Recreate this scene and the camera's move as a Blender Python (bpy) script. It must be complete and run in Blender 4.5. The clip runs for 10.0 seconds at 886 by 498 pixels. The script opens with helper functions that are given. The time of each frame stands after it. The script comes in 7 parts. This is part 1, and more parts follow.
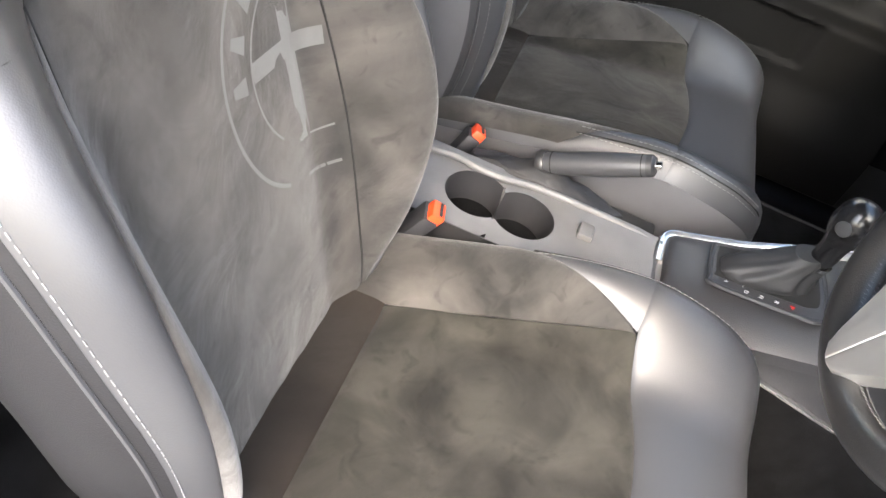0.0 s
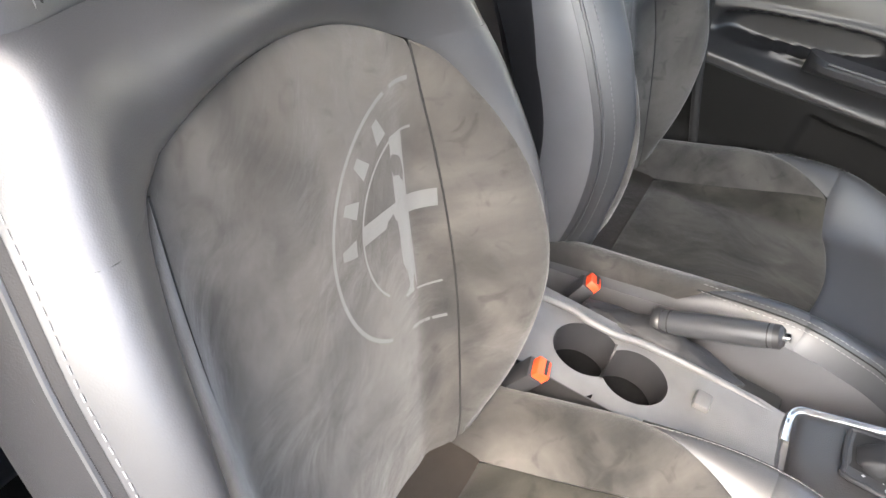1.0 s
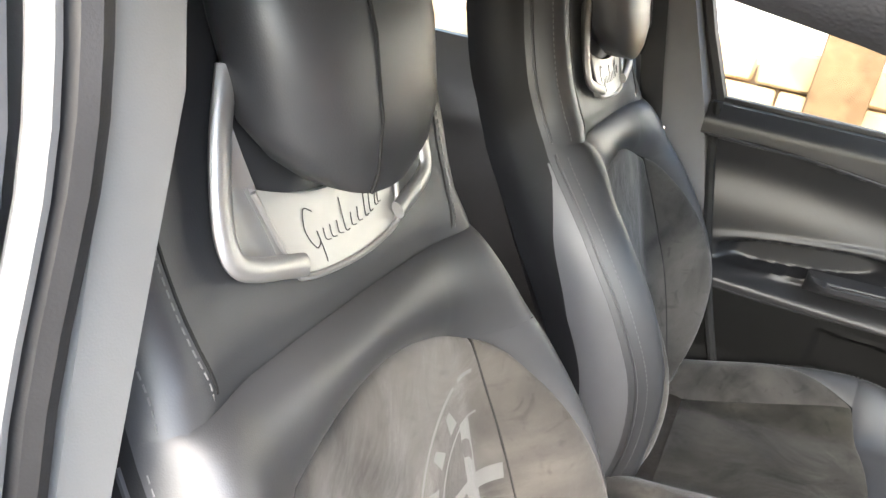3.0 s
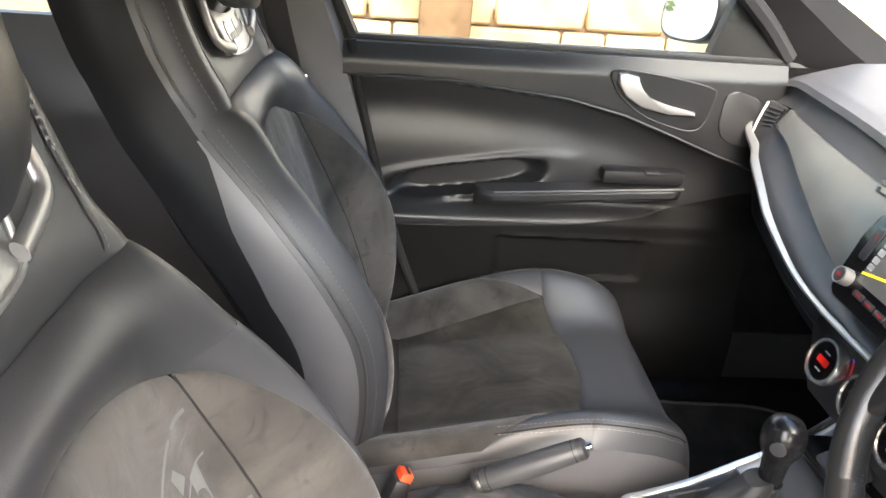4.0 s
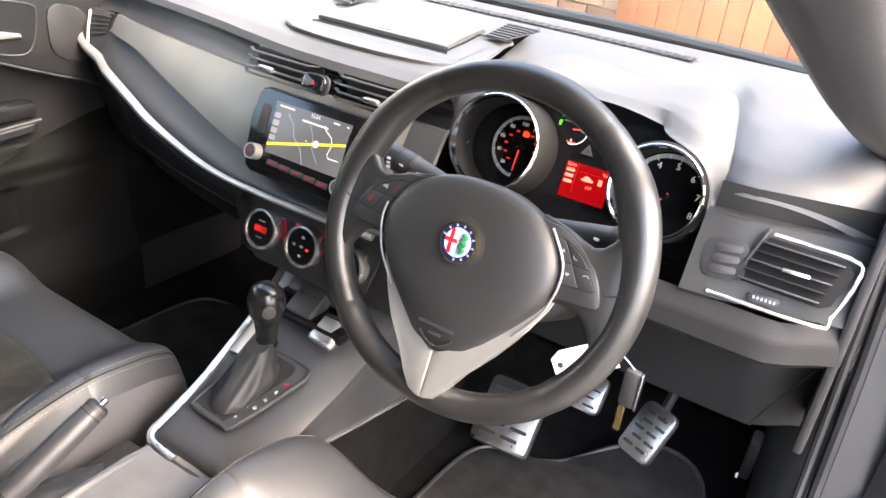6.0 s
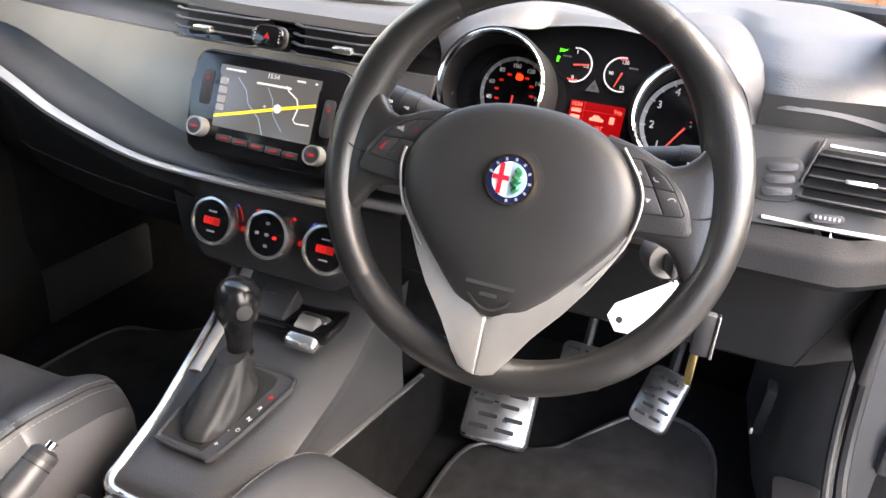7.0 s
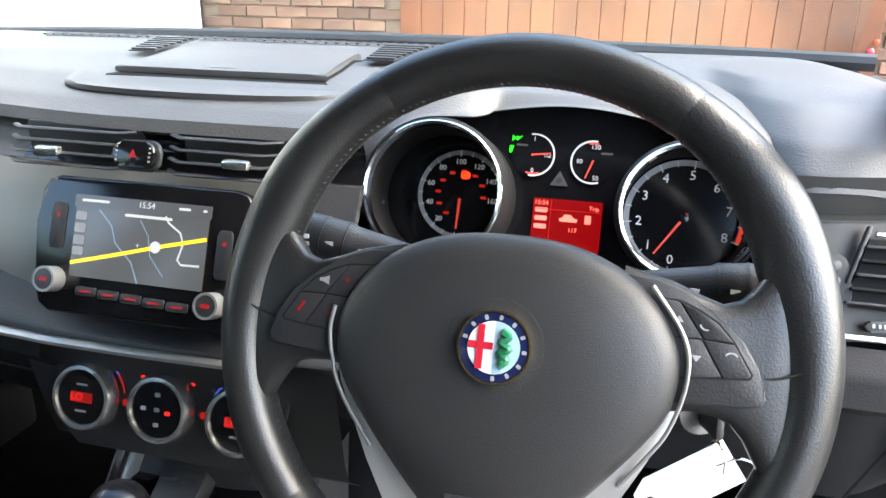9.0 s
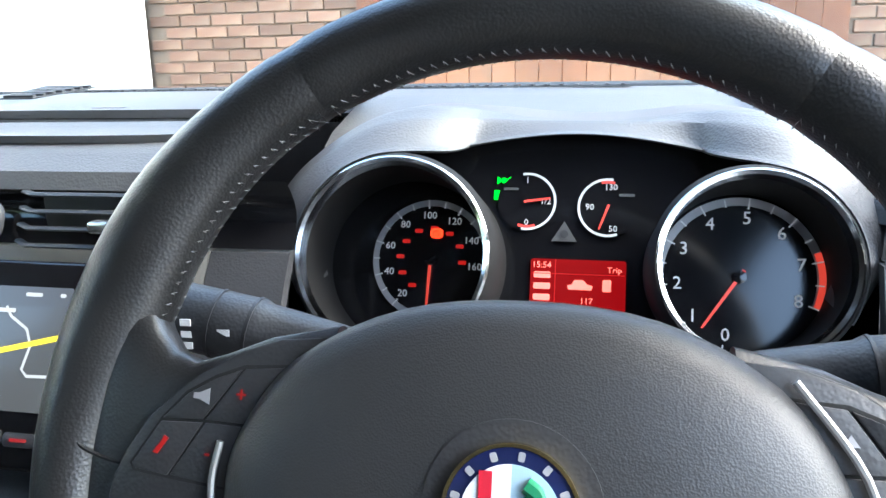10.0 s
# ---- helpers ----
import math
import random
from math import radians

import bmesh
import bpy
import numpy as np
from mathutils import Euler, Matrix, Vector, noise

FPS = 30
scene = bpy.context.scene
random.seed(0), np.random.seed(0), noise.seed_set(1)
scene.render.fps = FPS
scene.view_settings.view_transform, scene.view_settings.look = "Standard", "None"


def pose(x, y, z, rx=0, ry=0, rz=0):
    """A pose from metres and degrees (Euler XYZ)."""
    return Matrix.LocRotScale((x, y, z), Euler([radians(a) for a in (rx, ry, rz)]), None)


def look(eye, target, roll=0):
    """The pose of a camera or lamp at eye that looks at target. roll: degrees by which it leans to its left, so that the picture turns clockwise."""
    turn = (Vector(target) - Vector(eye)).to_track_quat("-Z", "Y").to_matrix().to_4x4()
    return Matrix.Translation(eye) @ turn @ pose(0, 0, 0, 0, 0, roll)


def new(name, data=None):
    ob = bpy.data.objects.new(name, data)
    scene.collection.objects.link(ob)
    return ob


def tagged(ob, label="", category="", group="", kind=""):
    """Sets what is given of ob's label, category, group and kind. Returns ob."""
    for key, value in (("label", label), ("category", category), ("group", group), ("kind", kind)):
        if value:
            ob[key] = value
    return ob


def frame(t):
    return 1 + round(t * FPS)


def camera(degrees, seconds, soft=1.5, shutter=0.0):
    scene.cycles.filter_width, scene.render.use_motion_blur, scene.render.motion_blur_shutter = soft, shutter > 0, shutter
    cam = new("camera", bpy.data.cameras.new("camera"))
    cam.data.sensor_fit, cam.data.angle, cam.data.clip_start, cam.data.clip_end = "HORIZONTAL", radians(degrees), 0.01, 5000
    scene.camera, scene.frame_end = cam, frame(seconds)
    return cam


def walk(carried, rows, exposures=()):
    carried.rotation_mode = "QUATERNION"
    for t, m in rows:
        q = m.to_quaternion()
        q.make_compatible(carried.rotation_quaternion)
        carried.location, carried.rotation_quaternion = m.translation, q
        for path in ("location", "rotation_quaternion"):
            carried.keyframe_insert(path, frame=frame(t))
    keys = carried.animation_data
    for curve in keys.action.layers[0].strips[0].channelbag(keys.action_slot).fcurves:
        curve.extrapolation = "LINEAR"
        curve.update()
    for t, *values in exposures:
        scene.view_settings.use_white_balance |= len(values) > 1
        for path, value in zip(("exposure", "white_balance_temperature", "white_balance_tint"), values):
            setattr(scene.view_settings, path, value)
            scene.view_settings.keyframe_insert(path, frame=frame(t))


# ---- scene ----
cam = camera(61.3, 10.0)
PATH = [
    (0, (0.854, -0.351, 1.125), (-0.566, -0.436, -0.282), 21.3),
    (0.5, (0.818, -0.341, 1.141), (-0.616, -0.659, -0.216), 18.4),
    (1, (0.802, -0.364, 1.159), (-0.65, -0.852, -0.126), 15.7),
    (1.5, (0.801, -0.37, 1.187), (-0.679, -0.998, -0.002), 13.2),
    (2, (0.801, -0.378, 1.211), (-0.718, -1.111, 0.134), 11.5),
    (2.2, (0.798, -0.383, 1.219), (-0.743, -1.142, 0.196), 10.8),
    (3.3, (0.873, -0.448, 1.277), (-0.871, -1.008, 0.475), 7.3),
    (3.5, (0.862, -0.463, 1.267), (-0.932, -0.847, 0.473), 6.4),
    (4, (0.768, -0.458, 1.242), (-1.027, -0.314, 0.373), 4.3),
    (4.5, (0.736, -0.469, 1.219), (-0.874, 0.27, 0.289), 5.1),
    (5, (0.72, -0.544, 1.224), (-0.585, 0.634, 0.27), 6.7),
    (5.5, (0.724, -0.601, 1.237), (-0.367, 0.783, 0.291), 7.6),
    (5.7, (0.726, -0.615, 1.245), (-0.29, 0.829, 0.307), 7.3),
    (6.8, (0.565, -0.587, 1.119), (-0.087, 1.1, 0.265), 5.2),
    (7, (0.534, -0.593, 1.096), (-0.1, 1.104, 0.248), 4.7),
    (7.5, (0.484, -0.606, 1.075), (-0.108, 1.115, 0.245), 3.9),
    (8, (0.459, -0.544, 1.084), (-0.089, 1.209, 0.29), 3.2),
    (8.5, (0.445, -0.455, 1.095), (-0.056, 1.331, 0.347), 2.3),
    (9, (0.439, -0.392, 1.084), (-0.034, 1.428, 0.406), 0.8),
    (9.5, (0.428, -0.305, 1.058), (-0.023, 1.555, 0.478), -0.7),
    (10, (0.394, -0.209, 1.014), (-0.013, 1.695, 0.56), -1.0),
]
walk(cam, [(t, look(eye, target, roll)) for t, eye, target, roll in PATH],
     [(0.0, 3.79, 6850, 9), (2.0, 4.2, 6850, 8), (3.5, 3.89, 7100, 7), (4.0, 3.78, 7100, 9), (4.5, 4.09, 7400, 13), (5.5, 4.14, 7400, 13), (7.0, 3.89, 7400, 13), (7.5, 4.27, 7600, 14), (8.5, 3.95, 7400, 12), (9.0, 3.59, 6600, 5), (9.5, 3.64, 6050, 2), (10.0, 3.69, 6000, 3)])

# ---- light ----
world = bpy.data.worlds.new("sky")
scene.world = world
world.use_nodes = True
wn = world.node_tree.nodes
sky = wn.new("ShaderNodeTexSky")
sky.sky_type = "NISHITA"
sky.sun_disc = False
sky.sun_elevation, sky.sun_rotation = radians(48), radians(90)
sky.air_density, sky.dust_density, sky.ozone_density = 1.0, 3.0, 1.0
world.node_tree.links.new(sky.outputs[0], wn["Background"].inputs[0])
wn["Background"].inputs[1].default_value = 0.15
sun = new("sun", bpy.data.lights.new("sun", "SUN"))
sun.data.energy, sun.data.angle, sun.data.color = 0.36, radians(80), (1, 0.97, 0.93)
sun.matrix_basis = look((4.2, 0.0, 4.7), (0, 0, 0))
scene.view_settings.exposure = 3.0


# ---- materials ----
def mat(name, color, rough=0.5, metal=0.0, spec=0.5, grain=0.0, grain_scale=400.0, vary=0.0, vary_scale=8.0, color2=None,
        sheen=0.0, coat=0.0, emit=None, strength=0.0, rough_vary=0.0, cells=False, island=0.0, crease=0.0, warp=0.0):
    """A Principled material with two scales of variation: stains in colour and roughness, fine grain in the relief."""
    m = bpy.data.materials.new(name)
    m.use_nodes = True
    n, l = m.node_tree.nodes, m.node_tree.links
    b = n["Principled BSDF"]
    b.inputs["Base Color"].default_value = (*color, 1)
    b.inputs["Roughness"].default_value = rough
    b.inputs["Metallic"].default_value = metal
    b.inputs["Specular IOR Level"].default_value = spec
    b.inputs["Sheen Weight"].default_value = sheen
    b.inputs["Coat Weight"].default_value = coat
    b.inputs["Coat Roughness"].default_value = 0.3 if rough > 0.32 else 0.04
    coords = n.new("ShaderNodeTexCoord").outputs["Object"]
    if vary or color2:
        tex = n.new("ShaderNodeTexNoise")
        tex.inputs["Scale"].default_value, tex.inputs["Detail"].default_value = vary_scale, 6
        tex.inputs["Distortion"].default_value = warp
        l.new(coords, tex.inputs["Vector"])
        ramp = n.new("ShaderNodeValToRGB")
        ramp.color_ramp.elements[0].position, ramp.color_ramp.elements[1].position = 0.3, 0.7
        c2 = color2 or tuple(min(1, c * (1 + vary)) for c in color)
        c1 = color if color2 else tuple(c * (1 - vary) for c in color)
        ramp.color_ramp.elements[0].color, ramp.color_ramp.elements[1].color = (*c1, 1), (*c2, 1)
        l.new(tex.outputs["Fac"], ramp.inputs["Fac"])
        out = ramp.outputs["Color"]
        if island:
            info = n.new("ShaderNodeObjectInfo")
            hsv = n.new("ShaderNodeHueSaturation")
            mr = n.new("ShaderNodeMapRange")
            mr.inputs["To Min"].default_value, mr.inputs["To Max"].default_value = 1 - island, 1 + island
            l.new(info.outputs["Random"], mr.inputs["Value"])
            l.new(mr.outputs["Result"], hsv.inputs["Value"])
            l.new(out, hsv.inputs["Color"])
            out = hsv.outputs["Color"]
        l.new(out, b.inputs["Base Color"])
        if rough_vary:
            mr = n.new("ShaderNodeMapRange")
            mr.inputs["To Min"].default_value, mr.inputs["To Max"].default_value = rough - rough_vary, rough + rough_vary
            l.new(tex.outputs["Fac"], mr.inputs["Value"])
            l.new(mr.outputs["Result"], b.inputs["Roughness"])
    if grain:
        if cells:
            fine = n.new("ShaderNodeTexVoronoi")
            fine.feature = "SMOOTH_F1"
            height = fine.outputs["Distance"]
        else:
            fine = n.new("ShaderNodeTexNoise")
            fine.inputs["Detail"].default_value = 3
            height = fine.outputs["Fac"]
        fine.inputs["Scale"].default_value = grain_scale
        l.new(coords, fine.inputs["Vector"])
        bump = n.new("ShaderNodeBump")
        bump.inputs["Strength"].default_value, bump.inputs["Distance"].default_value = grain, 0.002
        l.new(height, bump.inputs["Height"])
        if crease:
            fold, bend = n.new("ShaderNodeTexNoise"), n.new("ShaderNodeBump")
            fold.inputs["Scale"].default_value, fold.inputs["Detail"].default_value, fold.inputs["Distortion"].default_value = 9, 4, 1.5
            bend.inputs["Strength"].default_value, bend.inputs["Distance"].default_value = crease, 0.012
            l.new(coords, fold.inputs["Vector"]), l.new(fold.outputs["Fac"], bend.inputs["Height"])
            l.new(bend.outputs["Normal"], bump.inputs["Normal"])
        l.new(bump.outputs["Normal"], b.inputs["Normal"])
    if emit:
        b.inputs["Emission Color"].default_value = (*emit, 1)
        b.inputs["Emission Strength"].default_value = strength
    return m


LEATHER = mat("black_leather", (0.038, 0.039, 0.042), 0.43, spec=0.6, coat=0.12, grain=0.06, grain_scale=900, cells=True, vary=0.15, vary_scale=5, rough_vary=0.06)
LEATHER_SIDE = mat("grey_leather_side", (0.095, 0.095, 0.1), 0.42, spec=0.7, grain=0.1, grain_scale=900, cells=True, vary=0.15, vary_scale=6, rough_vary=0.05)
SUEDE = mat("grey_suede", (0.02, 0.0195, 0.0188), 0.95, spec=0.15, sheen=0.25, grain=0.25, grain_scale=1400, color2=(0.07, 0.065, 0.059), vary_scale=6.5, crease=0.42, warp=0.9)
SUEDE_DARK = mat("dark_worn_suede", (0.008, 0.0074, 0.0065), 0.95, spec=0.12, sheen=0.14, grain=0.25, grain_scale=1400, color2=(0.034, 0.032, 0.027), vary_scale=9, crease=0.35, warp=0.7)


def scuffed(m, scale, amount):
    """Dark rubbed smudges and soft shaded nap over a cloth's colour."""
    n, l = m.node_tree.nodes, m.node_tree.links
    b = n["Principled BSDF"]
    was = b.inputs["Base Color"].links[0].from_socket
    where = n.new("ShaderNodeTexCoord").outputs["Object"]
    for k, (sc, lo, hi, low) in enumerate(((scale, 0.36, 0.56, 1 - amount), (scale * 5.5, 0.3, 0.42, 1 - 0.6 * amount))):
        tex = n.new("ShaderNodeTexNoise")
        tex.inputs["Scale"].default_value, tex.inputs["Detail"].default_value, tex.inputs["Distortion"].default_value = sc, 4, 1.5
        l.new(where, tex.inputs["Vector"])
        mr = n.new("ShaderNodeMapRange")
        mr.inputs["From Min"].default_value, mr.inputs["From Max"].default_value = lo, hi
        mr.inputs["To Min"].default_value, mr.inputs["To Max"].default_value = low, 1.12
        l.new(tex.outputs["Fac"], mr.inputs["Value"])
        hsv = n.new("ShaderNodeHueSaturation")
        l.new(mr.outputs["Result"], hsv.inputs["Value"])
        l.new(was, hsv.inputs["Color"])
        was = hsv.outputs["Color"]
    l.new(was, b.inputs["Base Color"])


scuffed(SUEDE, 4.5, 0.34)
scuffed(SUEDE_DARK, 5.0, 0.34)
# brown suede, darkened further to hold the shade behind the cushion
SUEDE_BROWN = mat("crease_shaded_brown_suede", (0.007, 0.0055, 0.005), 0.95, spec=0.1, sheen=0.12, grain=0.25, grain_scale=1400, color2=(0.024, 0.02, 0.017), vary_scale=5, crease=0.3, warp=0.7)
SUEDE_MARK = mat("pressed_light_suede", (0.098, 0.1, 0.098), 0.85, spec=0.2, sheen=0.3, grain=0.2, grain_scale=1400, vary=0.12, vary_scale=20)
PLASTIC = mat("black_plastic", (0.025, 0.025, 0.027), 0.5, grain=0.12, grain_scale=700, cells=True, vary=0.15, vary_scale=7, rough_vary=0.06)
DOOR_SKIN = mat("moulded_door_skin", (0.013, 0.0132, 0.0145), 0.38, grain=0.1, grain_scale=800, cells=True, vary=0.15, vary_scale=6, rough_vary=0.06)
# scuffed lower panel; the footwell's shade is put into its near-black colour
DOOR_LOWER = mat("shaded_scuffed_lower_door", (0.0055, 0.0054, 0.0053), 0.6, spec=0.12, grain=0.12, grain_scale=700, cells=True, vary=0.25, vary_scale=7, rough_vary=0.07)
KICK_GREY = mat("scuffed_kick_trim", (0.11, 0.108, 0.105), 0.6, grain=0.15, grain_scale=500, vary=0.25, vary_scale=9, rough_vary=0.06)
PLASTIC_GREY = mat("dark_grey_plastic", (0.032, 0.032, 0.034), 0.42, grain=0.15, grain_scale=700, cells=True, vary=0.12, vary_scale=6, rough_vary=0.05)
DASH_PAD = mat("soft_dash_foam", (0.075, 0.075, 0.078), 0.5, grain=0.2, grain_scale=600, cells=True, vary=0.1, vary_scale=5, rough_vary=0.05)
FASCIA = mat("satin_grey_fascia", (0.18, 0.175, 0.158), 0.42, metal=0.4, grain=0.03, grain_scale=900, vary=0.08, vary_scale=12, rough_vary=0.05)
GLOSS = mat("gloss_black", (0.006, 0.006, 0.007), 0.12, vary=0.2, vary_scale=30, rough_vary=0.03)
V_SILVER = mat("brushed_spoke_silver", (0.74, 0.73, 0.7), 0.3, metal=0.85, vary=0.06, vary_scale=30, rough_vary=0.06)
RIM_LEATHER = mat("polished_rim_leather", (0.016, 0.0157, 0.0157), 0.36, spec=0.7, grain=0.1, grain_scale=900, cells=True, vary=0.25, vary_scale=14, rough_vary=0.08)
BOOT = mat("matt_black_boot", (0.016, 0.016, 0.017), 0.6, grain=0.1, grain_scale=900, cells=True, vary=0.25, vary_scale=20, rough_vary=0.08)
KNOB = mat("polished_black_knob", (0.009, 0.009, 0.01), 0.24, vary=0.2, vary_scale=30, rough_vary=0.05)
SATIN = mat("satin_silver", (0.68, 0.68, 0.66), 0.24, metal=0.9, vary=0.05, vary_scale=30, rough_vary=0.05)
CHROME = mat("chrome", (0.75, 0.75, 0.75), 0.12, metal=1.0, vary=0.03, vary_scale=40, rough_vary=0.04)
STEEL = mat("brushed_steel", (0.55, 0.54, 0.51), 0.3, metal=1.0, vary=0.1, vary_scale=60, rough_vary=0.08, grain=0.05, grain_scale=500)
CARPET = mat("black_carpet", (0.007, 0.007, 0.0075), 0.95, spec=0.1, grain=0.9, grain_scale=900, vary=0.4, vary_scale=25)
MAT_CLOTH = mat("dark_floor_mat", (0.026, 0.026, 0.027), 0.95, spec=0.1, grain=0.9, grain_scale=1100, vary=0.35, vary_scale=18)
RUBBER = mat("black_rubber", (0.018, 0.018, 0.019), 0.55, grain=0.1, grain_scale=600, vary=0.2, vary_scale=20, rough_vary=0.08)
SEAL_GREY = mat("grey_pillar_trim", (0.13, 0.13, 0.135), 0.6, grain=0.15, grain_scale=800, vary=0.1, vary_scale=8)
PILLAR_GREY = mat("pale_grey_pillar_trim", (0.22, 0.217, 0.213), 0.55, grain=0.12, grain_scale=800, vary=0.08, vary_scale=6)
# matt black, darker than the leather; on seat sides it carries their shade
SIDE_BLACK = mat("matt_black_and_shade", (0.01, 0.01, 0.0112), 0.55, spec=0.3, grain=0.1, grain_scale=900, cells=True, vary=0.2, vary_scale=7, rough_vary=0.06)
PAINT = mat("silver_body_paint", (0.17, 0.175, 0.19), 0.3, metal=0.4, coat=0.6, vary=0.05, vary_scale=5)
HEADLINER = mat("dark_headliner_fabric", (0.07, 0.07, 0.072), 0.95, grain=0.4, grain_scale=900, vary=0.05, vary_scale=10)
THREAD = mat("grey_thread", (0.15, 0.15, 0.15), 0.8, vary=0.15, vary_scale=300)
DARK_THREAD = mat("dark_grey_thread", (0.12, 0.12, 0.12), 0.8, vary=0.15, vary_scale=300)
SEAM = mat("dark_seam", (0.01, 0.01, 0.01), 0.9, vary=0.2, vary_scale=50)
TRAY_GREY = mat("worn_pale_tray", (0.13, 0.13, 0.13), 0.45, grain=0.12, grain_scale=700, cells=True, vary=0.2, vary_scale=14, rough_vary=0.08)
FLOCK = mat("flocked_black", (0.004, 0.004, 0.0045), 0.8, spec=0.3, grain=0.1, grain_scale=900, vary=0.3, vary_scale=20)
KNEE_GREY = mat("matt_knee_plastic", (0.014, 0.014, 0.015), 0.62, spec=0.2, grain=0.15, grain_scale=700, cells=True, vary=0.15, vary_scale=6, rough_vary=0.05)
ORANGE = mat("red_orange_plastic", (0.75, 0.07, 0.02), 0.4, vary=0.06, vary_scale=40, rough_vary=0.05)
WHITE_TAG = mat("white_plastic_tag", (0.8, 0.8, 0.8), 0.45, vary=0.03, vary_scale=40)
RED_GLOW = mat("red_backlight", (0.05, 0, 0), 0.4, emit=(1.0, 0.02, 0.015), strength=0.13)
RED_DISPLAY = mat("red_display_glow", (0.03, 0, 0), 0.5, spec=0.1, emit=(1.0, 0.004, 0.01), strength=0.027)
RED_DIM = mat("dim_red_backlight", (0.06, 0, 0), 0.4, emit=(1.0, 0.02, 0.015), strength=0.0360)
RED_PANEL = mat("dim_red_backlight", (0.06, 0, 0), 0.4, emit=(1.0, 0.02, 0.015), strength=0.0210)
AMBER_GLOW = mat("amber_warning_light", (0.05, 0, 0), 0.4, emit=(1.0, 0.035, 0.008), strength=0.3)
GREEN_GLOW = mat("green_tell_tale", (0, 0.05, 0), 0.4, emit=(0.03, 0.9, 0.02), strength=0.2)
BLUE_GLOW = mat("blue_backlight", (0, 0, 0.05), 0.4, emit=(0.1, 0.15, 1.0), strength=0.07)
WHITE_MARK = mat("white_print", (0.55, 0.55, 0.55), 0.5, emit=(0.8, 0.8, 0.85), strength=0.018)
DIM_WHITE = mat("dim_white_print", (0.26, 0.26, 0.27), 0.5, vary=0.05)
DARK_MARK = mat("unlit_grey_print", (0.06, 0.06, 0.06), 0.5, vary=0.05)
GREY_MARK = mat("grey_print", (0.3, 0.3, 0.31), 0.5, vary=0.05)
NEEDLE = mat("red_needle", (0.6, 0.05, 0.04), 0.4, emit=(1, 0.08, 0.05), strength=0.05)
SCREEN = mat("lit_map_screen", (0.02, 0.02, 0.02), 0.15, emit=(0.17, 0.17, 0.175), strength=0.055)
SCREEN_BAR = mat("lit_screen_bar", (0.02, 0.02, 0.02), 0.2, emit=(0.09, 0.09, 0.1), strength=0.1)
SCREEN_WHITE = mat("lit_white_map_line", (0.1, 0.1, 0.1), 0.3, emit=(0.8, 0.8, 0.8), strength=0.085)
SCREEN_YELLOW = mat("lit_yellow_map_road", (0.1, 0.09, 0), 0.3, emit=(1.0, 0.72, 0.02), strength=0.17)
SCREEN_BLUE = mat("lit_blue_map_line", (0.02, 0.03, 0.05), 0.3, emit=(0.2, 0.28, 0.38), strength=0.12)
ENAMEL_BLUE = mat("blue_enamel", (0.01, 0.015, 0.06), 0.2, vary=0.1, vary_scale=60, coat=0.5)
ENAMEL_WHITE = mat("white_enamel", (0.7, 0.72, 0.75), 0.2, vary=0.04, vary_scale=60, coat=0.5)
ENAMEL_SKY = mat("pale_blue_enamel", (0.35, 0.5, 0.6), 0.2, vary=0.05, vary_scale=60, coat=0.5)
ENAMEL_RED = mat("red_enamel", (0.5, 0.02, 0.04), 0.2, vary=0.06, vary_scale=60, coat=0.5)
ENAMEL_GREEN = mat("green_enamel", (0.02, 0.16, 0.07), 0.25, vary=0.1, vary_scale=60, coat=0.5)
PANEL_SILVER = mat("dull_silver_strut", (0.34, 0.34, 0.33), 0.4, metal=0.6, vary=0.06, vary_scale=20, rough_vary=0.05)
MATT_SILVER = mat("matt_pale_silver", (0.46, 0.455, 0.44), 0.42, metal=0.75, vary=0.05, vary_scale=25, rough_vary=0.05)
GOLD = mat("gold_rim", (0.6, 0.47, 0.22), 0.25, metal=1.0, vary=0.08, vary_scale=60)
GLASS = bpy.data.materials.new("window_glass")
GLASS.use_nodes = True
gn, gl = GLASS.node_tree.nodes, GLASS.node_tree.links
clear, shine, mixer = gn.new("ShaderNodeBsdfTransparent"), gn.new("ShaderNodeBsdfGlossy"), gn.new("ShaderNodeMixShader")
clear.inputs["Color"].default_value = (0.93, 0.96, 0.94, 1)
shine.inputs["Roughness"].default_value = 0.02
mixer.inputs["Fac"].default_value = 0.06
gl.new(clear.outputs[0], mixer.inputs[1]), gl.new(shine.outputs[0], mixer.inputs[2])
gl.new(mixer.outputs[0], gn["Material Output"].inputs["Surface"])
MIRROR = mat("mirror_glass", (0.8, 0.8, 0.8), 0.02, metal=1.0)
BRICK = mat("red_buff_brick", (0.17, 0.08, 0.05), 0.85, grain=0.6, grain_scale=90, color2=(0.27, 0.17, 0.11), vary_scale=7, island=0.35)
MORTAR = mat("pale_mortar", (0.23, 0.16, 0.11), 0.95, grain=0.6, grain_scale=120, vary=0.15, vary_scale=6)
STONE = mat("buff_stone", (0.3, 0.19, 0.09), 0.9, grain=0.8, grain_scale=40, color2=(0.46, 0.33, 0.19), vary_scale=5, island=0.25)
WOOD = mat("orange_brown_timber", (0.105, 0.033, 0.011), 0.5, grain=0.3, grain_scale=60, color2=(0.175, 0.06, 0.021), vary_scale=4, rough_vary=0.1, island=0.15)
OAK = mat("weathered_brown_oak", (0.11, 0.06, 0.027), 0.7, grain=0.5, grain_scale=40, color2=(0.2, 0.12, 0.06), vary_scale=9, warp=1.2)
RENDER = mat("white_wall_paint", (0.8, 0.79, 0.76), 0.85, grain=0.25, grain_scale=80, vary=0.05, vary_scale=2)
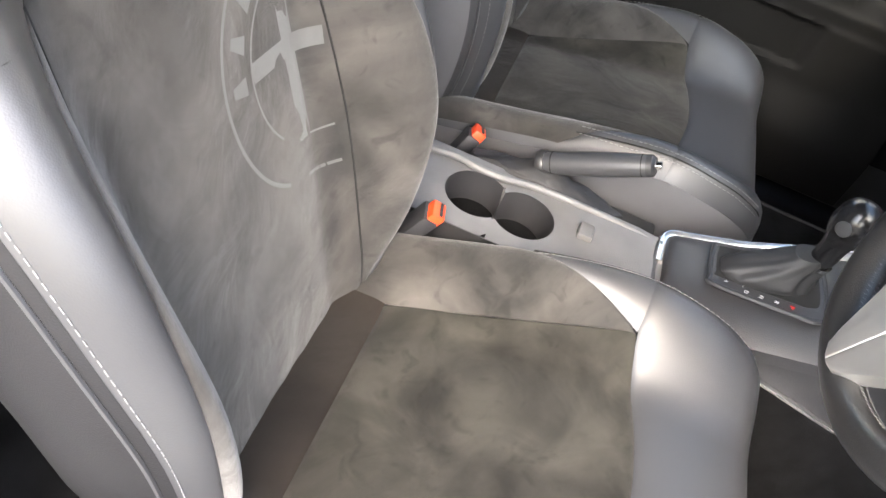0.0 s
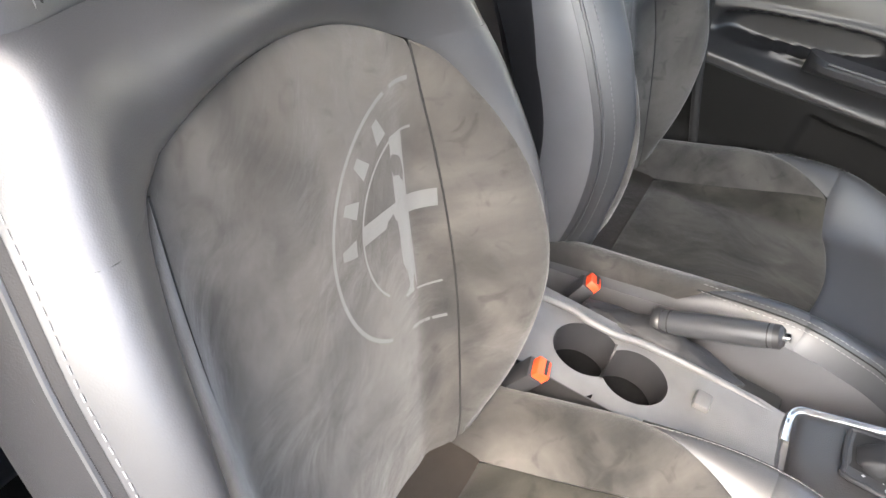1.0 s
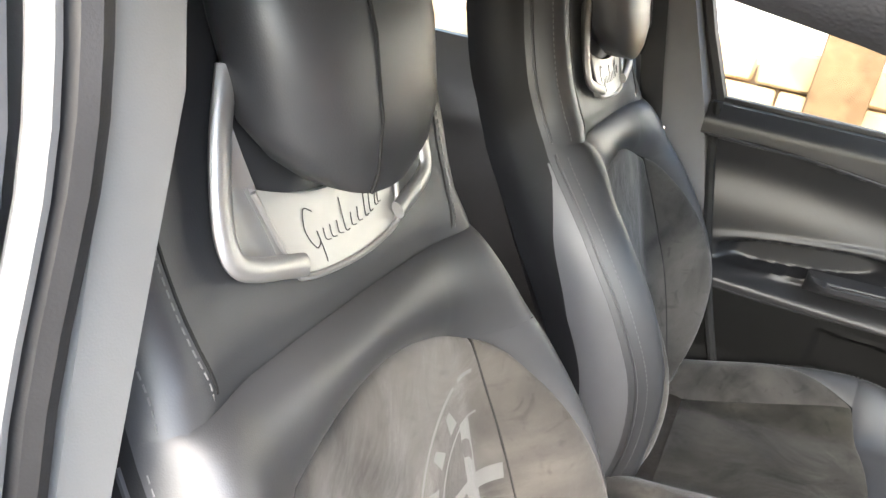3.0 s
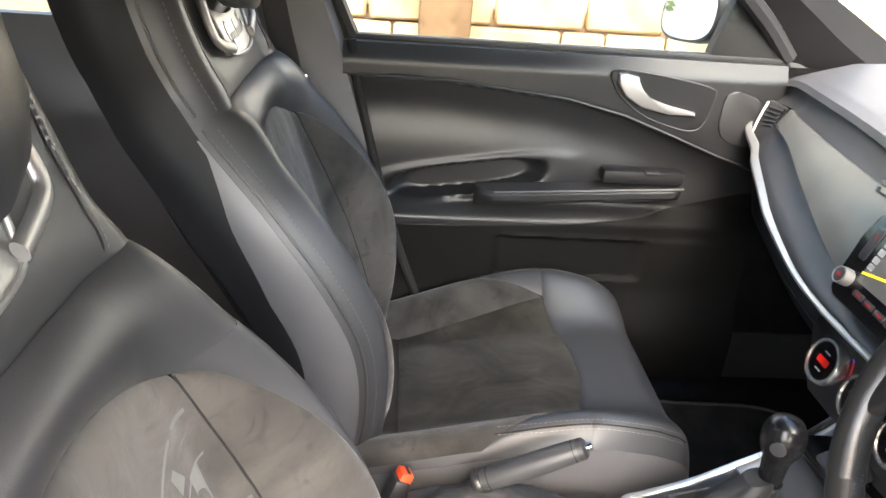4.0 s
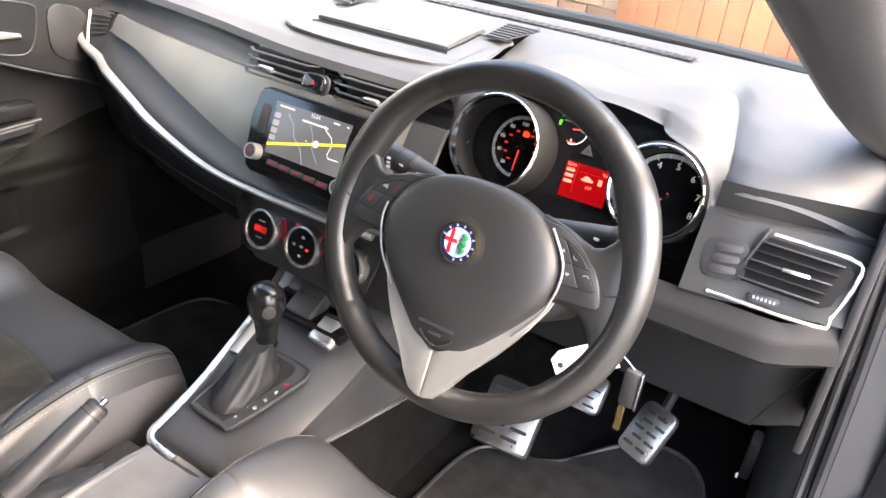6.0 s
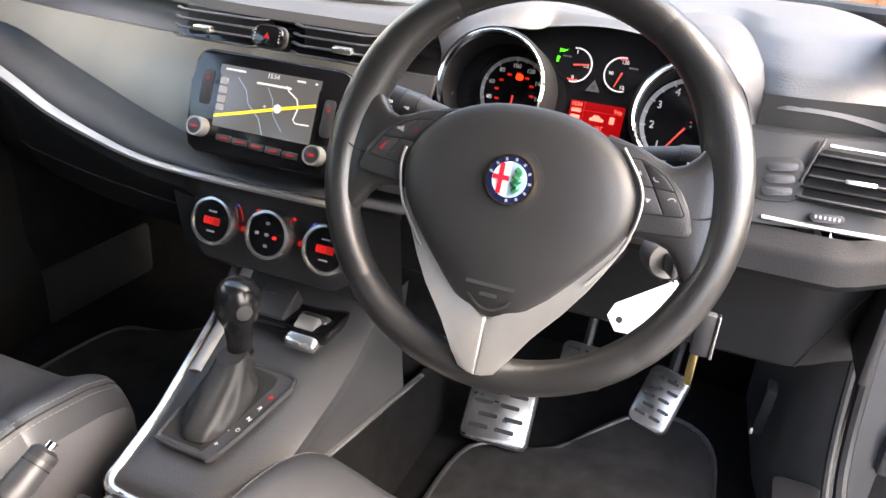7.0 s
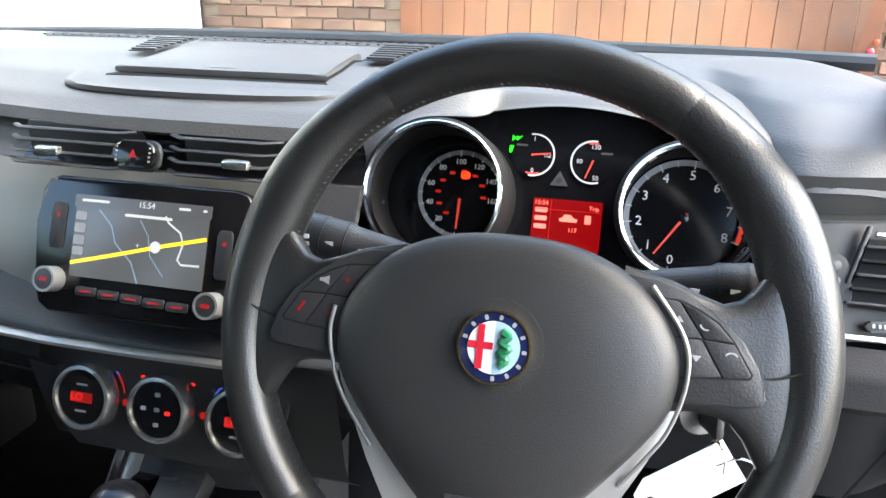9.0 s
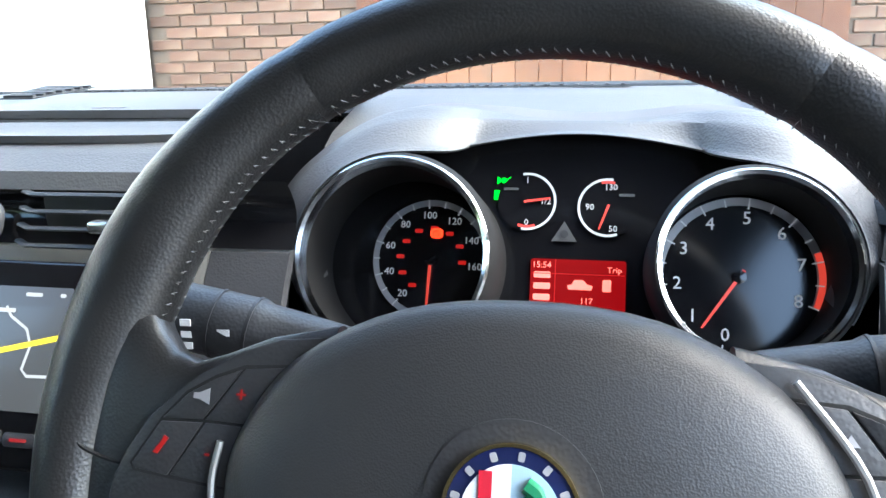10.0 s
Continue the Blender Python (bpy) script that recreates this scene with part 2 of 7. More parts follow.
PAVING = mat("grey_concrete_ground", (0.2, 0.195, 0.185), 0.9, grain=0.5, grain_scale=50, vary=0.2, vary_scale=2.5)
LEAVES = mat("green_leaves", (0.12, 0.15, 0.05), 0.6, vary=0.3, vary_scale=20, island=0.3)


# ---- building helpers ----
def thing(name, at, label, category, group="", kind=""):
    ob = new(name)
    ob.empty_display_size = 0.1
    ob.location = at
    return tagged(ob, label, category, group, kind)


def mesh_of(bm, name, smooth=True):
    me = bpy.data.meshes.new(name)
    bmesh.ops.recalc_face_normals(bm, faces=bm.faces)
    bm.to_mesh(me)
    bm.free()
    if smooth:
        me.polygons.foreach_set("use_smooth", [True] * len(me.polygons))
        me.set_sharp_from_angle(angle=radians(38))
    return me


def part(name, bm, material, parent=None, label="", smooth=True):
    """Links a bmesh, given in world metres, as one mesh object under a thing or a part."""
    ob = new(name, mesh_of(bm, name, smooth))
    ob.data.materials.append(material)
    if parent:
        ob.parent = parent
        ob.matrix_parent_inverse = parent.matrix_basis.inverted() if parent.data is None else Matrix()
    return tagged(ob, label)


def structure(name, bm, material, label, category, smooth=True):
    return tagged(part(name, bm, material, None, label, smooth), label, category, kind="structure")


def bevel(bm, r, n=2, angle=40):
    edges = [e for e in bm.edges if len(e.link_faces) == 2 and e.calc_face_angle(0) > radians(angle)]
    if r > 0 and edges:
        bmesh.ops.bevel(bm, geom=edges, offset=r, segments=n, profile=0.5, affect="EDGES", clamp_overlap=True)
    return bm


def box(center, size, r=0.0, m=None, n=2):
    bm = bmesh.new()
    bmesh.ops.create_cube(bm, size=1, matrix=Matrix.Translation(center) @ Matrix.Diagonal((*size, 1)))
    bevel(bm, r, n)
    if m:
        bm.transform(m)
    return bm


def join(*bms):
    """One bmesh out of several."""
    out = bmesh.new()
    for b in bms:
        me = bpy.data.meshes.new("tmp")
        b.to_mesh(me)
        b.free()
        out.from_mesh(me)
        bpy.data.meshes.remove(me)
    return out


def loft(rings, closed=True, caps=True):
    """Skin over rings of equal length."""
    bm = bmesh.new()
    rows = [[bm.verts.new(p) for p in ring] for ring in rings]
    k = len(rows[0])
    for a, b in zip(rows, rows[1:]):
        for i in range(k if closed else k - 1):
            j = (i + 1) % k
            bm.faces.new((a[i], a[j], b[j], b[i]))
    if caps and closed:
        bm.faces.new(rows[0][::-1])
        bm.faces.new(rows[-1])
    return bm


def sheet(fn, us, vs, thick=0.0, back=None):
    """A surface fn(u, v) over the given parameters; with thick, a second skin set off by the vector back."""
    rows = [[Vector(fn(u, v)) for u in us] for v in vs]
    bm = loft(rows, closed=False)
    if thick:
        off = Vector(back) * thick
        b2 = loft([[p + off for p in r] for r in rows], closed=False)
        rim = rows[0] + [r[-1] for r in rows[1:]] + rows[-1][-2::-1] + [r[0] for r in rows[-2:0:-1]]
        wall = loft([rim, [p + off for p in rim]], closed=True, caps=False)
        bm = join(bm, b2, wall)
        bmesh.ops.remove_doubles(bm, verts=bm.verts, dist=1e-5)
    return bm


def spread(a, b, n, ends=True):
    """n + 1 values from a to b, closer together towards both ends."""
    return [a + (b - a) * ((1 - math.cos(math.pi * i / n)) / 2 if ends else i / n) for i in range(n + 1)]


def tube(points, r, n=8, closed=False, flat=1.0, up=(0, 0, 1)):
    """A round or oval bar along points; r: one radius or one for each point."""
    pts = [Vector(p) for p in points]
    rs = r if isinstance(r, (list, tuple)) else [r] * len(pts)
    rings, side = [], None
    for i, p in enumerate(pts):
        a = pts[i - 1] if i or closed else p
        b = pts[(i + 1) % len(pts)] if i + 1 < len(pts) or closed else p
        d = (b - a).normalized()
        if side is None:
            side = d.cross(Vector(up))
            if side.length < 1e-3:
                side = d.cross(Vector((1, 0, 0)))
        side = (side - d * side.dot(d)).normalized()
        other = d.cross(side)
        rings.append([p + side * math.cos(2 * math.pi * k / n) * rs[i] + other * math.sin(2 * math.pi * k / n) * rs[i] * flat for k in range(n)])
    if closed:
        rings.append(rings[0])
    bm = loft(rings, caps=not closed)
    if closed:
        bmesh.ops.remove_doubles(bm, verts=bm.verts, dist=1e-6)
    return bm


def smooth_line(points, n=6, closed=False):
    """A Catmull-Rom curve through points."""
    p = [Vector(q) for q in points]
    out, m = [], len(p)
    for i in range(m if closed else m - 1):
        a, b, c, d = (p[(i + k) % m] if closed else p[min(max(i + k, 0), m - 1)] for k in (-1, 0, 1, 2))
        for s in range(n):
            t = s / n
            out.append(0.5 * (2 * b + (c - a) * t + (2 * a - 5 * b + 4 * c - d) * t * t + (3 * b - 3 * c + d - a) * t**3))
    return out if closed else out + [p[-1]]


def turned(profile, m, n=40):
    """A body of revolution round the local z axis; profile: (radius, height)."""
    rings = [[m @ Vector((r * math.cos(2 * math.pi * k / n), r * math.sin(2 * math.pi * k / n), h)) for k in range(n)] for r, h in profile]
    return loft(rings)


def hoop(profile, m, n=64):
    """A closed ring of that cross-section, (radius, height), round the local z axis."""
    rings = [[m @ Vector((r * math.cos(2 * math.pi * k / n), r * math.sin(2 * math.pi * k / n), h)) for k in range(n)] for r, h in profile]
    return loft(rings + rings[:1], caps=False)


def prism(outline, depth, m, r=0.0, n=2):
    """A plate of that outline (x, y) with its face at local z = depth and its back at 0."""
    bm = loft([[Vector((x, y, 0)) for x, y in outline], [Vector((x, y, depth)) for x, y in outline]])
    if r:
        top = [e for e in bm.edges if all(v.co.z > depth * 0.5 for v in e.verts)]
        bmesh.ops.bevel(bm, geom=top, offset=r, segments=n, profile=0.5, affect="EDGES", clamp_overlap=True)
    bm.transform(m)
    return bm


def rounded(w, h, r, n=5):
    """The outline of a rounded rectangle round the origin."""
    return [(sx * (w / 2 - r) + r * math.cos(a), sy * (h / 2 - r) + r * math.sin(a))
            for sx, sy, a0 in ((1, 1, 0), (-1, 1, 90), (-1, -1, 180), (1, -1, 270)) for a in [radians(a0 + 90 * i / n) for i in range(n + 1)]]


def ring_plate(r0, r1, h, m, n=48, a0=0, a1=360):
    """A flat ring, or a piece of it between two angles."""
    full = a1 - a0 >= 360
    angles = [radians(a0 + (a1 - a0) * i / n) for i in range(n if full else n + 1)]
    bm = bmesh.new()
    rows = [[bm.verts.new(m @ Vector((r * math.cos(a), r * math.sin(a), z))) for a in angles] for r, z in ((r0, 0), (r0, h), (r1, h), (r1, 0))]
    k = len(angles)
    for a, b in zip(rows, rows[1:] + rows[:1]):
        for i in range(k if full else k - 1):
            bm.faces.new((a[i], a[(i + 1) % k], b[(i + 1) % k], b[i]))
    return bm


def lettering(name, text, size, m, material, parent, depth=0.0003):
    """Raised letters, centred, facing local z of m."""
    cu = bpy.data.curves.new("letters", "FONT")
    cu.body, cu.size, cu.align_x, cu.align_y, cu.extrude = text, size, "CENTER", "CENTER", depth
    cu.resolution_u = 2
    tmp = bpy.data.objects.new("letters", cu)
    scene.collection.objects.link(tmp)
    me = bpy.data.meshes.new_from_object(tmp.evaluated_get(bpy.context.evaluated_depsgraph_get()))
    bpy.data.objects.remove(tmp)
    bm = bmesh.new()
    bm.from_mesh(me)
    bpy.data.meshes.remove(me)
    bmesh.ops.remove_doubles(bm, verts=bm.verts[:], dist=1e-6)
    bm.transform(m)
    return part(name, bm, material, parent, smooth=False)


def frame_at(p, normal, up=(0, 0, 1)):
    """A pose at p whose z axis is the normal and whose y axis points as far up as it can."""
    z = Vector(normal).normalized()
    x = Vector(up).cross(z).normalized()
    y = z.cross(x)
    m = Matrix((x, y, z)).transposed().to_4x4()
    m.translation = p
    return m


def interp(x, xs, ys):
    return float(np.interp(x, xs, ys))


def smoothstep(a, b, x):
    t = min(1.0, max(0.0, (x - a) / (b - a)))
    return t * t * (3 - 2 * t)


# ---- the cabin's shell ----
structure("floor", box((0, -0.3, 0.19), (1.5, 2.6, 0.04), 0.004), CARPET, "black carpeted car floor", "floor")
structure("bulkhead", box((0, 0.88, 0.57), (1.5, 0.04, 0.8), 0.01), CARPET, "black carpeted bulkhead behind the pedals", "bulkhead")


def tunnel_point(a, y):
    """The carpeted tunnel between the footwells; a runs from -1 to 1."""
    return (a * 0.15, y, 0.2 + 0.2 * (1 - abs(a) ** 3.5))


structure("tunnel", sheet(tunnel_point, spread(-1, 1, 14), [-1.3, -0.6, 0, 0.5, 0.84]), CARPET, "black carpet over the centre tunnel", "tunnel")

structure("kick_panel_left", box((-0.73, 0.58, 0.58), (0.03, 0.62, 0.76), 0.005), CARPET, "black trim beside the passenger footwell", "kick panel")

# roof, with its headliner below and the painted skin above
structure("ceiling", sheet(lambda u, v: (u, v, 1.345 - 0.06 * (u / 0.62) ** 2 - 0.05 * ((v + 0.6) / 0.8) ** 2), spread(-0.62, 0.62, 12), spread(-1.6, 0.12, 10), 0.05, (0, 0, 1)),
          HEADLINER, "dark fabric headliner under the car roof", "ceiling")

# ---- seats ----
def curve(x, xs, ys):
    """A smooth line through the points of a table."""
    if x <= xs[0]:
        return ys[0]
    if x >= xs[-1]:
        return ys[-1]
    i = max(k for k in range(len(xs) - 1) if xs[k] <= x)

    def slope(k):
        a, b = max(0, k - 1), min(len(xs) - 1, k + 1)
        return (ys[b] - ys[a]) / (xs[b] - xs[a])

    h = xs[i + 1] - xs[i]
    f = (x - xs[i]) / h
    return (2 * f**3 - 3 * f**2 + 1) * ys[i] + (f**3 - 2 * f**2 + f) * h * slope(i) + (3 * f**2 - 2 * f**3) * ys[i + 1] + (f**3 - f**2) * h * slope(i + 1)


Z_BACK = [0.36, 0.435, 0.62, 0.743, 0.867, 0.967, 1.05, 1.2, 1.32]
Y_BACK = [-0.485, -0.506, -0.557, -0.598, -0.637, -0.675, -0.712, -0.757, -0.79]
N_BACK = Vector((0, 0.957, 0.29))


def back_half(z):
    return curve(z, [0.36, 0.5, 0.65, 0.8, 0.9, 0.965, 1.0, 1.06, 1.13, 1.2, 1.27], [0.19, 0.242, 0.265, 0.262, 0.243, 0.228, 0.222, 0.226, 0.22, 0.204, 0.17])


def back_rise(u, z):
    w, a = back_half(z), abs(u)
    h = curve(z, [0.36, 0.5, 0.62, 0.73, 0.83, 0.9, 0.95, 1.0], [0.02, 0.085, 0.112, 0.1, 0.066, 0.036, 0.016, 0.006])
    edge = max(0.0, (a - (w - 0.045)) / 0.045)
    return h * smoothstep(0.125, max(0.14, w - 0.035), a) - 0.055 * edge**2.2


def seam_half(z):
    return curve(z, [0.36, 0.435, 0.6, 0.75, 0.867], [0.155, 0.16, 0.162, 0.16, 0.15])


def insert_half(z):
    return curve(z, [0.36, 0.42, 0.45, 0.5, 0.6, 0.7, 0.78, 0.83, 0.855, 0.867], [0.158, 0.172, 0.19, 0.213, 0.23, 0.226, 0.206, 0.184, 0.167, 0.1505])


def puff(d, deep=0.0045, wide=0.006):
    """How far a panel sinks towards its seam, at a distance d from it."""
    return -deep * math.exp(-d / wide)


PATH_CUSHION = [(-0.54, 0.372), (-0.43, 0.395), (-0.3, 0.418), (-0.13, 0.449), (-0.05, 0.457), (-0.01, 0.457), (0.022, 0.452), (0.041, 0.431), (0.048, 0.385), (0.042, 0.30), (0.03, 0.24)]


def cushion_half(y):
    return curve(y, [-0.54, -0.3, -0.1, -0.01, 0.03, 0.048], [0.24, 0.268, 0.275, 0.267, 0.254, 0.24])


def cushion_rise(u, y):
    w, a = cushion_half(y), abs(u)
    h = curve(y, [-0.54, -0.4, -0.29, -0.15, -0.04, 0.015, 0.047], [0.052, 0.064, 0.078, 0.082, 0.058, 0.036, 0.016])
    edge = max(0.0, (a - (w - 0.035)) / 0.035)
    return h * smoothstep(0.12, w - 0.03, a) - 0.04 * edge**2.2


def cushion_z(y):
    return curve(y, [p[0] for p in PATH_CUSHION[:9]], [p[1] for p in PATH_CUSHION[:9]])


def dashes(points, length=0.005, gap=0.003, r=0.0006):
    """Stitches along a line of close points."""
    bits = []
    pts = [Vector(p) for p in points]
    total = [0.0]
    for a, b in zip(pts, pts[1:]):
        total.append(total[-1] + (b - a).length)

    def at(s):
        i = min(len(pts) - 2, max(0, int(np.searchsorted(total, s)) - 1))
        f = (s - total[i]) / max(1e-9, total[i + 1] - total[i])
        return pts[i].lerp(pts[i + 1], f)

    s = 0.0
    while s + length < total[-1]:
        bits.append(tube([at(s), at(s + length)], r, 4))
        s += length + gap
    return join(*bits)


def make_seat(cx, s, label):
    """A sports seat; s = 1: its outer side is to the right, -1: to the left. u counts outwards."""
    seat = thing("car_seat", (cx, -0.25, 0.21), label, "car seat", "front seats")

    def on_back(u, z, lift=0.0):
        p = Vector((cx + s * u, curve(z, Z_BACK, Y_BACK), z))
        return p + N_BACK * (back_rise(u, z) + lift)

    def on_seat(u, y, lift=0.0):
        return Vector((cx + s * u, y, cushion_z(y) + cushion_rise(u, y) + lift))

    # backrest: middle panel up to its arch
    def middle(c, r):
        top = 0.909 - 0.042 * c * c
        z = 0.365 + r * (top - 0.365)
        w = seam_half(z)
        wave = 0.0022 * noise.noise((c * 2.5, z * 9, s * 3.0)) + 0.0012 * noise.noise((c * 6, z * 22, 1))
        return on_back(c * w, z, puff((1 - abs(c)) * w) + puff((1 - r) * 0.5) + wave)

    part("backrest_centre_panel", sheet(middle, spread(-1, 1, 40), spread(0, 1, 60)), SUEDE, seat, "grey suede centre panel with a pressed round emblem")
    for k in (1, -1):
        def flank(a, r, k=k):
            z = 0.365 + r * 0.502
            i, o = seam_half(z), insert_half(z)
            u = i + a * (o - i)
            d = min(a, 1 - a) * (o - i)
            return on_back(k * u, z, puff(d) if o - i > 0.002 else -0.0045)

        part("backrest_side_panel", sheet(flank, spread(0, 1, 14), spread(0, 1, 50)), SUEDE, seat)

        def bolster(a, r, k=k):
            z = 0.365 + r * 0.502
            i, o = insert_half(z), back_half(z)
            return on_back(k * (i + a * (o - i)), z, puff(a * (o - i)))

        part("backrest_bolster", sheet(bolster, spread(0, 1, 16), spread(0, 1, 50)), LEATHER, seat, "smooth black leather bolster")

        def flanks(a, z, k=k):
            w = back_half(z)
            if a < 0:
                return on_back(k * (w + a * 0.1), z, 0.0007)
            p = on_back(k * w, z, 0.0007)
            deep = interp(z, [0.8, 1.02], [0.13, 0.1])
            return p + Vector((s * k * (0.010 * math.sin(math.pi * a) - 0.03 * a * a), -deep * a, -0.02 * a))

        # front part of the side in paler leather, imitating light and sheen there
        def side_strip(a, z, flanks=flanks):
            p = Vector(flanks(a * interp(z, [0.365, 0.72, 0.84, 0.93], [0.6, 0.56, 0.36, 0.03]), z))
            return p + Vector((s * k * 0.0012, 0, 0))

        # shade on the side is painted, starting at the outer stitching
        part("backrest_side", sheet(flanks, ([-0.09, -0.06, -0.03] if k > 0 else []) + spread(0, 1, 8, False), spread(0.365, 1.27, 40, False)), SIDE_BLACK, seat, "black leather side of the backrest, darkened for shade")
        if k < 0:
            part("backrest_side_strip", sheet(side_strip, spread(0, 1, 6, False), spread(0.37, 0.945, 30, False)), LEATHER_SIDE, seat, "leather strip along the bolster, paler for the light on it")
        edge = [on_back(k * (back_half(z) - 0.004), z, 0.0015) for z in np.linspace(0.38, 0.955, 50)]
        part("backrest_piping", tube(edge, 0.0022, 6), LEATHER, seat)
        part("backrest_stitching", dashes([on_back(k * (back_half(z) - 0.011), z, 0.0008) for z in np.linspace(0.38, 0.955, 90)]), THREAD if k > 0 else DARK_THREAD, seat, "pale stitching along the backrest's edge")
        part("backrest_seam", tube([on_back(k * seam_half(z), z, -0.0036) for z in np.linspace(0.37, 0.865, 50)], 0.0012, 5), SEAM, seat)

    # leather yoke above the insert, up to the shoulder seam
    def yoke(c, r):
        low = 0.867 if abs(c) >= 0.5 else 0.909 - 0.042 * (c / 0.5) ** 2
        top = 0.962 + 0.012 * abs(c) ** 2 + 0.006 * math.cos(c * 3)
        z = low + r * (top - low)
        w = back_half(z)
        u = math.copysign(abs(c) / 0.5 * 0.1505 if abs(c) < 0.5 else 0.1505 + (abs(c) - 0.5) / 0.5 * (w - 0.1505), c)
        swell = 0.014 * math.sin(math.pi * r) ** 0.8
        d = r * (top - low) if abs(c) < 0.5 else 1
        fade = 1 - smoothstep(0.7, 1.0, abs(c))
        return on_back(u, z, (swell * (1 - (1 - r) * smoothstep(0.3, 0.75, abs(c))) + puff((1 - r) * (top - low), 0.007, 0.009)) * fade + puff(d))

    part("backrest_yoke", sheet(yoke, spread(-1, 0, 22) + spread(0, 1, 22)[1:], spread(0, 1, 18)), LEATHER, seat, "smooth black leather shoulder roll")

    # upper shell that carries the head restraint
    def crown(c, z):
        w = back_half(z)
        return on_back(c * w, z, (puff(max(0.0, (z - 0.972) + 0.002), 0.006, 0.008) - 0.004) * (1 - smoothstep(0.7, 1.0, abs(c))))

    part("backrest_crown", sheet(crown, spread(-1, 1, 30), spread(0.94, 1.27, 28)), LEATHER, seat, "black leather upper shell of the seat")
    for k in (1, -1):
        def seam_u(z):
            return interp(z, [0.96, 1.02, 1.1, 1.26], [0.164, 0.172, 0.176, 0.15])

        def on_crown(u, z, lift):
            return Vector(crown(u / back_half(z), z)) + N_BACK * lift

        zs = np.linspace(0.97, 1.26, 50)
        part("crown_stitching", dashes([on_crown(k * (seam_u(z) + 0.005), z, 0.0006) for z in zs], r=0.0007), THREAD, seat, "pale stitching on the upper shell")
        part("crown_seam", tube([on_crown(k * seam_u(z), z, -0.0002) for z in zs], 0.0015, 5), SEAM, seat)
        part("crown_piping", tube([on_crown(k * (back_half(z) - 0.004), z, 0.001) for z in zs], 0.0022, 6), LEATHER, seat)
        part("crown_edge_stitching", dashes([on_crown(k * (back_half(z) - 0.018), z, 0.0008) for z in zs], r=0.0007), THREAD, seat)

    # back panel
    def rear(c, z):
        w = back_half(z) - 0.03
        deep = interp(z, [0.8, 1.02], [0.13, 0.1])
        p = on_back(back_half(z), z)
        return (cx + s * c * w, p.y - deep - 0.02 * (1 - c * c), z - 0.02)

    part("backrest_rear_panel", sheet(rear, spread(-1, 1, 12), spread(0.365, 1.27, 20)), PLASTIC, seat)

    # pressed emblem on the middle panel, clipped by the inner seam
    zc, uc = 0.71, -0.137

    def patch(spot, na, nb):
        """A thin pressed patch over (u, z) places, cut off along the inner seam."""
        bm = bmesh.new()
        flat = [[spot(i / na, j / nb) for i in range(na + 1)] for j in range(nb + 1)]
        grid = [[bm.verts.new(on_back(u, z, 0.0007)) for u, z in row] for row in flat]
        ok = [[u > -seam_half(z) + 0.004 for u, z in row] for row in flat]
        for j in range(nb):
            for i in range(na):
                if ok[j][i] and ok[j][i + 1] and ok[j + 1][i] and ok[j + 1][i + 1]:
                    bm.faces.new((grid[j][i], grid[j][i + 1], grid[j + 1][i + 1], grid[j + 1][i]))
        bmesh.ops.delete(bm, geom=[v for v in bm.verts if not v.link_faces], context="VERTS")
        return bm

    def mark(w0, w1, h, at, turn=0.0, n=16):
        """A bar, w0 wide at its foot and w1 at its head."""
        ca, sa = math.cos(turn), math.sin(turn)

        def spot(a, b):
            x, y = (a - 0.5) * (w0 + b * (w1 - w0)), (b - 0.5) * h
            return at[0] + x * ca - y * sa, at[1] + x * sa + y * ca

        return patch(spot, n, n)

    def arc(r0, r1, a0, a1, n=70):
        def spot(a, b):
            an, r = radians(a0 + (a1 - a0) * a), r0 + b * (r1 - r0)
            return uc + r * math.cos(an), zc + r * math.sin(an)

        return patch(spot, n, 1)

    bits = [arc(0.126, 0.13, -100, 92), arc(0.083, 0.0855, -100, 92), mark(0.019, 0.019, 0.168, (uc + 0.017, zc)), mark(0.018, 0.018, 0.1, (uc + 0.032, zc + 0.012), math.pi / 2 + 0.05)]
    for an in (66, 46, 26, 6):
        bits.append(mark(0.016, 0.009, 0.021, (uc + 0.105 * math.cos(radians(an)), zc + 0.105 * math.sin(radians(an))), radians(an - 90), 4))
    part("pressed_emblem", join(*bits), SUEDE_MARK, seat, "pale round emblem pressed into the suede")

    # silver surround and plate
    def crown_at(u, z, lift):
        return on_back(u, z, lift)

    line = [(0.098, 1.15), (0.116, 1.11), (0.127, 1.075), (0.131, 1.052), (0.127, 1.036), (0.112, 1.028), (0.09, 1.022), (0.066, 1.016)]
    for k in (1, -1):
        arm = smooth_line([crown_at(k * u, z, 0.01) for u, z in line], 6)
        part("surround_arm", tube(arm, 0.0085, 12, flat=0.6, up=N_BACK), MATT_SILVER, seat, "satin silver head restraint surround")

        def facet(a, r, k=k, arm=arm):
            q = r * (len(arm) - 1)
            i = min(len(arm) - 2, int(q))
            inner_edge = crown_at(k * (0.096 - 0.026 * r), 1.13 - 0.11 * r ** 0.8, 0.004)
            return arm[i].lerp(arm[i + 1], q - i).lerp(inner_edge, a) - N_BACK * (0.003 + 0.007 * math.sin(math.pi * a))

        part("surround_facet", sheet(facet, spread(0, 1, 8), spread(0, 1, 24)), PANEL_SILVER, seat, "dull inner face of the surround")

    def plate(c, r):
        half = 0.07 + 0.024 * r
        low, top = 1.003 + 0.004 * c * c, 1.055 + 0.02 * c * c
        z = low + r * (top - low)
        return on_back(c * half, z, 0.008 - 0.005 * c * c)

    plate_ob = part("badge_plate", sheet(plate, spread(-1, 1, 20), spread(0, 1, 8), 0.008, -N_BACK), MATT_SILVER, seat, "pale satin metal plate with a dark script")
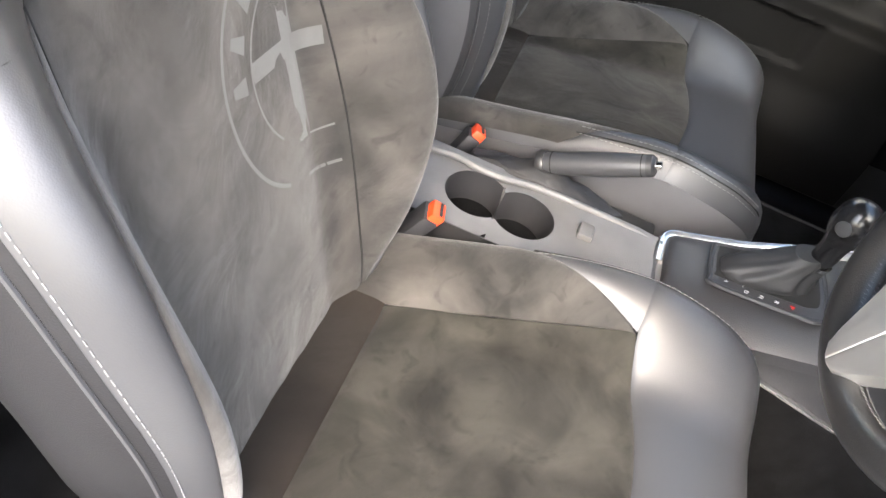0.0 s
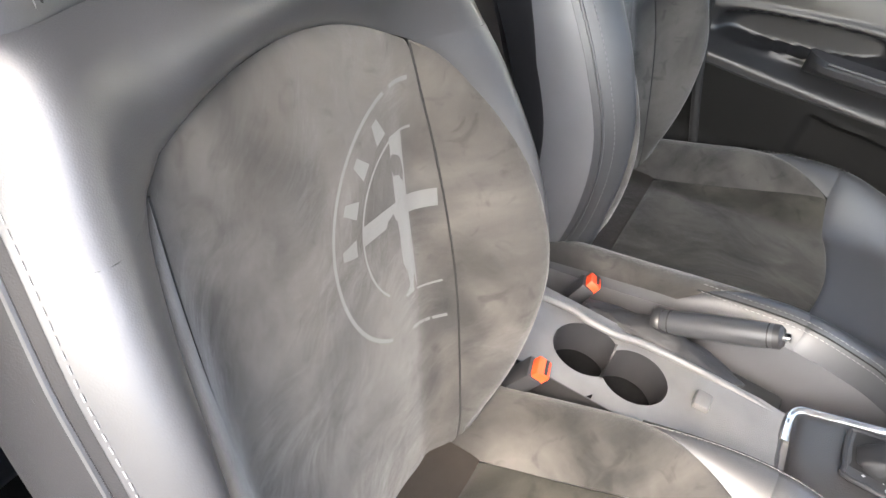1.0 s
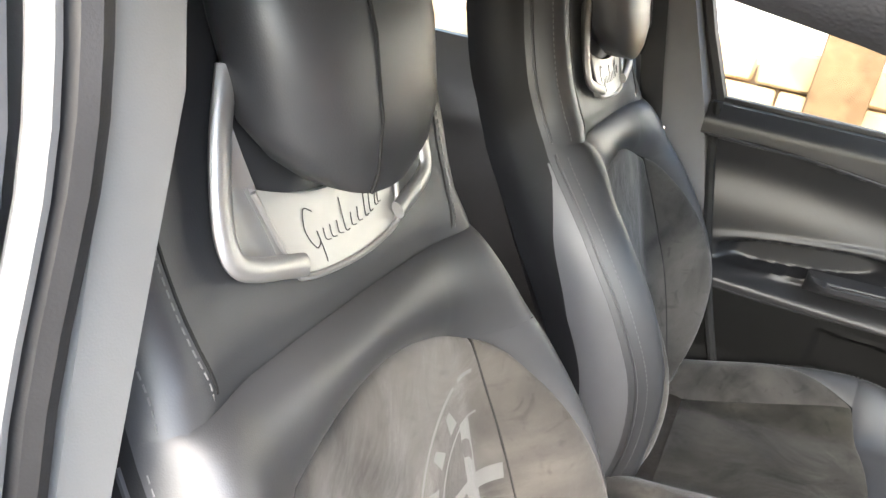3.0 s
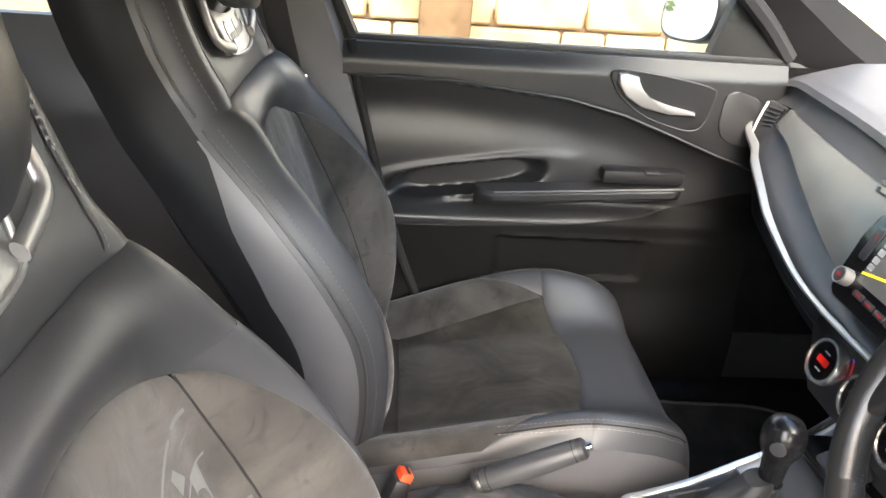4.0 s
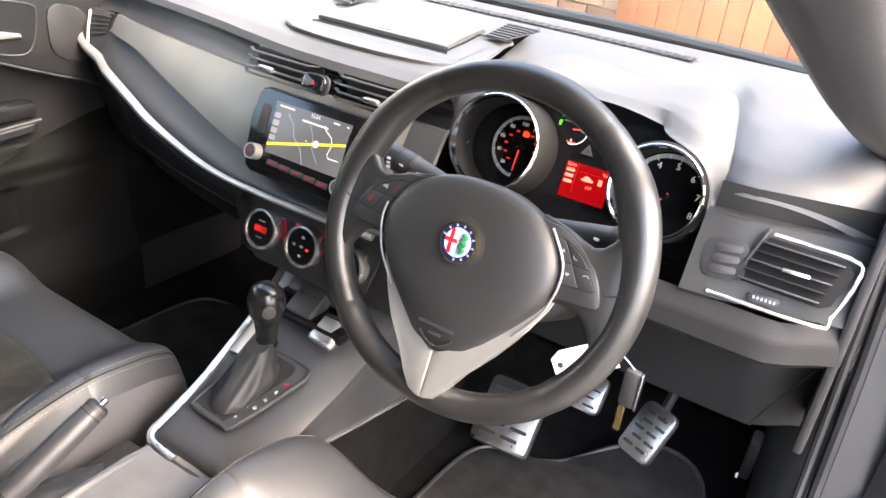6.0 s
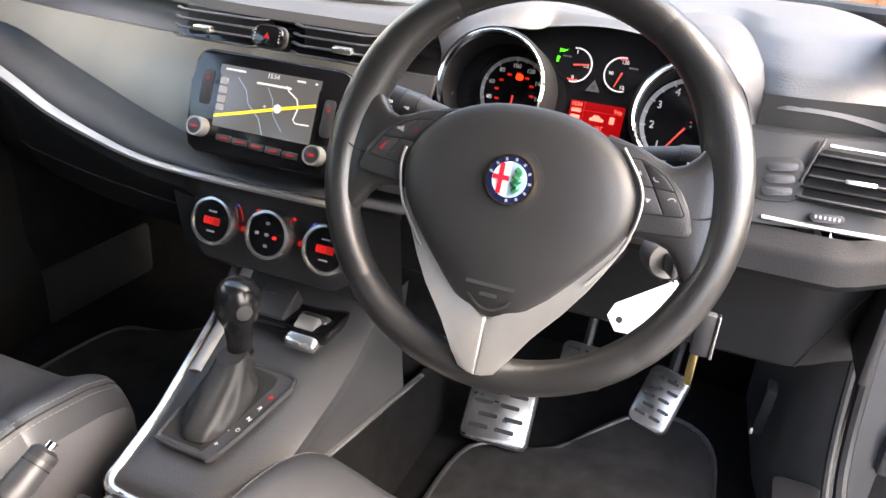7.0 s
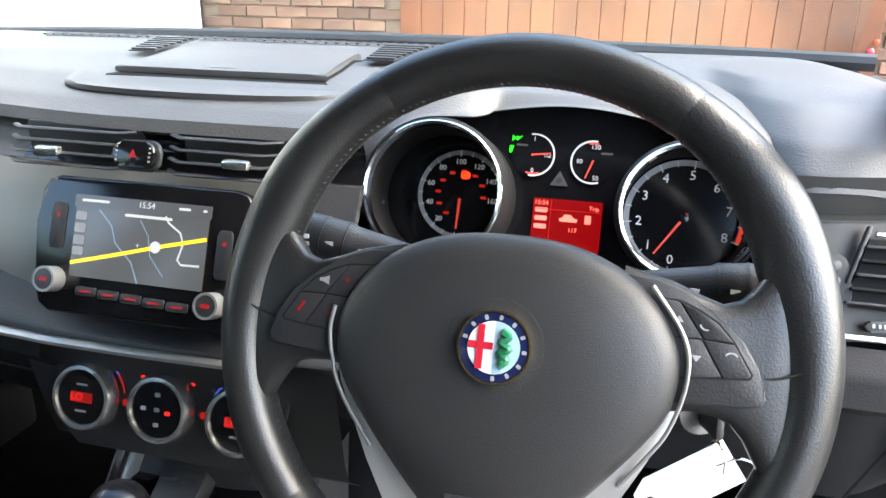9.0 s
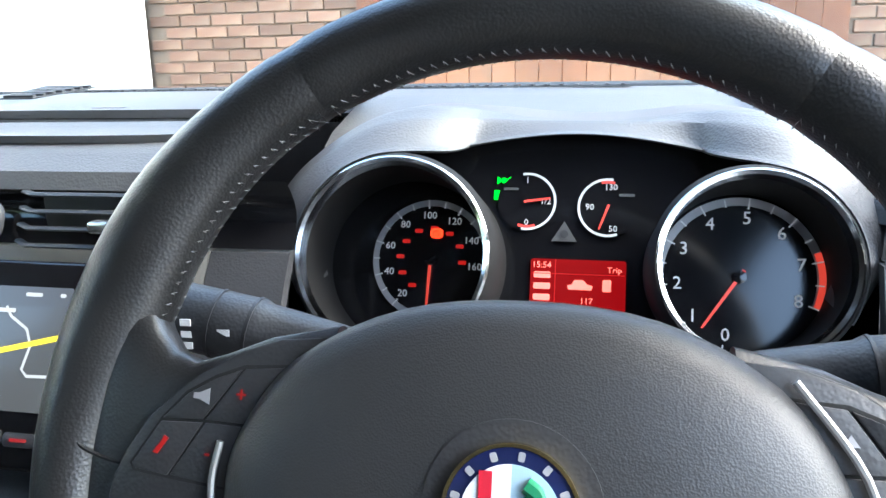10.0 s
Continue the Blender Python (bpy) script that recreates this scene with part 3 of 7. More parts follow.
    lip = [(-1, 0.95), (-1.0, 0.12), (-0.9, 0.0), (-0.5, -0.02), (0, -0.03), (0.5, -0.02), (0.9, 0.0), (1.0, 0.12), (1, 0.95)]
    part("plate_rim", tube(smooth_line([Vector(plate(c, r)) + N_BACK * 0.002 for c, r in lip], 6), 0.0026, 8), MATT_SILVER, plate_ob)
    def stroke(pts):
        return tube(smooth_line([Vector(plate(-c * s, r)) + N_BACK * 0.0004 for c, r in pts], 4), 0.00045, 5)

    strokes = [stroke([(-0.46, 0.74), (-0.55, 0.78), (-0.63, 0.5), (-0.58, 0.28), (-0.5, 0.34), (-0.49, 0.48)]), stroke([(-0.49, 0.48), (-0.5, 0.2), (-0.52, 0.08)])]
    for c, h in ((-0.4, 0.5), (-0.3, 0.52), (-0.19, 0.54), (-0.08, 0.82), (0.04, 0.56), (0.16, 0.58), (0.3, 0.86), (0.4, 0.88), (0.52, 0.62), (0.58, 0.62)):
        strokes.append(stroke([(c, h), (c - 0.015, 0.36 + 0.08 * (c + 0.4)), (c + 0.05, 0.33 + 0.08 * (c + 0.4))]))
    strokes.append(stroke([(0.26, 0.72), (0.36, 0.735), (0.46, 0.75)]))
    part("badge_script", join(*strokes), PLASTIC, plate_ob, "dark unreadable script")

    # head restraint
    rings = []
    for z, w, f, b in ((1.062, 0.025, 0.026, 0.0), (1.066, 0.058, 0.034, -0.01), (1.085, 0.084, 0.045, -0.02), (1.12, 0.1, 0.056, -0.03), (1.18, 0.106, 0.06, -0.035), (1.235, 0.106, 0.054, -0.035), (1.275, 0.095, 0.04, -0.03), (1.3, 0.065, 0.02, -0.02), (1.306, 0.03, 0.005, -0.01)):
        ring = []
        for i in range(28):
            a = 2 * math.pi * i / 28
            cu, su = math.cos(a), math.sin(a)
            u = w * math.copysign(abs(cu) ** 0.7, cu)
            q = (f if su > 0 else -b) * math.copysign(abs(su) ** 0.8, su)
            dip = 0.012 * (u / max(w, 1e-3)) ** 2 if z < 1.1 else 0
            ring.append(Vector((cx + s * u, curve(z, Z_BACK, Y_BACK) + 0.02 + q, z + dip)))
        rings.append(ring)
    rest = part("head_restraint", loft(rings), LEATHER, seat, "black leather head restraint")
    part("head_restraint_seam", tube([Vector((cx + s * 0.028, curve(z, Z_BACK, Y_BACK) + 0.02 + interp(z, [1.064, 1.085, 1.125, 1.18, 1.235, 1.285], [0.033, 0.045, 0.056, 0.06, 0.054, 0.035]) + 0.0002, z)) for z in np.linspace(1.07, 1.28, 24)], 0.0014, 5), SEAM, rest)

    # cushion
    def ins_half(y):
        return interp(y, [-0.54, -0.43, -0.137], [0.155, 0.147, 0.19])

    def front_line(u):
        return -0.1 - 0.037 * min(1.0, abs(u) / 0.19) ** 2

    def middle_seat(c, r):
        u = c * (0.147 + 0.043 * r)
        y = -0.43 + r * (front_line(u) + 0.43)
        w = ins_half(y)
        wave = 0.002 * noise.noise((c * 3, y * 12, s * 7.0))
        return on_seat(u, y, puff((1 - abs(c)) * w, 0.004) + puff(r * 0.3) + puff((1 - r) * 0.3) + wave + 0.004 * (1 - c * c))

    part("cushion_centre_panel", sheet(middle_seat, spread(-1, 1, 30), spread(0, 1, 34)), SUEDE_DARK, seat, "worn dark suede centre of the seat cushion")
    # rear panel: shade where cushion meets backrest is in its suede colour
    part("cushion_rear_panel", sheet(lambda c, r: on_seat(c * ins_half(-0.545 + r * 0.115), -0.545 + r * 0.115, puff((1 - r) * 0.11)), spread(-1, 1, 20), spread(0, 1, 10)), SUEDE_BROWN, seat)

    def bol_half(y):
        return interp(y, [-0.54, -0.3, -0.27, -0.2, -0.137], [0.236, 0.262, 0.246, 0.218, 0.1905])

    for k in (1, -1):
        def side_seat(a, r, k=k):
            y = -0.545 + r * 0.408
            i, o = ins_half(y), bol_half(y)
            return on_seat(k * (i + a * (o - i)), y, puff(a * (o - i), 0.004) + (puff((1 - a) * (o - i)) if y > -0.3 else 0))

        part("cushion_side_panel", sheet(side_seat, spread(0, 1, 14), spread(0, 1, 34)), SUEDE, seat)

        def side_leather(a, r, k=k):
            y = -0.545 + r * 0.408
            i, o = bol_half(y), cushion_half(y)
            return on_seat(k * (i + a * (o - i)), y, puff(a * (o - i)) if y > -0.3 else 0)

        part("cushion_bolster", sheet(side_leather, spread(0, 1, 12), spread(0, 1, 34)), LEATHER, seat, "smooth black leather cushion bolster")

        def wall(a, y, k=k):
            p = on_seat(k * cushion_half(y), y)
            q = Vector((cx + s * k * (cushion_half(y) + 0.012 * math.sin(math.pi * a) - 0.03 * a), min(y, 0.046), p.z + (0.25 - p.z) * a))
            return q

        part("cushion_side", sheet(wall, spread(0, 1, 10), spread(-0.545, 0.0475, 24)), LEATHER_SIDE, seat, "grey leather side of the seat cushion")
        for off in (0.014, 0.024):
            line = [on_seat(k * (cushion_half(y) - off - 0.004 * smoothstep(-0.2, -0.29, y)), y, 0.0008) for y in np.linspace(-0.28, 0.02, 60)]
            part("cushion_stitching", dashes(line), THREAD, seat)
        part("cushion_seam", tube([on_seat(k * (cushion_half(y) - 0.019), y, -0.0002) for y in np.linspace(-0.285, 0.025, 40)], 0.0014, 5), SEAM, seat)

    # front leather with its rounded nose
    def nose(c, r):
        u = c * 0.275
        y0 = front_line(u)
        if r < 0.5:
            y = y0 + (r / 0.5) * (0.0475 - y0)
            w = cushion_half(y)
            return on_seat(c * w, y, puff(r * 0.35))
        q = (r - 0.5) / 0.5
        p = on_seat(c * 0.24, 0.0475)
        return Vector((p.x, 0.0475 - 0.03 * q, p.z + (0.24 - p.z) * q))

    part("cushion_front", sheet(nose, spread(-1, 1, 36), spread(0, 0.5, 22) + spread(0.5, 1, 6)[1:]), LEATHER, seat, "smooth black leather cushion front")
    part("seat_base", box((cx, -0.26, 0.26), (0.4, 0.44, 0.1), 0.01), PLASTIC, seat)
    for k in (1, -1):
        part("seat_rail", box((cx + k * 0.17, -0.2, 0.217), (0.03, 0.6, 0.02), 0.004), RUBBER, seat)
    return seat


make_seat(0.402, 1, "driver's sports seat in black leather and grey suede, worn and dusty")
make_seat(-0.385, -1, "passenger sports seat in black leather and grey suede")


# ---- centre console ----
console = thing("centre_console", (0, -0.2, 0.21), "grey plastic centre console with cup holders and a silver trim", "centre console")


def console_top(y):
    return interp(y, [-0.5, -0.12, -0.1, 0.0, 0.12, 0.16, 0.25], [0.452, 0.44, 0.47, 0.492, 0.525, 0.54, 0.6])


# rear tray with two cup wells cut through it
CUPS = [((0.046, -0.383), 0.047), ((0.05, -0.312), 0.046)]


def tray(wells):
    """Two square cells, each with a round well sunk into it."""
    bits = []
    n = 48
    for ((cx, cy), r), (y0, y1) in zip(CUPS, ((-0.52, -0.349), (-0.349, -0.1))):
        rings = [[], [], [], []]
        for i in range(n):
            a = 2 * math.pi * (i + 0.5) / n
            c, s_ = math.cos(a), math.sin(a)
            far = min(((0.125 if c > 0 else -0.03) - cx) / c if abs(c) > 1e-6 else 9, ((y1 if s_ > 0 else y0) - cy) / s_ if abs(s_) > 1e-6 else 9)
            near, z = min(r, far), 0.452 if far > r else 0.425
            low = min(r * 0.92, far)
            rings[0].append((cx + far * c, cy + far * s_, z))
            rings[1].append((cx + near * c, cy + near * s_, z))
            rings[2].append((cx + low * c, cy + low * s_, 0.386))
            rings[3].append((cx + 0.002 * c, cy + 0.002 * s_, 0.385))
        bits.append(loft(rings[:2] if not wells else rings[1:], caps=False))
    return join(*bits)


part("tray", tray(False), TRAY_GREY, console, "pale worn grey tray with two round cup wells", smooth=True)
# wells darker than the tray: the shade inside them is in the colour
part("cup_well", tray(True), PLASTIC, console, "merged cup wells in darker plastic for their shade", smooth=True)
part("tray_side", box((0.048, -0.31, 0.3), (0.152, 0.418, 0.16), 0.0), PLASTIC_GREY, console)
for (x, y), r in CUPS:
    part("tray_skirt", box(((-0.028 if y < -0.34 else 0.123), -0.31, 0.41), (0.003, 0.42, 0.08), 0.0), PLASTIC_GREY, console)
    part("cup_holder_liner", turned([(r * 0.88, 0.0), (r * 0.88, 0.004), (r * 0.3, 0.004), (0.001, 0.004)], Matrix.Translation((x, y, 0.386)), 32), RUBBER, console)

part("well_rib", box((0.048, -0.349, 0.40), (0.05, 0.004, 0.02), 0.001), PLASTIC, console)

rim = smooth_line([(0.0, -0.5, 0.455), (-0.004, -0.43, 0.459), (0.002, -0.4, 0.46), (0.0, -0.36, 0.459), (-0.012, -0.32, 0.457), (-0.018, -0.26, 0.455), (-0.022, -0.18, 0.45), (-0.018, -0.12, 0.446)], 5)
part("tray_rim", tube(rim, 0.0055, 10), TRAY_GREY, console, "raised worn edge beside the hand brake")
part("tray_latch", box((0.034, -0.222, 0.456), (0.03, 0.022, 0.012), 0.004), TRAY_GREY, console)

# sloping gear panel
def gear_panel(c, y):
    half = interp(y, [-0.1, 0.0, 0.12, 0.25], [0.075, 0.09, 0.105, 0.118])
    mid = interp(y, [-0.1, 0.0, 0.12, 0.25], [0.04, 0.042, 0.03, 0.02])
    edge = (abs(c) ** 8 * 0.012) if c < 0 else abs(c) ** 3 * 0.03
    return (mid + c * half, y, console_top(y) - edge)


part("gear_panel", sheet(gear_panel, spread(-1, 1, 24), spread(-0.105, 0.25, 20), 0.02, (0, 0, -1)), PLASTIC_GREY, console, "dark grey gear lever panel")
for k, name in ((1, "side_panel"), (-1, "side_panel")):
    def flank(a, y, k=k):
        top = Vector(gear_panel(k, y))
        if k > 0:
            foot_ = Vector((0.141, y, interp(y, [-0.1, 0.03, 0.15, 0.28, 0.4], [0.447, 0.437, 0.41, 0.383, 0.355]) - 0.004))
            return top.lerp(foot_, a) + Vector((-0.006 * math.sin(math.pi * a), 0, 0))
        return (top.x + k * (0.012 + 0.035 * a), y, top.z - 0.004 - a * (top.z - 0.24))

    part(name, sheet(flank, spread(0, 1, 10), spread(-0.105, 0.33, 12)), PLASTIC, console)
    rail = [Vector(gear_panel(k * 1.05, y)) + Vector((0, 0, 0.006)) for y in np.linspace(-0.1, 0.25, 20)]
    if k < 0:
        rail = [Vector(gear_panel(-0.2, -0.112)), Vector(gear_panel(-0.85, -0.11)) + Vector((0, 0, 0.002))] + rail
        part("silver_rail", tube(smooth_line(rail, 3), 0.0065, 8, flat=0.8), SATIN, console, "satin silver rail along the gear panel")
part("front_edge", tube(smooth_line([Vector(gear_panel(c, -0.108 - 0.008 * (1 - c * c))) for c in np.linspace(-0.95, 1, 9)], 3), 0.007, 8), PLASTIC_GREY, console)
part("silver_side_strip", tube([(0.142, -0.1, 0.45), (0.144, 0.03, 0.437), (0.144, 0.15, 0.41), (0.144, 0.28, 0.383), (0.142, 0.4, 0.355)], 0.006, 8, flat=0.6), SATIN, console, "satin silver strip along the console's foot")


def lower_flank(a, y):
    return (0.134 + 0.03 * a, y, interp(y, [-0.1, 0.03, 0.28, 0.5], [0.452, 0.437, 0.383, 0.33]) * (1 - a) + 0.2 * a)


part("lower_side_panel", sheet(lower_flank, spread(0, 1, 8), spread(-0.12, 0.5, 12)), CARPET, console)

# surround of the gaiter, the gate letters
def smooth_outline(pts):
    return [(p.x, p.y) for p in smooth_line([(x, y, 0) for x, y in pts], 4, closed=True)]


S_GEAR = Vector((0.032, 0.015, 0.503))
N_GEAR = Vector((0, -0.24, 0.97))
GEAR = frame_at(S_GEAR, N_GEAR, (0, 1, 0))
outline = [(-0.046, -0.05), (-0.036, -0.066), (0.022, -0.068), (0.038, -0.06), (0.062, 0.045), (0.064, 0.064), (0.05, 0.078), (-0.03, 0.078), (-0.044, 0.068)]
part("gaiter_frame", prism(smooth_outline(outline), 0.004, GEAR, 0.0015), PLASTIC_GREY, console, "dark grey gaiter frame")
part("gaiter_well", prism([(x * 0.78 - 0.008, y * 0.9) for x, y in smooth_outline(outline)], 0.0006, GEAR @ Matrix.Translation((0, 0, 0.004))), SEAM, console)
part("gaiter_frame_rim", tube([GEAR @ Vector((x, y, 0.003)) for x, y in smooth_outline(outline)], 0.0035, 8, closed=True), PLASTIC, console)
for i, letter in enumerate(("P", "R", "N", "D")):
    ly = 0.045 - i * 0.019
    mm = GEAR @ Matrix.Translation((0.05 - 0.003 * i, ly - 0.01, 0.0045)) @ Matrix.Rotation(radians(-20), 4, "Z")
    lettering("gate_letter", letter, 0.0095 if i == 0 else 0.008, mm @ Matrix.Translation((0, 0, 0.001)), RED_GLOW if i == 0 else WHITE_MARK, console)
lettering("gate_letter", "+", 0.01, GEAR @ Matrix.Translation((0.028, -0.048, 0.0045)), WHITE_MARK, console)
lettering("gate_letter", "-", 0.01, GEAR @ Matrix.Translation((0.03, -0.025, 0.0045)), WHITE_MARK, console)

# front shelf with socket and mode switch
part("front_shelf", box((0.02, 0.185, 0.555), (0.17, 0.09, 0.02), 0.006), GLOSS, console)
SOCK = pose(0.012, 0.17, 0.57, 30)
usb = part("socket_block", box((0, 0, 0), (0.052, 0.05, 0.03), 0.005, SOCK), PLASTIC_GREY, console, "grey socket block with two slots")
for x in (-0.017, 0.006):
    part("socket_slot", box((x + 0.005, 0.01, 0.0152), (0.015, 0.005, 0.002), 0.001, SOCK), RUBBER, usb)
mode = part("mode_switch", box((0, 0, 0), (0.05, 0.058, 0.02), 0.009, pose(0.07, 0.155, 0.552, 24), n=3), SATIN, console, "chrome driving mode switch")
part("mode_lever", box((0, 0.004, 0.012), (0.032, 0.024, 0.012), 0.004, pose(0.07, 0.155, 0.552, 24)), PANEL_SILVER, mode)

# gear lever
lever = thing("gear_lever", (0.032, 0.03, 0.505), "black gear lever with a leather gaiter and ball knob", "gear lever")
rings = []
for h, w, d, oy in ((0.0, 0.031, 0.058, 0.002), (0.006, 0.033, 0.06, 0.002), (0.014, 0.032, 0.056, 0.005), (0.022, 0.029, 0.047, 0.013), (0.03, 0.026, 0.039, 0.021), (0.037, 0.0235, 0.031, 0.028), (0.044, 0.0215, 0.025, 0.034), (0.05, 0.0195, 0.02, 0.039), (0.054, 0.0175, 0.0175, 0.041)):
    ring = []
    for i in range(56):
        a = 2 * math.pi * i / 56
        amp = math.sin(math.pi * min(1, h / 0.054))
        fold = 1 + amp * (0.1 * math.sin(a * 4 + h * 55 + 0.6) + 0.06 * math.sin(a * 9 - h * 90) + 0.04 * math.sin(2 * a + 130 * h))
        ring.append(GEAR @ Vector((w * fold * math.copysign(abs(math.cos(a)) ** 0.8, math.cos(a)), oy + d * fold * math.copysign(abs(math.sin(a)) ** 0.8, math.sin(a)), 0.004 + h)))
    rings.append(ring)
part("gaiter", loft(rings), BOOT, lever, "creased black leather gaiter")
K = Matrix.Translation((0.031, 0.058, 0.0)) 
def soft_profile(pts):
    return [(max(0.0005, q.x), q.y) for q in smooth_line([(r, h, 0) for r, h in pts], 5)]


part("knob", turned(soft_profile([(0.0135, 0.562), (0.0158, 0.57), (0.0166, 0.588), (0.0188, 0.603), (0.0242, 0.615), (0.0274, 0.627), (0.0278, 0.638), (0.0255, 0.65), (0.019, 0.661), (0.008, 0.666), (0.0005, 0.6665)]), K, 40), KNOB, lever, "polished black leather knob")
part("knob_button", turned([(0.001, 0.0), (0.011, 0.0), (0.0125, 0.002), (0.0115, 0.004), (0.001, 0.005)], frame_at((0.0525, 0.0415, 0.634), (0.78, -0.6, 0.1)) @ Matrix.Diagonal((0.8, 0.8, 0.7, 1)), 24), PLASTIC_GREY, lever, "silver knob button")
part("shaft_ring", hoop([(0.013, 0.556), (0.0172, 0.557), (0.0172, 0.563), (0.013, 0.564)], K, 28), CHROME, lever)

# hand brake
brake = thing("hand_brake", (-0.045, -0.32, 0.44), "black leather hand brake lever with a silver button, pulled up", "hand brake")
tip, foot = Vector((-0.036, -0.18, 0.552)), Vector((-0.05, -0.315, 0.475))
d = (tip - foot).normalized()
grip = smooth_line([foot, foot.lerp(tip, 0.3), foot.lerp(tip, 0.7), tip], 5)
part("grip", tube(grip, [0.0152 + 0.0025 * math.sin(math.pi * i / (len(grip) - 1)) for i in range(len(grip))], 20), LEATHER, brake, "black leather grip")
part("end_cap", tube([tip - d * 0.004, tip + d * 0.004, tip + d * 0.008], [0.0158, 0.0158, 0.0115], 20), PLASTIC, brake)
part("release_button", tube([tip + d * 0.006, tip + d * 0.016], 0.006, 14), CHROME, brake, "chrome release button")
rings = []
for n_ in range(19):
    f = n_ / 18
    w, l = interp(f, [0, 0.15, 0.5, 0.8, 1], [0.029, 0.03, 0.025, 0.021, 0.019]), interp(f, [0, 0.15, 0.4, 0.7, 0.9, 1], [0.125, 0.118, 0.078, 0.04, 0.024, 0.019])
    ring = []
    for i in range(56):
        a = 2 * math.pi * i / 56
        p_ = Vector((w * math.cos(a), l * math.sin(a), 0))
        fold = 1 + (1 - f**3) * min(1, f * 6) * (0.16 * noise.noise((math.cos(a) * 2.2, math.sin(a) * 2.2, f * 5.5)) + 0.09 * noise.noise((math.cos(a) * 5, math.sin(a) * 5, f * 12 + 4)))
        z_ = 0.442 + 0.034 * f**1.3 + 0.012 * noise.noise((p_.x * 30, p_.y * 22, f * 3)) * min(1, f * 4) * (1 - f)
        ring.append(Vector((-0.046 + p_.x * fold, -0.295 - 0.014 * f + p_.y * fold, z_)))
    rings.append(ring)
part("boot", loft(rings), BOOT, brake, "creased black leather boot")
part("boot_collar", tube([foot - d * 0.006, foot, foot + d * 0.006], [0.0185, 0.0205, 0.0185], 20), RIM_LEATHER, brake)
for f in (0.1, 0.93):
    q = foot.lerp(tip, f)
    part("grip_seam", tube([q, q + d * 0.0015], 0.0168 if f < 0.5 else 0.0162, 18), SEAM, brake)
part("slot_cover", box((-0.046, -0.17, 0.436), (0.04, 0.1, 0.016), 0.006), SEAM, brake)

# belt buckles
for x, y, z in ((0.155, -0.427, 0.486), (-0.085, -0.43, 0.45)):
    b = thing("belt_buckle", (x, y, z - 0.05), "red seat belt buckle button in a black housing beside the seat", "belt buckle", "belt buckles")
    m = pose(x, y, z - 0.012, -25, 8 if x > 0 else -8, 15)
    part("buckle_housing", box((0, 0, -0.034), (0.033, 0.024, 0.09), 0.004, m), PLASTIC, b)
    part("release_button", box((0, 0.003, 0.006), (0.027, 0.02, 0.034), 0.003, m), ORANGE, b, "bright red orange button")
    part("buckle_slot", box((0, 0.005, 0.0235), (0.02, 0.004, 0.003), 0.0, m), RUBBER, b)

# ---- dashboard ----
dash = thing("dashboard", (0, 0.5, 0.6), "grey soft-touch dashboard with a satin fascia and silver trim", "dashboard")


def front_y(x):
    """How far the dash's face stands forward, by x."""
    return interp(x, [-0.72, -0.6, -0.5, -0.3, -0.12, 0.12, 0.5, 0.6, 0.74], [0.3, 0.262, 0.24, 0.21, 0.2, 0.2, 0.235, 0.245, 0.285])


def pad_front(x):
    """The soft pad's front edge, set back towards the passenger."""
    return curve(x, [-0.74, -0.68, -0.6, -0.5, -0.4, -0.3, -0.2, -0.1, 0.0, 0.17], [0.326, 0.318, 0.309, 0.298, 0.286, 0.27, 0.249, 0.231, 0.225, 0.225])


def dash_top(x, r):
    f = pad_front(x) if x <= 0.16 else front_y(x) + 0.025 if x >= 0.58 else interp(x, [0.51, 0.525, 0.545, 0.562, 0.58], [0.4, 0.365, 0.305, 0.277, 0.2667])
    d = -0.022 * smoothstep(0.5, 0.56, x)
    pts = [(f, 0.943 + d), (f + 0.004, 0.955 + d), (f + 0.025, 0.966 + 0.5 * d), (f + 0.08, 0.982), (max(0.43, f + 0.125), 0.994), (0.56, 1.0), (0.68, 0.995), (0.8, 0.978)]
    q = r * (len(pts) - 1)
    i = min(len(pts) - 2, int(q))
    a, b = Vector((0, *pts[i])), Vector((0, *pts[i + 1]))
    p = a.lerp(b, q - i)
    side = max(0.0, abs(x) - 0.6) / 0.12
    return (x, p.y, p.z - 0.025 * side**2)


part("dash_top", sheet(dash_top, np.linspace(-0.73, 0.16, 36), np.linspace(0, 1, 43)), DASH_PAD, dash, "pale grey soft dash top")
part("dash_top_driver", sheet(dash_top, np.linspace(0.1601, 0.73, 64), np.linspace(0, 1, 43)), DASH_PAD, dash)

FAS_X = [-0.705, -0.69, -0.672, -0.61, -0.53, -0.46, -0.38, -0.3, -0.195, -0.11, 0.0, 0.12, 0.2]
FAS_LOW = [0.918, 0.878, 0.854, 0.834, 0.814, 0.798, 0.778, 0.763, 0.749, 0.748, 0.749, 0.75, 0.752]


def fascia_point(x, z):
    """The fascia leans back towards its top."""
    base = interp(x, [-0.6, -0.557, -0.4, -0.237, -0.11, 0.0, 0.2], [0.236, 0.222, 0.195, 0.174, 0.162, 0.16, 0.165])
    return Vector((x, base + 0.42 * (z - 0.78) + 0.012 * ((z - 0.83) / 0.08) ** 2, z))


def fold(x):
    """Height of the crease between the pale panel and the dark scoop below it."""
    return 0.903 if x < -0.608 else curve(x, [-0.61, -0.5, -0.435, -0.28, -0.17, -0.1, 0.0, 0.2], [0.876, 0.868, 0.857, 0.824, 0.8, 0.788, 0.777, 0.772])


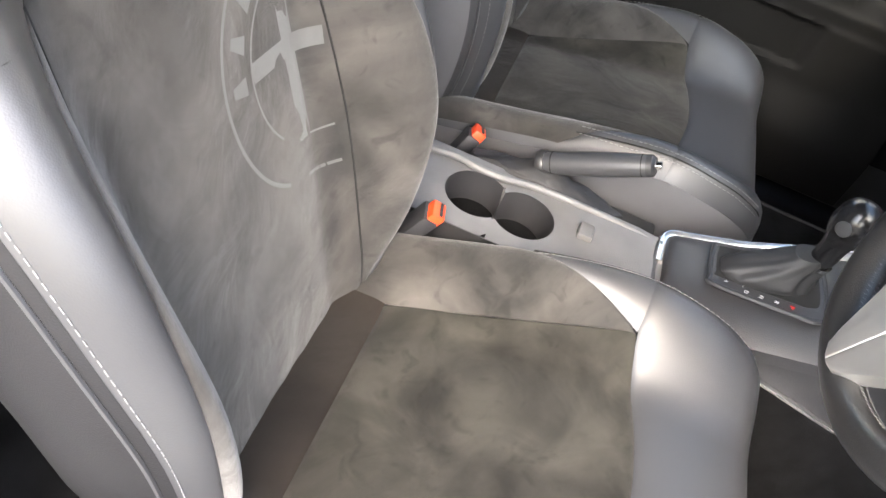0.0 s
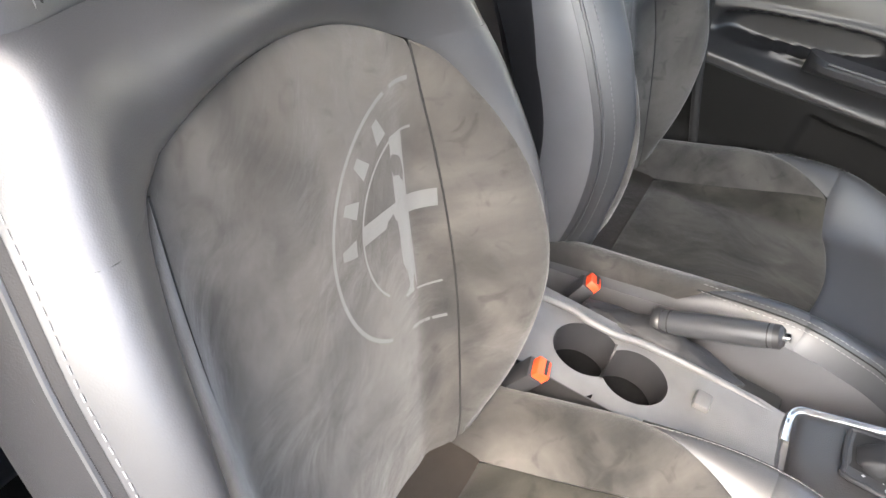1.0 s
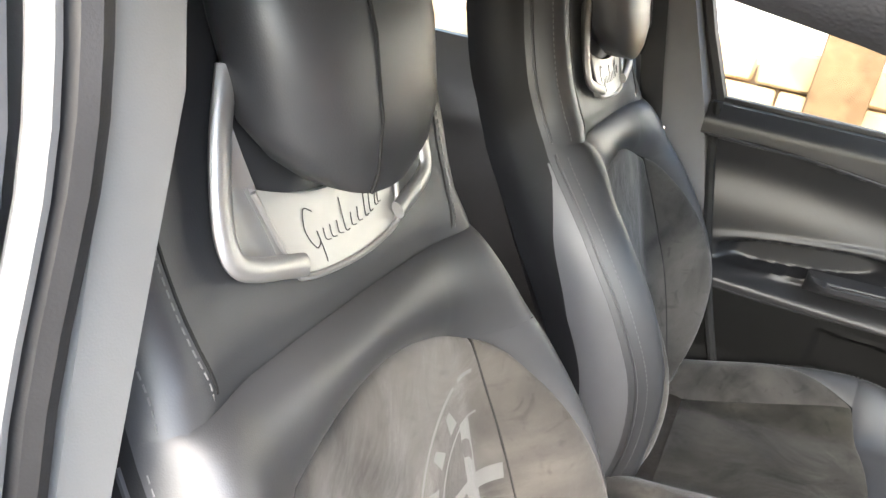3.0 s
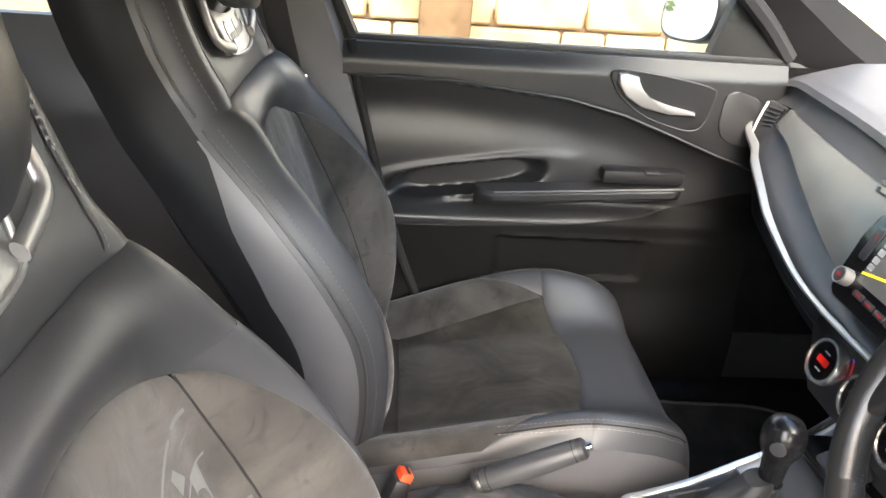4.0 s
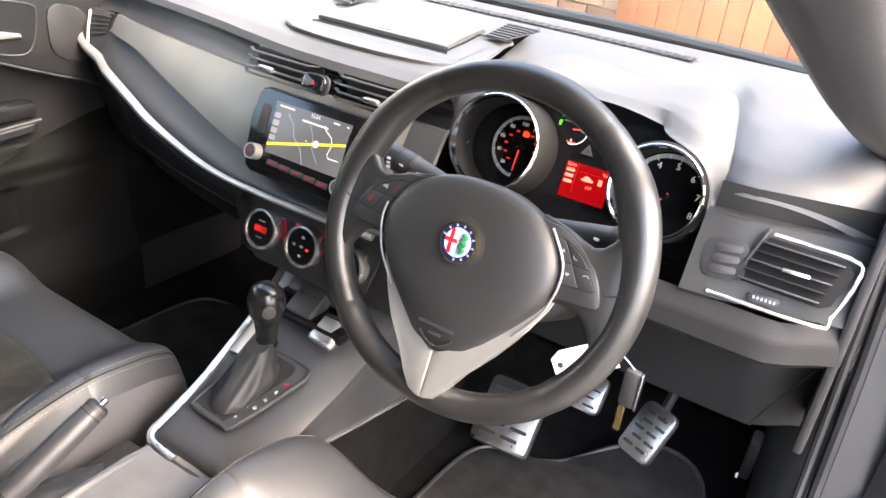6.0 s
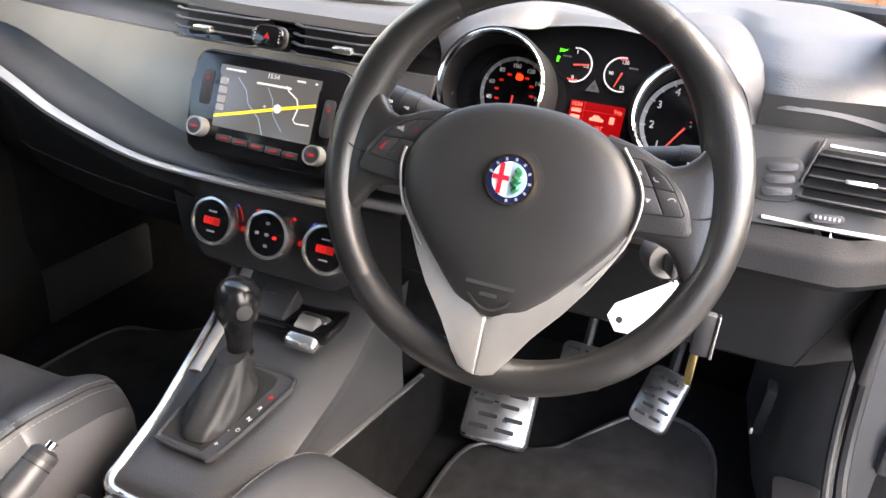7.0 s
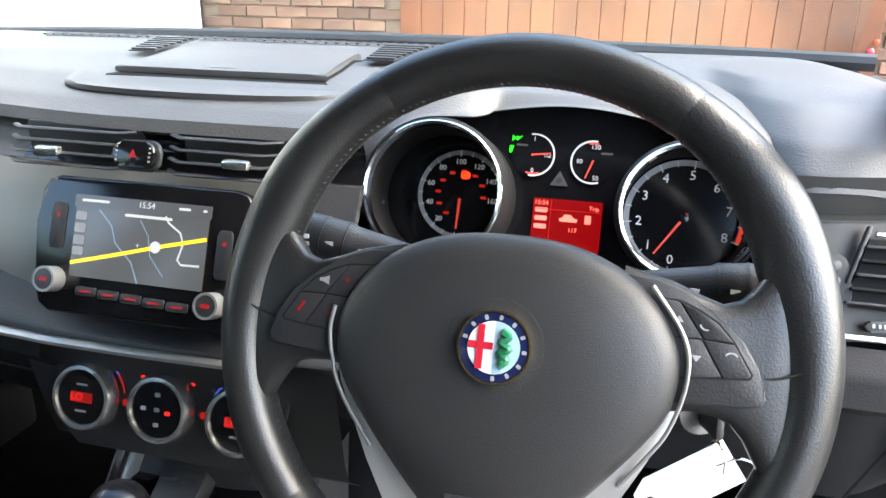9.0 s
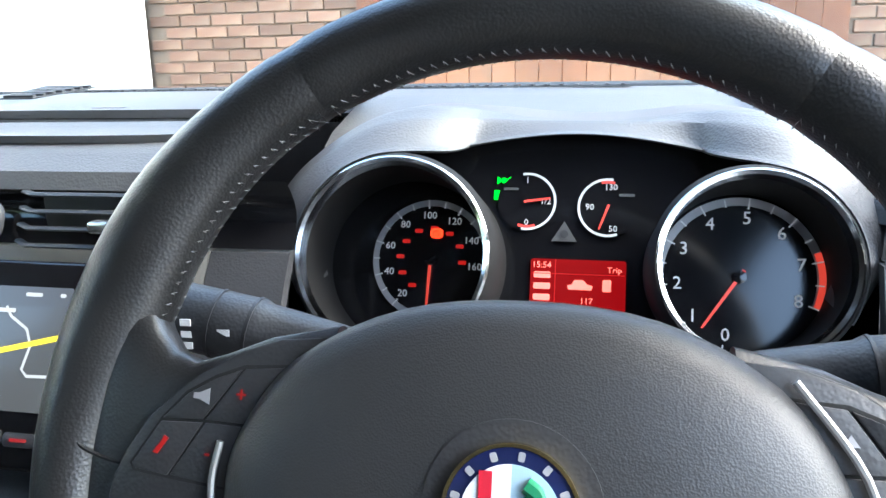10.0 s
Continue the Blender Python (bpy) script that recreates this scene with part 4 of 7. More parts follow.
def scoop(x, r):
    low = curve(x, FAS_X, FAS_LOW)
    p = fascia_point(x, low + r * (max(low, fold(x)) - low))
    p.y += -0.006 + 0.024 * smoothstep(0.0, 0.85, r) * smoothstep(-0.62, -0.5, x) - 0.016 * smoothstep(0.93, 1.0, r) * smoothstep(-0.62, -0.5, x)
    return p


part("fascia_panel", sheet(lambda x, r: fascia_point(x, fold(x) + r * (0.904 - fold(x))), np.linspace(-0.604, 0.145, 50), np.linspace(0, 1, 8), 0.01, (0, 1, 0)), FASCIA, dash, "satin beige-grey fascia panel")
# same fascia in darker plastic, standing in for shade beside the cluster
part("fascia_end", sheet(lambda x, r: fascia_point(x, fold(x) + r * (0.904 - fold(x))), np.linspace(0.1455, 0.2, 6), np.linspace(0, 1, 8), 0.01, (0, 1, 0)), PLASTIC_GREY, dash, "end of the fascia beside the instruments, darkened as shade")
part("fascia_scoop", sheet(scoop, np.linspace(-0.696, 0.2, 92), [0, 0.08, 0.16, 0.25, 0.35, 0.5, 0.65, 0.78, 0.88, 0.94, 0.97, 1.0], 0.01, (0, 1, 0)), PLASTIC_GREY, dash, "dark grey scooped lower edge of the fascia")
strip = [fascia_point(x, curve(x, FAS_X, FAS_LOW) - 0.006) + Vector((0, -0.004, 0)) for x in np.linspace(-0.704, 0.14, 70)]
part("silver_trim", tube(strip, [interp(p.x, [-0.704, -0.68, -0.6, -0.4, -0.15], [0.004, 0.0095, 0.012, 0.0112, 0.0062]) for p in strip], 8, flat=0.7), MATT_SILVER, dash, "curved satin silver trim strip")


def under(x, r):
    low = interp(x, FAS_X, FAS_LOW) - 0.012
    y = fascia_point(x, low).y
    pts = [(y, low), (y - 0.004, low - 0.018), (y + 0.012, low - 0.034), (y + 0.05, 0.66), (y + 0.09, 0.6), (y + 0.2, 0.56), (y + 0.5, 0.54)]
    q = r * (len(pts) - 1)
    i = min(len(pts) - 2, int(q))
    return Vector((x, *pts[i])).lerp(Vector((x, *pts[i + 1])), q - i)


part("lower_dash", sheet(under, np.linspace(-0.72, -0.125, 26), np.linspace(0, 1, 37)), FLOCK, dash, "black lower dash and glovebox")
part("glovebox_gap", tube([under(x, 0.5) + Vector((0, -0.001, 0)) for x in np.linspace(-0.6, -0.15, 20)], 0.0016, 5), SEAM, dash)

# band of the centre vents
def vent_band(x, r):
    drop = 0.025 * (max(0.0, abs(x) - 0.6) / 0.12) ** 2
    a, b = fascia_point(x, 0.905) + Vector((0, 0.004, -0.5 * drop)), Vector((x, pad_front(x) + 0.004, 0.95 - drop))
    return a.lerp(b, r) + Vector((0, 0.012 * math.sin(math.pi * r), 0))


part("vent_band", sheet(vent_band, np.linspace(-0.175, 0.2, 20), np.linspace(0, 1, 7)), GLOSS, dash, "black recessed vent band")
part("upper_band", sheet(vent_band, np.linspace(-0.71, -0.175, 34), np.linspace(0, 1, 9)), PLASTIC_GREY, dash, "dark grey band between fascia and pad")
for x0, x1 in ((-0.165, -0.03), (0.015, 0.125)):
    vent = part("centre_vent", box(((x0 + x1) / 2, 0.245, 0.925), (x1 - x0, 0.02, 0.04), 0.004), RUBBER, dash, "black centre air vent with slim slats")
    for i in range(4):
        z = 0.91 + i * 0.0105
        y = 0.2 + 0.4 * (z - 0.905)
        part("slat", join(tube([(x0 - 0.004, y + 0.012, z), (x0 + 0.012, y, z), (x1 - 0.012, y, z), (x1 + 0.002, y + 0.01, z)], 0.0032, 6, flat=0.5)), PLASTIC, vent)
    part("vent_tab", box(((x0 + x1) / 2 + (0.02 if x0 > 0 else -0.015), 0.202, 0.9235), (0.026, 0.01, 0.008), 0.002), SATIN, vent, "silver vent tab")
HAZ = frame_at((-0.007, 0.197, 0.926), (0, -0.93, 0.36))
haz = part("hazard_switch", prism(rounded(0.044, 0.024, 0.0095), 0.01, HAZ, 0.003, 3), GLOSS, dash, "rounded black hazard light switch")
part("switch_rim", prism(rounded(0.049, 0.029, 0.0115), 0.004, HAZ, 0.002), PLASTIC, haz)
for k in (-1, 1):
    for i in range(4):
        part("grip_dot", box((k * 0.0175, -0.006 + i * 0.004, 0.0101), (0.0022, 0.0018, 0.0008), 0.0003, HAZ), GREY_MARK, haz)
tri = [(0, 0.0042), (-0.0045, -0.003), (0.0045, -0.003)]
part("hazard_mark", prism(tri, 0.0006, HAZ @ Matrix.Translation((0, 0, 0.01))), RED_DIM, haz, "red warning triangle")

# passenger end vent


def end_vent(u, v, lift=0.004):
    """A point of the narrow end vent; u runs across it, v up."""
    x = (-0.648 - 0.02 * v) * (1 - u) + (-0.603 - 0.004 * v) * u
    return fascia_point(x, 0.857 + 0.041 * v + u * (0.011 - 0.007 * v)) + Vector((0, -lift, 0))


ev = part("end_vent", sheet(end_vent, np.linspace(0, 1, 5), np.linspace(0, 1, 5), 0.008, (0, 1, 0)), FLOCK, dash, "black slatted vent at the dash's end")
for i in range(5):
    part("slat", tube([end_vent(0.04, 0.08 + i * 0.2, 0.007), end_vent(0.5, 0.1 + i * 0.2, 0.009), end_vent(0.96, 0.08 + i * 0.2, 0.007)], 0.0018, 6), PLASTIC_GREY, ev)
part("end_trim", tube([end_vent(-0.08, v, 0.008) for v in np.linspace(-0.25, 1.05, 14)], 0.003, 8), MATT_SILVER, ev, "thin silver edge beside the vent")

# lidded tray and slots on the dash top
lid = [(-0.105, 0.0), (0.105, 0.0), (0.118, 0.012), (0.112, 0.105), (0.1, 0.115), (-0.1, 0.115), (-0.112, 0.105), (-0.118, 0.012)]
LID = frame_at((0.004, 0.325, 0.985), (0, -0.1, 1), (0, 1, 0))
HUMP = [(-0.15, -0.045), (-0.06, -0.062), (0.06, -0.062), (0.15, -0.045), (0.178, 0.0), (0.168, 0.09), (0.14, 0.13), (-0.14, 0.13), (-0.168, 0.09), (-0.178, 0.0)]
hump_line = smooth_line([(x, y, 0) for x, y in HUMP], 4, closed=True)
part("tray_hump", prism([(q.x, q.y) for q in hump_line], 0.0055, LID @ Matrix.Translation((0, 0, -0.008)), 0.0052, 4), DASH_PAD, dash, "raised rim round the dash tray")
lid_line = smooth_line([(x, y, 0) for x, y in lid], 2, closed=True)
part("lid_gap", prism([(q.x * 1.035, q.y * 1.06 - 0.0105) for q in lid_line], 0.0012, LID @ Matrix.Translation((0, 0, -0.002)), 0.0), FLOCK, dash)
lid_ob = part("tray_lid", prism([(q.x, q.y) for q in lid_line], 0.0065, LID, 0.003, 3), DASH_PAD, dash, "flat grey lid of the dash tray")
part("lid_notch", prism([(x, y + 0.012) for x, y in rounded(0.03, 0.006, 0.0029)], 0.0004, LID @ Matrix.Translation((0, 0, 0.0065))), PLASTIC_GREY, lid_ob)
for k in (-1, 1):
    GR = LID @ Matrix.Translation((k * 0.157, 0.128, 0.0045))
    shape = [(-0.024, -0.042), (0.012, -0.042), (0.03, 0.045), (-0.03, 0.045)]
    grille = part("speaker_grille", prism([(k * x, y) for x, y in (shape if k > 0 else shape[::-1])], 0.0012, GR), RUBBER, dash, "slatted black grille on the dash top")
    for i in range(7):
        f = i / 6
        part("slat", prism([(x + k * (-0.006 + 0.006 * f), y) for x, y in rounded(0.034 + 0.022 * f, 0.0055, 0.002)], 0.003, GR @ Matrix.Translation((0, -0.036 + i * 0.0125, 0.0005))), PLASTIC_GREY, grille)
part("demist_slot", sheet(lambda x, y: (x, y - 0.09 * x * x, 1.0022), np.linspace(-0.42, 0.42, 20), [0.57, 0.6]), RUBBER, dash)
for i in range(56):
    x = -0.4125 + i * 0.015
    part("demist_rib", box((x, 0.585 - 0.09 * x * x, 1.0022), (0.004, 0.03, 0.0016)), PLASTIC_GREY, dash)

# ---- media unit ----
media = thing("media_unit", (0, 0.16, 0.77), "gloss black touch screen unit showing a road map", "media unit")
N_MED = Vector((0, -0.927, 0.375)).normalized()
MED = frame_at((0.0, 0.181, 0.838), N_MED)
shell = [(-0.094, 0.064), (0.096, 0.064), (0.107, 0.06), (0.113, 0.05), (0.114, 0.02), (0.111, -0.045), (0.106, -0.06), (0.095, -0.067), (-0.092, -0.067), (-0.104, -0.06), (-0.11, -0.045), (-0.114, 0.02), (-0.112, 0.05), (-0.106, 0.06)]
part("housing", prism(shell, 0.014, MED, 0.004, 3), GLOSS, media, "gloss black housing")
scr = part("screen", prism(rounded(0.142, 0.078, 0.002), 0.0006, MED @ Matrix.Translation((0.0, 0.008, 0.014))), SCREEN, media, "lit navigation map with a yellow road")
ON = MED @ Matrix.Translation((0, 0.008, 0.0147))


def flat_line(pts, w, m, material, name, parent):
    bm = bmesh.new()
    q = [Vector((x, y, 0)) for x, y in pts]
    rows = []
    for i, p in enumerate(q):
        t = (q[min(i + 1, len(q) - 1)] - q[max(i - 1, 0)]).normalized()
        n = Vector((-t.y, t.x, 0)) * w / 2
        rows.append((bm.verts.new(m @ (p - n)), bm.verts.new(m @ (p + n))))
    for a, b in zip(rows, rows[1:]):
        bm.faces.new((a[0], b[0], b[1], a[1]))
    return part(name, bm, material, parent, smooth=False)


part("status_bar", prism(rounded(0.146, 0.012, 0.001), 0.0002, ON @ Matrix.Translation((0, 0.033, 0))), SCREEN_BAR, scr)
lettering("clock", "15:54", 0.008, ON @ Matrix.Translation((0.005, 0.034, 0.0005)), SCREEN_WHITE, scr, 0.0001)
for x, w in ((-0.05, 0.03), (0.045, 0.012), (0.066, 0.004)):
    part("status_text", prism(rounded(w, 0.0024, 0.001), 0.0002, ON @ Matrix.Translation((x, 0.034, 0.0003))), SCREEN_WHITE, scr)
part("street_text", prism(rounded(0.05, 0.0026, 0.001), 0.0002, ON @ Matrix.Translation((0.008, 0.0235, 0.0003))), SCREEN_WHITE, scr)
flat_line([(-0.0705, -0.0265), (-0.03, -0.0165), (0.02, -0.0035), (0.0705, 0.0086)], 0.0034, ON @ Matrix.Translation((0, 0, 0.0006)), SCREEN_YELLOW, "yellow_road", scr)
flat_line([(0.026, 0.026), (0.03, 0.02), (0.043, 0.012), (0.047, 0.002), (0.043, -0.013), (0.047, -0.017), (0.066, -0.0165)], 0.0019, ON @ Matrix.Translation((0, 0, 0.0004)), SCREEN_WHITE, "white_road", scr)
flat_line([(-0.045, 0.026), (-0.03, 0.012), (-0.024, -0.004), (-0.005, -0.02), (0.004, -0.039)], 0.0014, ON @ Matrix.Translation((0, 0, 0.0004)), SCREEN_BLUE, "blue_line", scr)
flat_line([(0.0, 0.02), (0.01, 0.006), (0.014, -0.012), (0.03, -0.03)], 0.001, ON @ Matrix.Translation((0, 0, 0.0004)), SCREEN_BLUE, "side_road", scr)
part("position_dot", turned([(0.0055, 0), (0.0055, 0.0003), (0.0005, 0.0003)], ON @ Matrix.Translation((0.019, -0.0035, 0.0008)), 20), SCREEN_WHITE, scr)
lettering("cross_mark", "+", 0.008, ON @ Matrix.Translation((0.0, -0.004, 0.0006)), SCREEN_WHITE, scr, 0.0001)
for y, h in ((0.019, 0.008), (0.0075, 0.009), (-0.004, 0.009), (-0.0145, 0.008)):
    part("side_key", prism(rounded(0.012, h, 0.002), 0.0002, ON @ Matrix.Translation((-0.064, y, 0.0004))), GREY_MARK, scr)
for sx in (-1, 1):
    key = part("rocker_key", prism([(x * 0.6, y) for x, y in rounded(0.026, 0.045, 0.006)], 0.003, MED @ Matrix.Translation((sx * 0.089, 0.016 if sx < 0 else 0.004, 0.0125)), 0.001), PLASTIC, media)
    part("key_mark", prism(rounded(0.004, 0.004, 0.001), 0.0003, MED @ Matrix.Translation((sx * 0.089, 0.026 if sx < 0 else 0.014, 0.0156))), RED_DIM, key)
    kx, ky = (-0.086, -0.036) if sx < 0 else (0.085, -0.042)
    kn = part("volume_knob" if sx < 0 else "tuning_knob", turned([(0.0115, 0.0), (0.0115, 0.014), (0.0102, 0.017), (0.001, 0.0175)], MED @ Matrix.Translation((kx, ky, 0.012)), 32), PLASTIC_GREY, media, "round silver-edged knob")
    part("knob_ring", ring_plate(0.0098, 0.0121, 0.016, MED @ Matrix.Translation((kx, ky, 0.0135))), PANEL_SILVER, kn)
    part("knob_mark", prism(rounded(0.009, 0.0035, 0.0015), 0.0004, MED @ Matrix.Translation((kx, ky, 0.0296))), RED_DIM, kn)
for i in range(5):
    key = part("menu_key", prism(rounded(0.0225, 0.0085, 0.002), 0.002, MED @ Matrix.Translation((-0.05 + i * 0.0245, -0.044 - 0.001 * i, 0.0135)), 0.0008), PLASTIC, media)
    part("key_text", prism(rounded(0.012, 0.002, 0.0006), 0.0003, MED @ Matrix.Translation((-0.05 + i * 0.0245, -0.044 - 0.001 * i, 0.0156))), RED_DIM, key)

# ---- climate controls ----
climate = thing("climate_panel", (0, 0.18, 0.62), "black climate panel with three silver-ringed dials", "climate panel")
N_CL = Vector((0, -0.95, 0.3))
CL = frame_at((0.008, 0.172, 0.677), N_CL)
part("panel", prism([(-0.13, 0.05), (0.13, 0.05), (0.135, 0.03), (0.12, -0.04), (0.1, -0.055), (-0.1, -0.055), (-0.12, -0.04), (-0.135, 0.03)], 0.006, CL @ Matrix.Translation((0, 0, -0.004)), 0.003), BOOT, climate)
for i, x in enumerate((-0.087, 0.0, 0.087)):
    m = CL @ Matrix.Translation((x, -0.001, 0))
    dial = part("dial", turned([(0.031, 0.0), (0.031, 0.014), (0.029, 0.018), (0.001, 0.018)], m, 40), GLOSS, climate, "black dial with a red lit display")
    part("dial_ring", hoop([(0.0275, 0.016), (0.029, 0.021), (0.0325, 0.0205), (0.0345, 0.016), (0.0345, 0.003), (0.031, 0.0), (0.0275, 0.012)], m, 48), SATIN, dial, "satin silver ring")
    if i != 1:
        part("display", prism(rounded(0.026, 0.0105, 0.002), 0.0004, m @ Matrix.Translation((0, 0.0, 0.0182))), RED_PANEL, dial)
        lettering("display_text", "LO", 0.011, m @ Matrix.Translation((-0.005, 0, 0.0187)), RED_GLOW, dial, 0.0002)
        part("dial_text", prism(rounded(0.013, 0.0022, 0.0008), 0.0003, m @ Matrix.Translation((0, 0.013, 0.0182))), GREY_MARK, dial)
        part("dial_text", prism(rounded(0.013, 0.0022, 0.0008), 0.0003, m @ Matrix.Translation((0, -0.014, 0.0182))), GREY_MARK, dial)
    else:
        for dx, dy in ((0, 0.015), (0, -0.015), (-0.015, 0), (0.012, -0.002), (0, 0.0)):
            part("dial_mark", prism(rounded(0.006, 0.004, 0.0012), 0.0003, m @ Matrix.Translation((dx, dy, 0.0182))), GREY_MARK if dx <= 0 else RED_GLOW, dial)
    r0, r1 = (0.038, 0.0395)
    if i == 1:
        part("scale_arc", ring_plate(r0, r1 + 0.001, 0.0004, m @ Matrix.Translation((0, 0, 0.0025)), 24, 40, 140), RED_GLOW, climate)
    else:
        part("scale_arc", ring_plate(r0, r1, 0.0004, m @ Matrix.Translation((0, 0, 0.0025)), 16, 60, 110) if i == 2 else ring_plate(r0, r1, 0.0004, m @ Matrix.Translation((0, 0, 0.0025)), 16, 10, 40), RED_DIM, climate)
        part("scale_arc", ring_plate(r0, r1, 0.0004, m @ Matrix.Translation((0, 0, 0.0025)), 16, 110, 150) if i == 2 else ring_plate(r0, r1, 0.0004, m @ Matrix.Translation((0, 0, 0.0025)), 16, 40, 75), BLUE_GLOW, climate)
for x in (-0.046, 0.043):
    part("panel_mark", prism(rounded(0.008, 0.007, 0.002), 0.0004, CL @ Matrix.Translation((x, -0.004, 0.0025))), RED_DIM, climate)


def throat(x, r):
    pts = [(0.18, 0.75), (0.172, 0.735), (0.19, 0.63), (0.2, 0.6), (0.235, 0.57)]
    q = r * 4
    i = min(3, int(q))
    return Vector((x, *pts[i])).lerp(Vector((x, *pts[i + 1])), q - i)


part("panel_surround", sheet(throat, np.linspace(-0.16, 0.19, 10), np.linspace(0, 1, 17)), BOOT, climate)
inlay = [Vector(gear_panel(-0.83, y)) + Vector((0, 0, 0.003)) for y in np.linspace(0.06, 0.25, 10)]
part("console_strut", tube(smooth_line(inlay, 2), 0.009, 8, flat=0.35), PANEL_SILVER, console, "grey satin strut beside the silver rail")

# ---- instrument cluster ----
cluster = thing("instrument_cluster", (0.37, 0.33, 0.8), "lit instrument cluster with two round dials and a red display", "instrument cluster")
N_CLU = Vector((0, -0.94, 0.34)).normalized()
CLU = frame_at((0.494, 0.318, 0.886), N_CLU)


def clu(x, y, h=0.0):
    return CLU @ Matrix.Translation((x, y, h))


part("face", prism([(-0.33, -0.085), (0.08, -0.085), (0.085, 0.05), (0.02, 0.082), (-0.1, 0.095), (-0.25, 0.085), (-0.335, 0.05)], 0.004, clu(0, 0, -0.005)), GLOSS, cluster, "black cluster face")


def dial(x, y, r, name, labels, a0, a1, size, needle, ticks, parent):
    d = part(name, turned([(r, 0.0), (r, 0.0015), (0.001, 0.0015)], clu(x, y), 48), GLOSS, parent, "black dial with white numerals and a red needle")
    part("scale_band", ring_plate(r * 0.9, r, 0.0022, clu(x, y), 60, a1, a0), GREY_MARK, d)
    marks = []
    for i in range(ticks + 1):
        a = radians(a0 + (a1 - a0) * i / ticks)
        marks.append(box((0, r * 0.93, 0.0024), (0.0009, r * (0.14 if i % 2 == 0 else 0.1), 0.0006), 0, clu(x, y) @ Matrix.Rotation(a - math.pi / 2, 4, "Z")))
    part("tick_marks", join(*marks), WHITE_MARK, d, smooth=False)
    for i, text in enumerate(labels):
        a = radians(a0 + (a1 - a0) * i / (len(labels) - 1))
        lettering("numeral", text, size, clu(x + r * 0.74 * math.cos(a), y + r * 0.74 * math.sin(a), 0.0022), WHITE_MARK, d)
    a = radians(needle)
    tip = [(0.0, 0.0012), (r * 0.78, 0.0007), (r * 0.78, -0.0007), (0.0, -0.0012), (-r * 0.1, -0.0012), (-r * 0.1, 0.0012)]
    part("needle", prism(tip, 0.0012, clu(x, y, 0.004) @ Matrix.Rotation(a, 4, "Z")), NEEDLE, d, "red needle")
    part("needle_hub", turned([(0.0045, 0.0), (0.0045, 0.006), (0.001, 0.0065)], clu(x, y), 20), GLOSS, d)
    return d


def cowl(x, y, r, name, h=0.063):
    """The tube and bright ring round a dial."""
    c = part(name, hoop([(r, -0.004), (r + 0.001, h * 0.8), (r + 0.0045, h), (r + 0.008, h * 0.9), (r + 0.008, -0.004)], clu(x, y), 64), FLOCK, cluster, "black dial cowl with a bright ring")
    part("bright_ring", hoop([(r - 0.0005, h * 0.86), (r + 0.0005, h + 0.001), (r + 0.003, h + 0.0022), (r + 0.0045, h + 0.0005), (r + 0.0035, h * 0.84)], clu(x, y), 72), CHROME, c, "bright silver ring")


SPX, SPY, TAX, TAY = -0.221, -0.006, -0.006, -0.011
speedo = dial(SPX, SPY, 0.0445, "speedometer", ["", "20", "40", "60", "80", "100", "120", "140", "160"], 266, -8, 0.0075, 268, 16, cluster)
for i in range(9):
    a = radians(236 - i * 30)
    part("inner_numeral", prism(rounded(0.006, 0.003, 0.001), 0.0004, clu(SPX + 0.0235 * math.cos(a), SPY + 0.0235 * math.sin(a), 0.0022)), RED_DIM, speedo)
part("brake_lamp", prism(rounded(0.0095, 0.0075, 0.003), 0.0006, clu(SPX + 0.0035, SPY + 0.0195, 0.003)), AMBER_GLOW, speedo, "lit brake warning lamp")
lettering("lamp_mark", "(!)", 0.006, clu(SPX + 0.0035, SPY + 0.0195, 0.0042), RED_DIM, speedo)
tacho = dial(TAX, TAY, 0.055, "rev_counter", ["0", "1", "2", "3", "4", "5", "6", "7", "8"], 258, -22, 0.0125, 236, 16, cluster)
part("red_band", ring_plate(0.0505, 0.055, 0.0026, clu(TAX, TAY), 20, -22, 20), NEEDLE, tacho)
RINGS = {"speedometer_cowl": (-0.2358, -0.0094, 0.0625), "rev_counter_cowl": (-0.006, -0.0086, 0.0552)}
for name, (x, y, r) in RINGS.items():
    cowl(x, y, r, name)
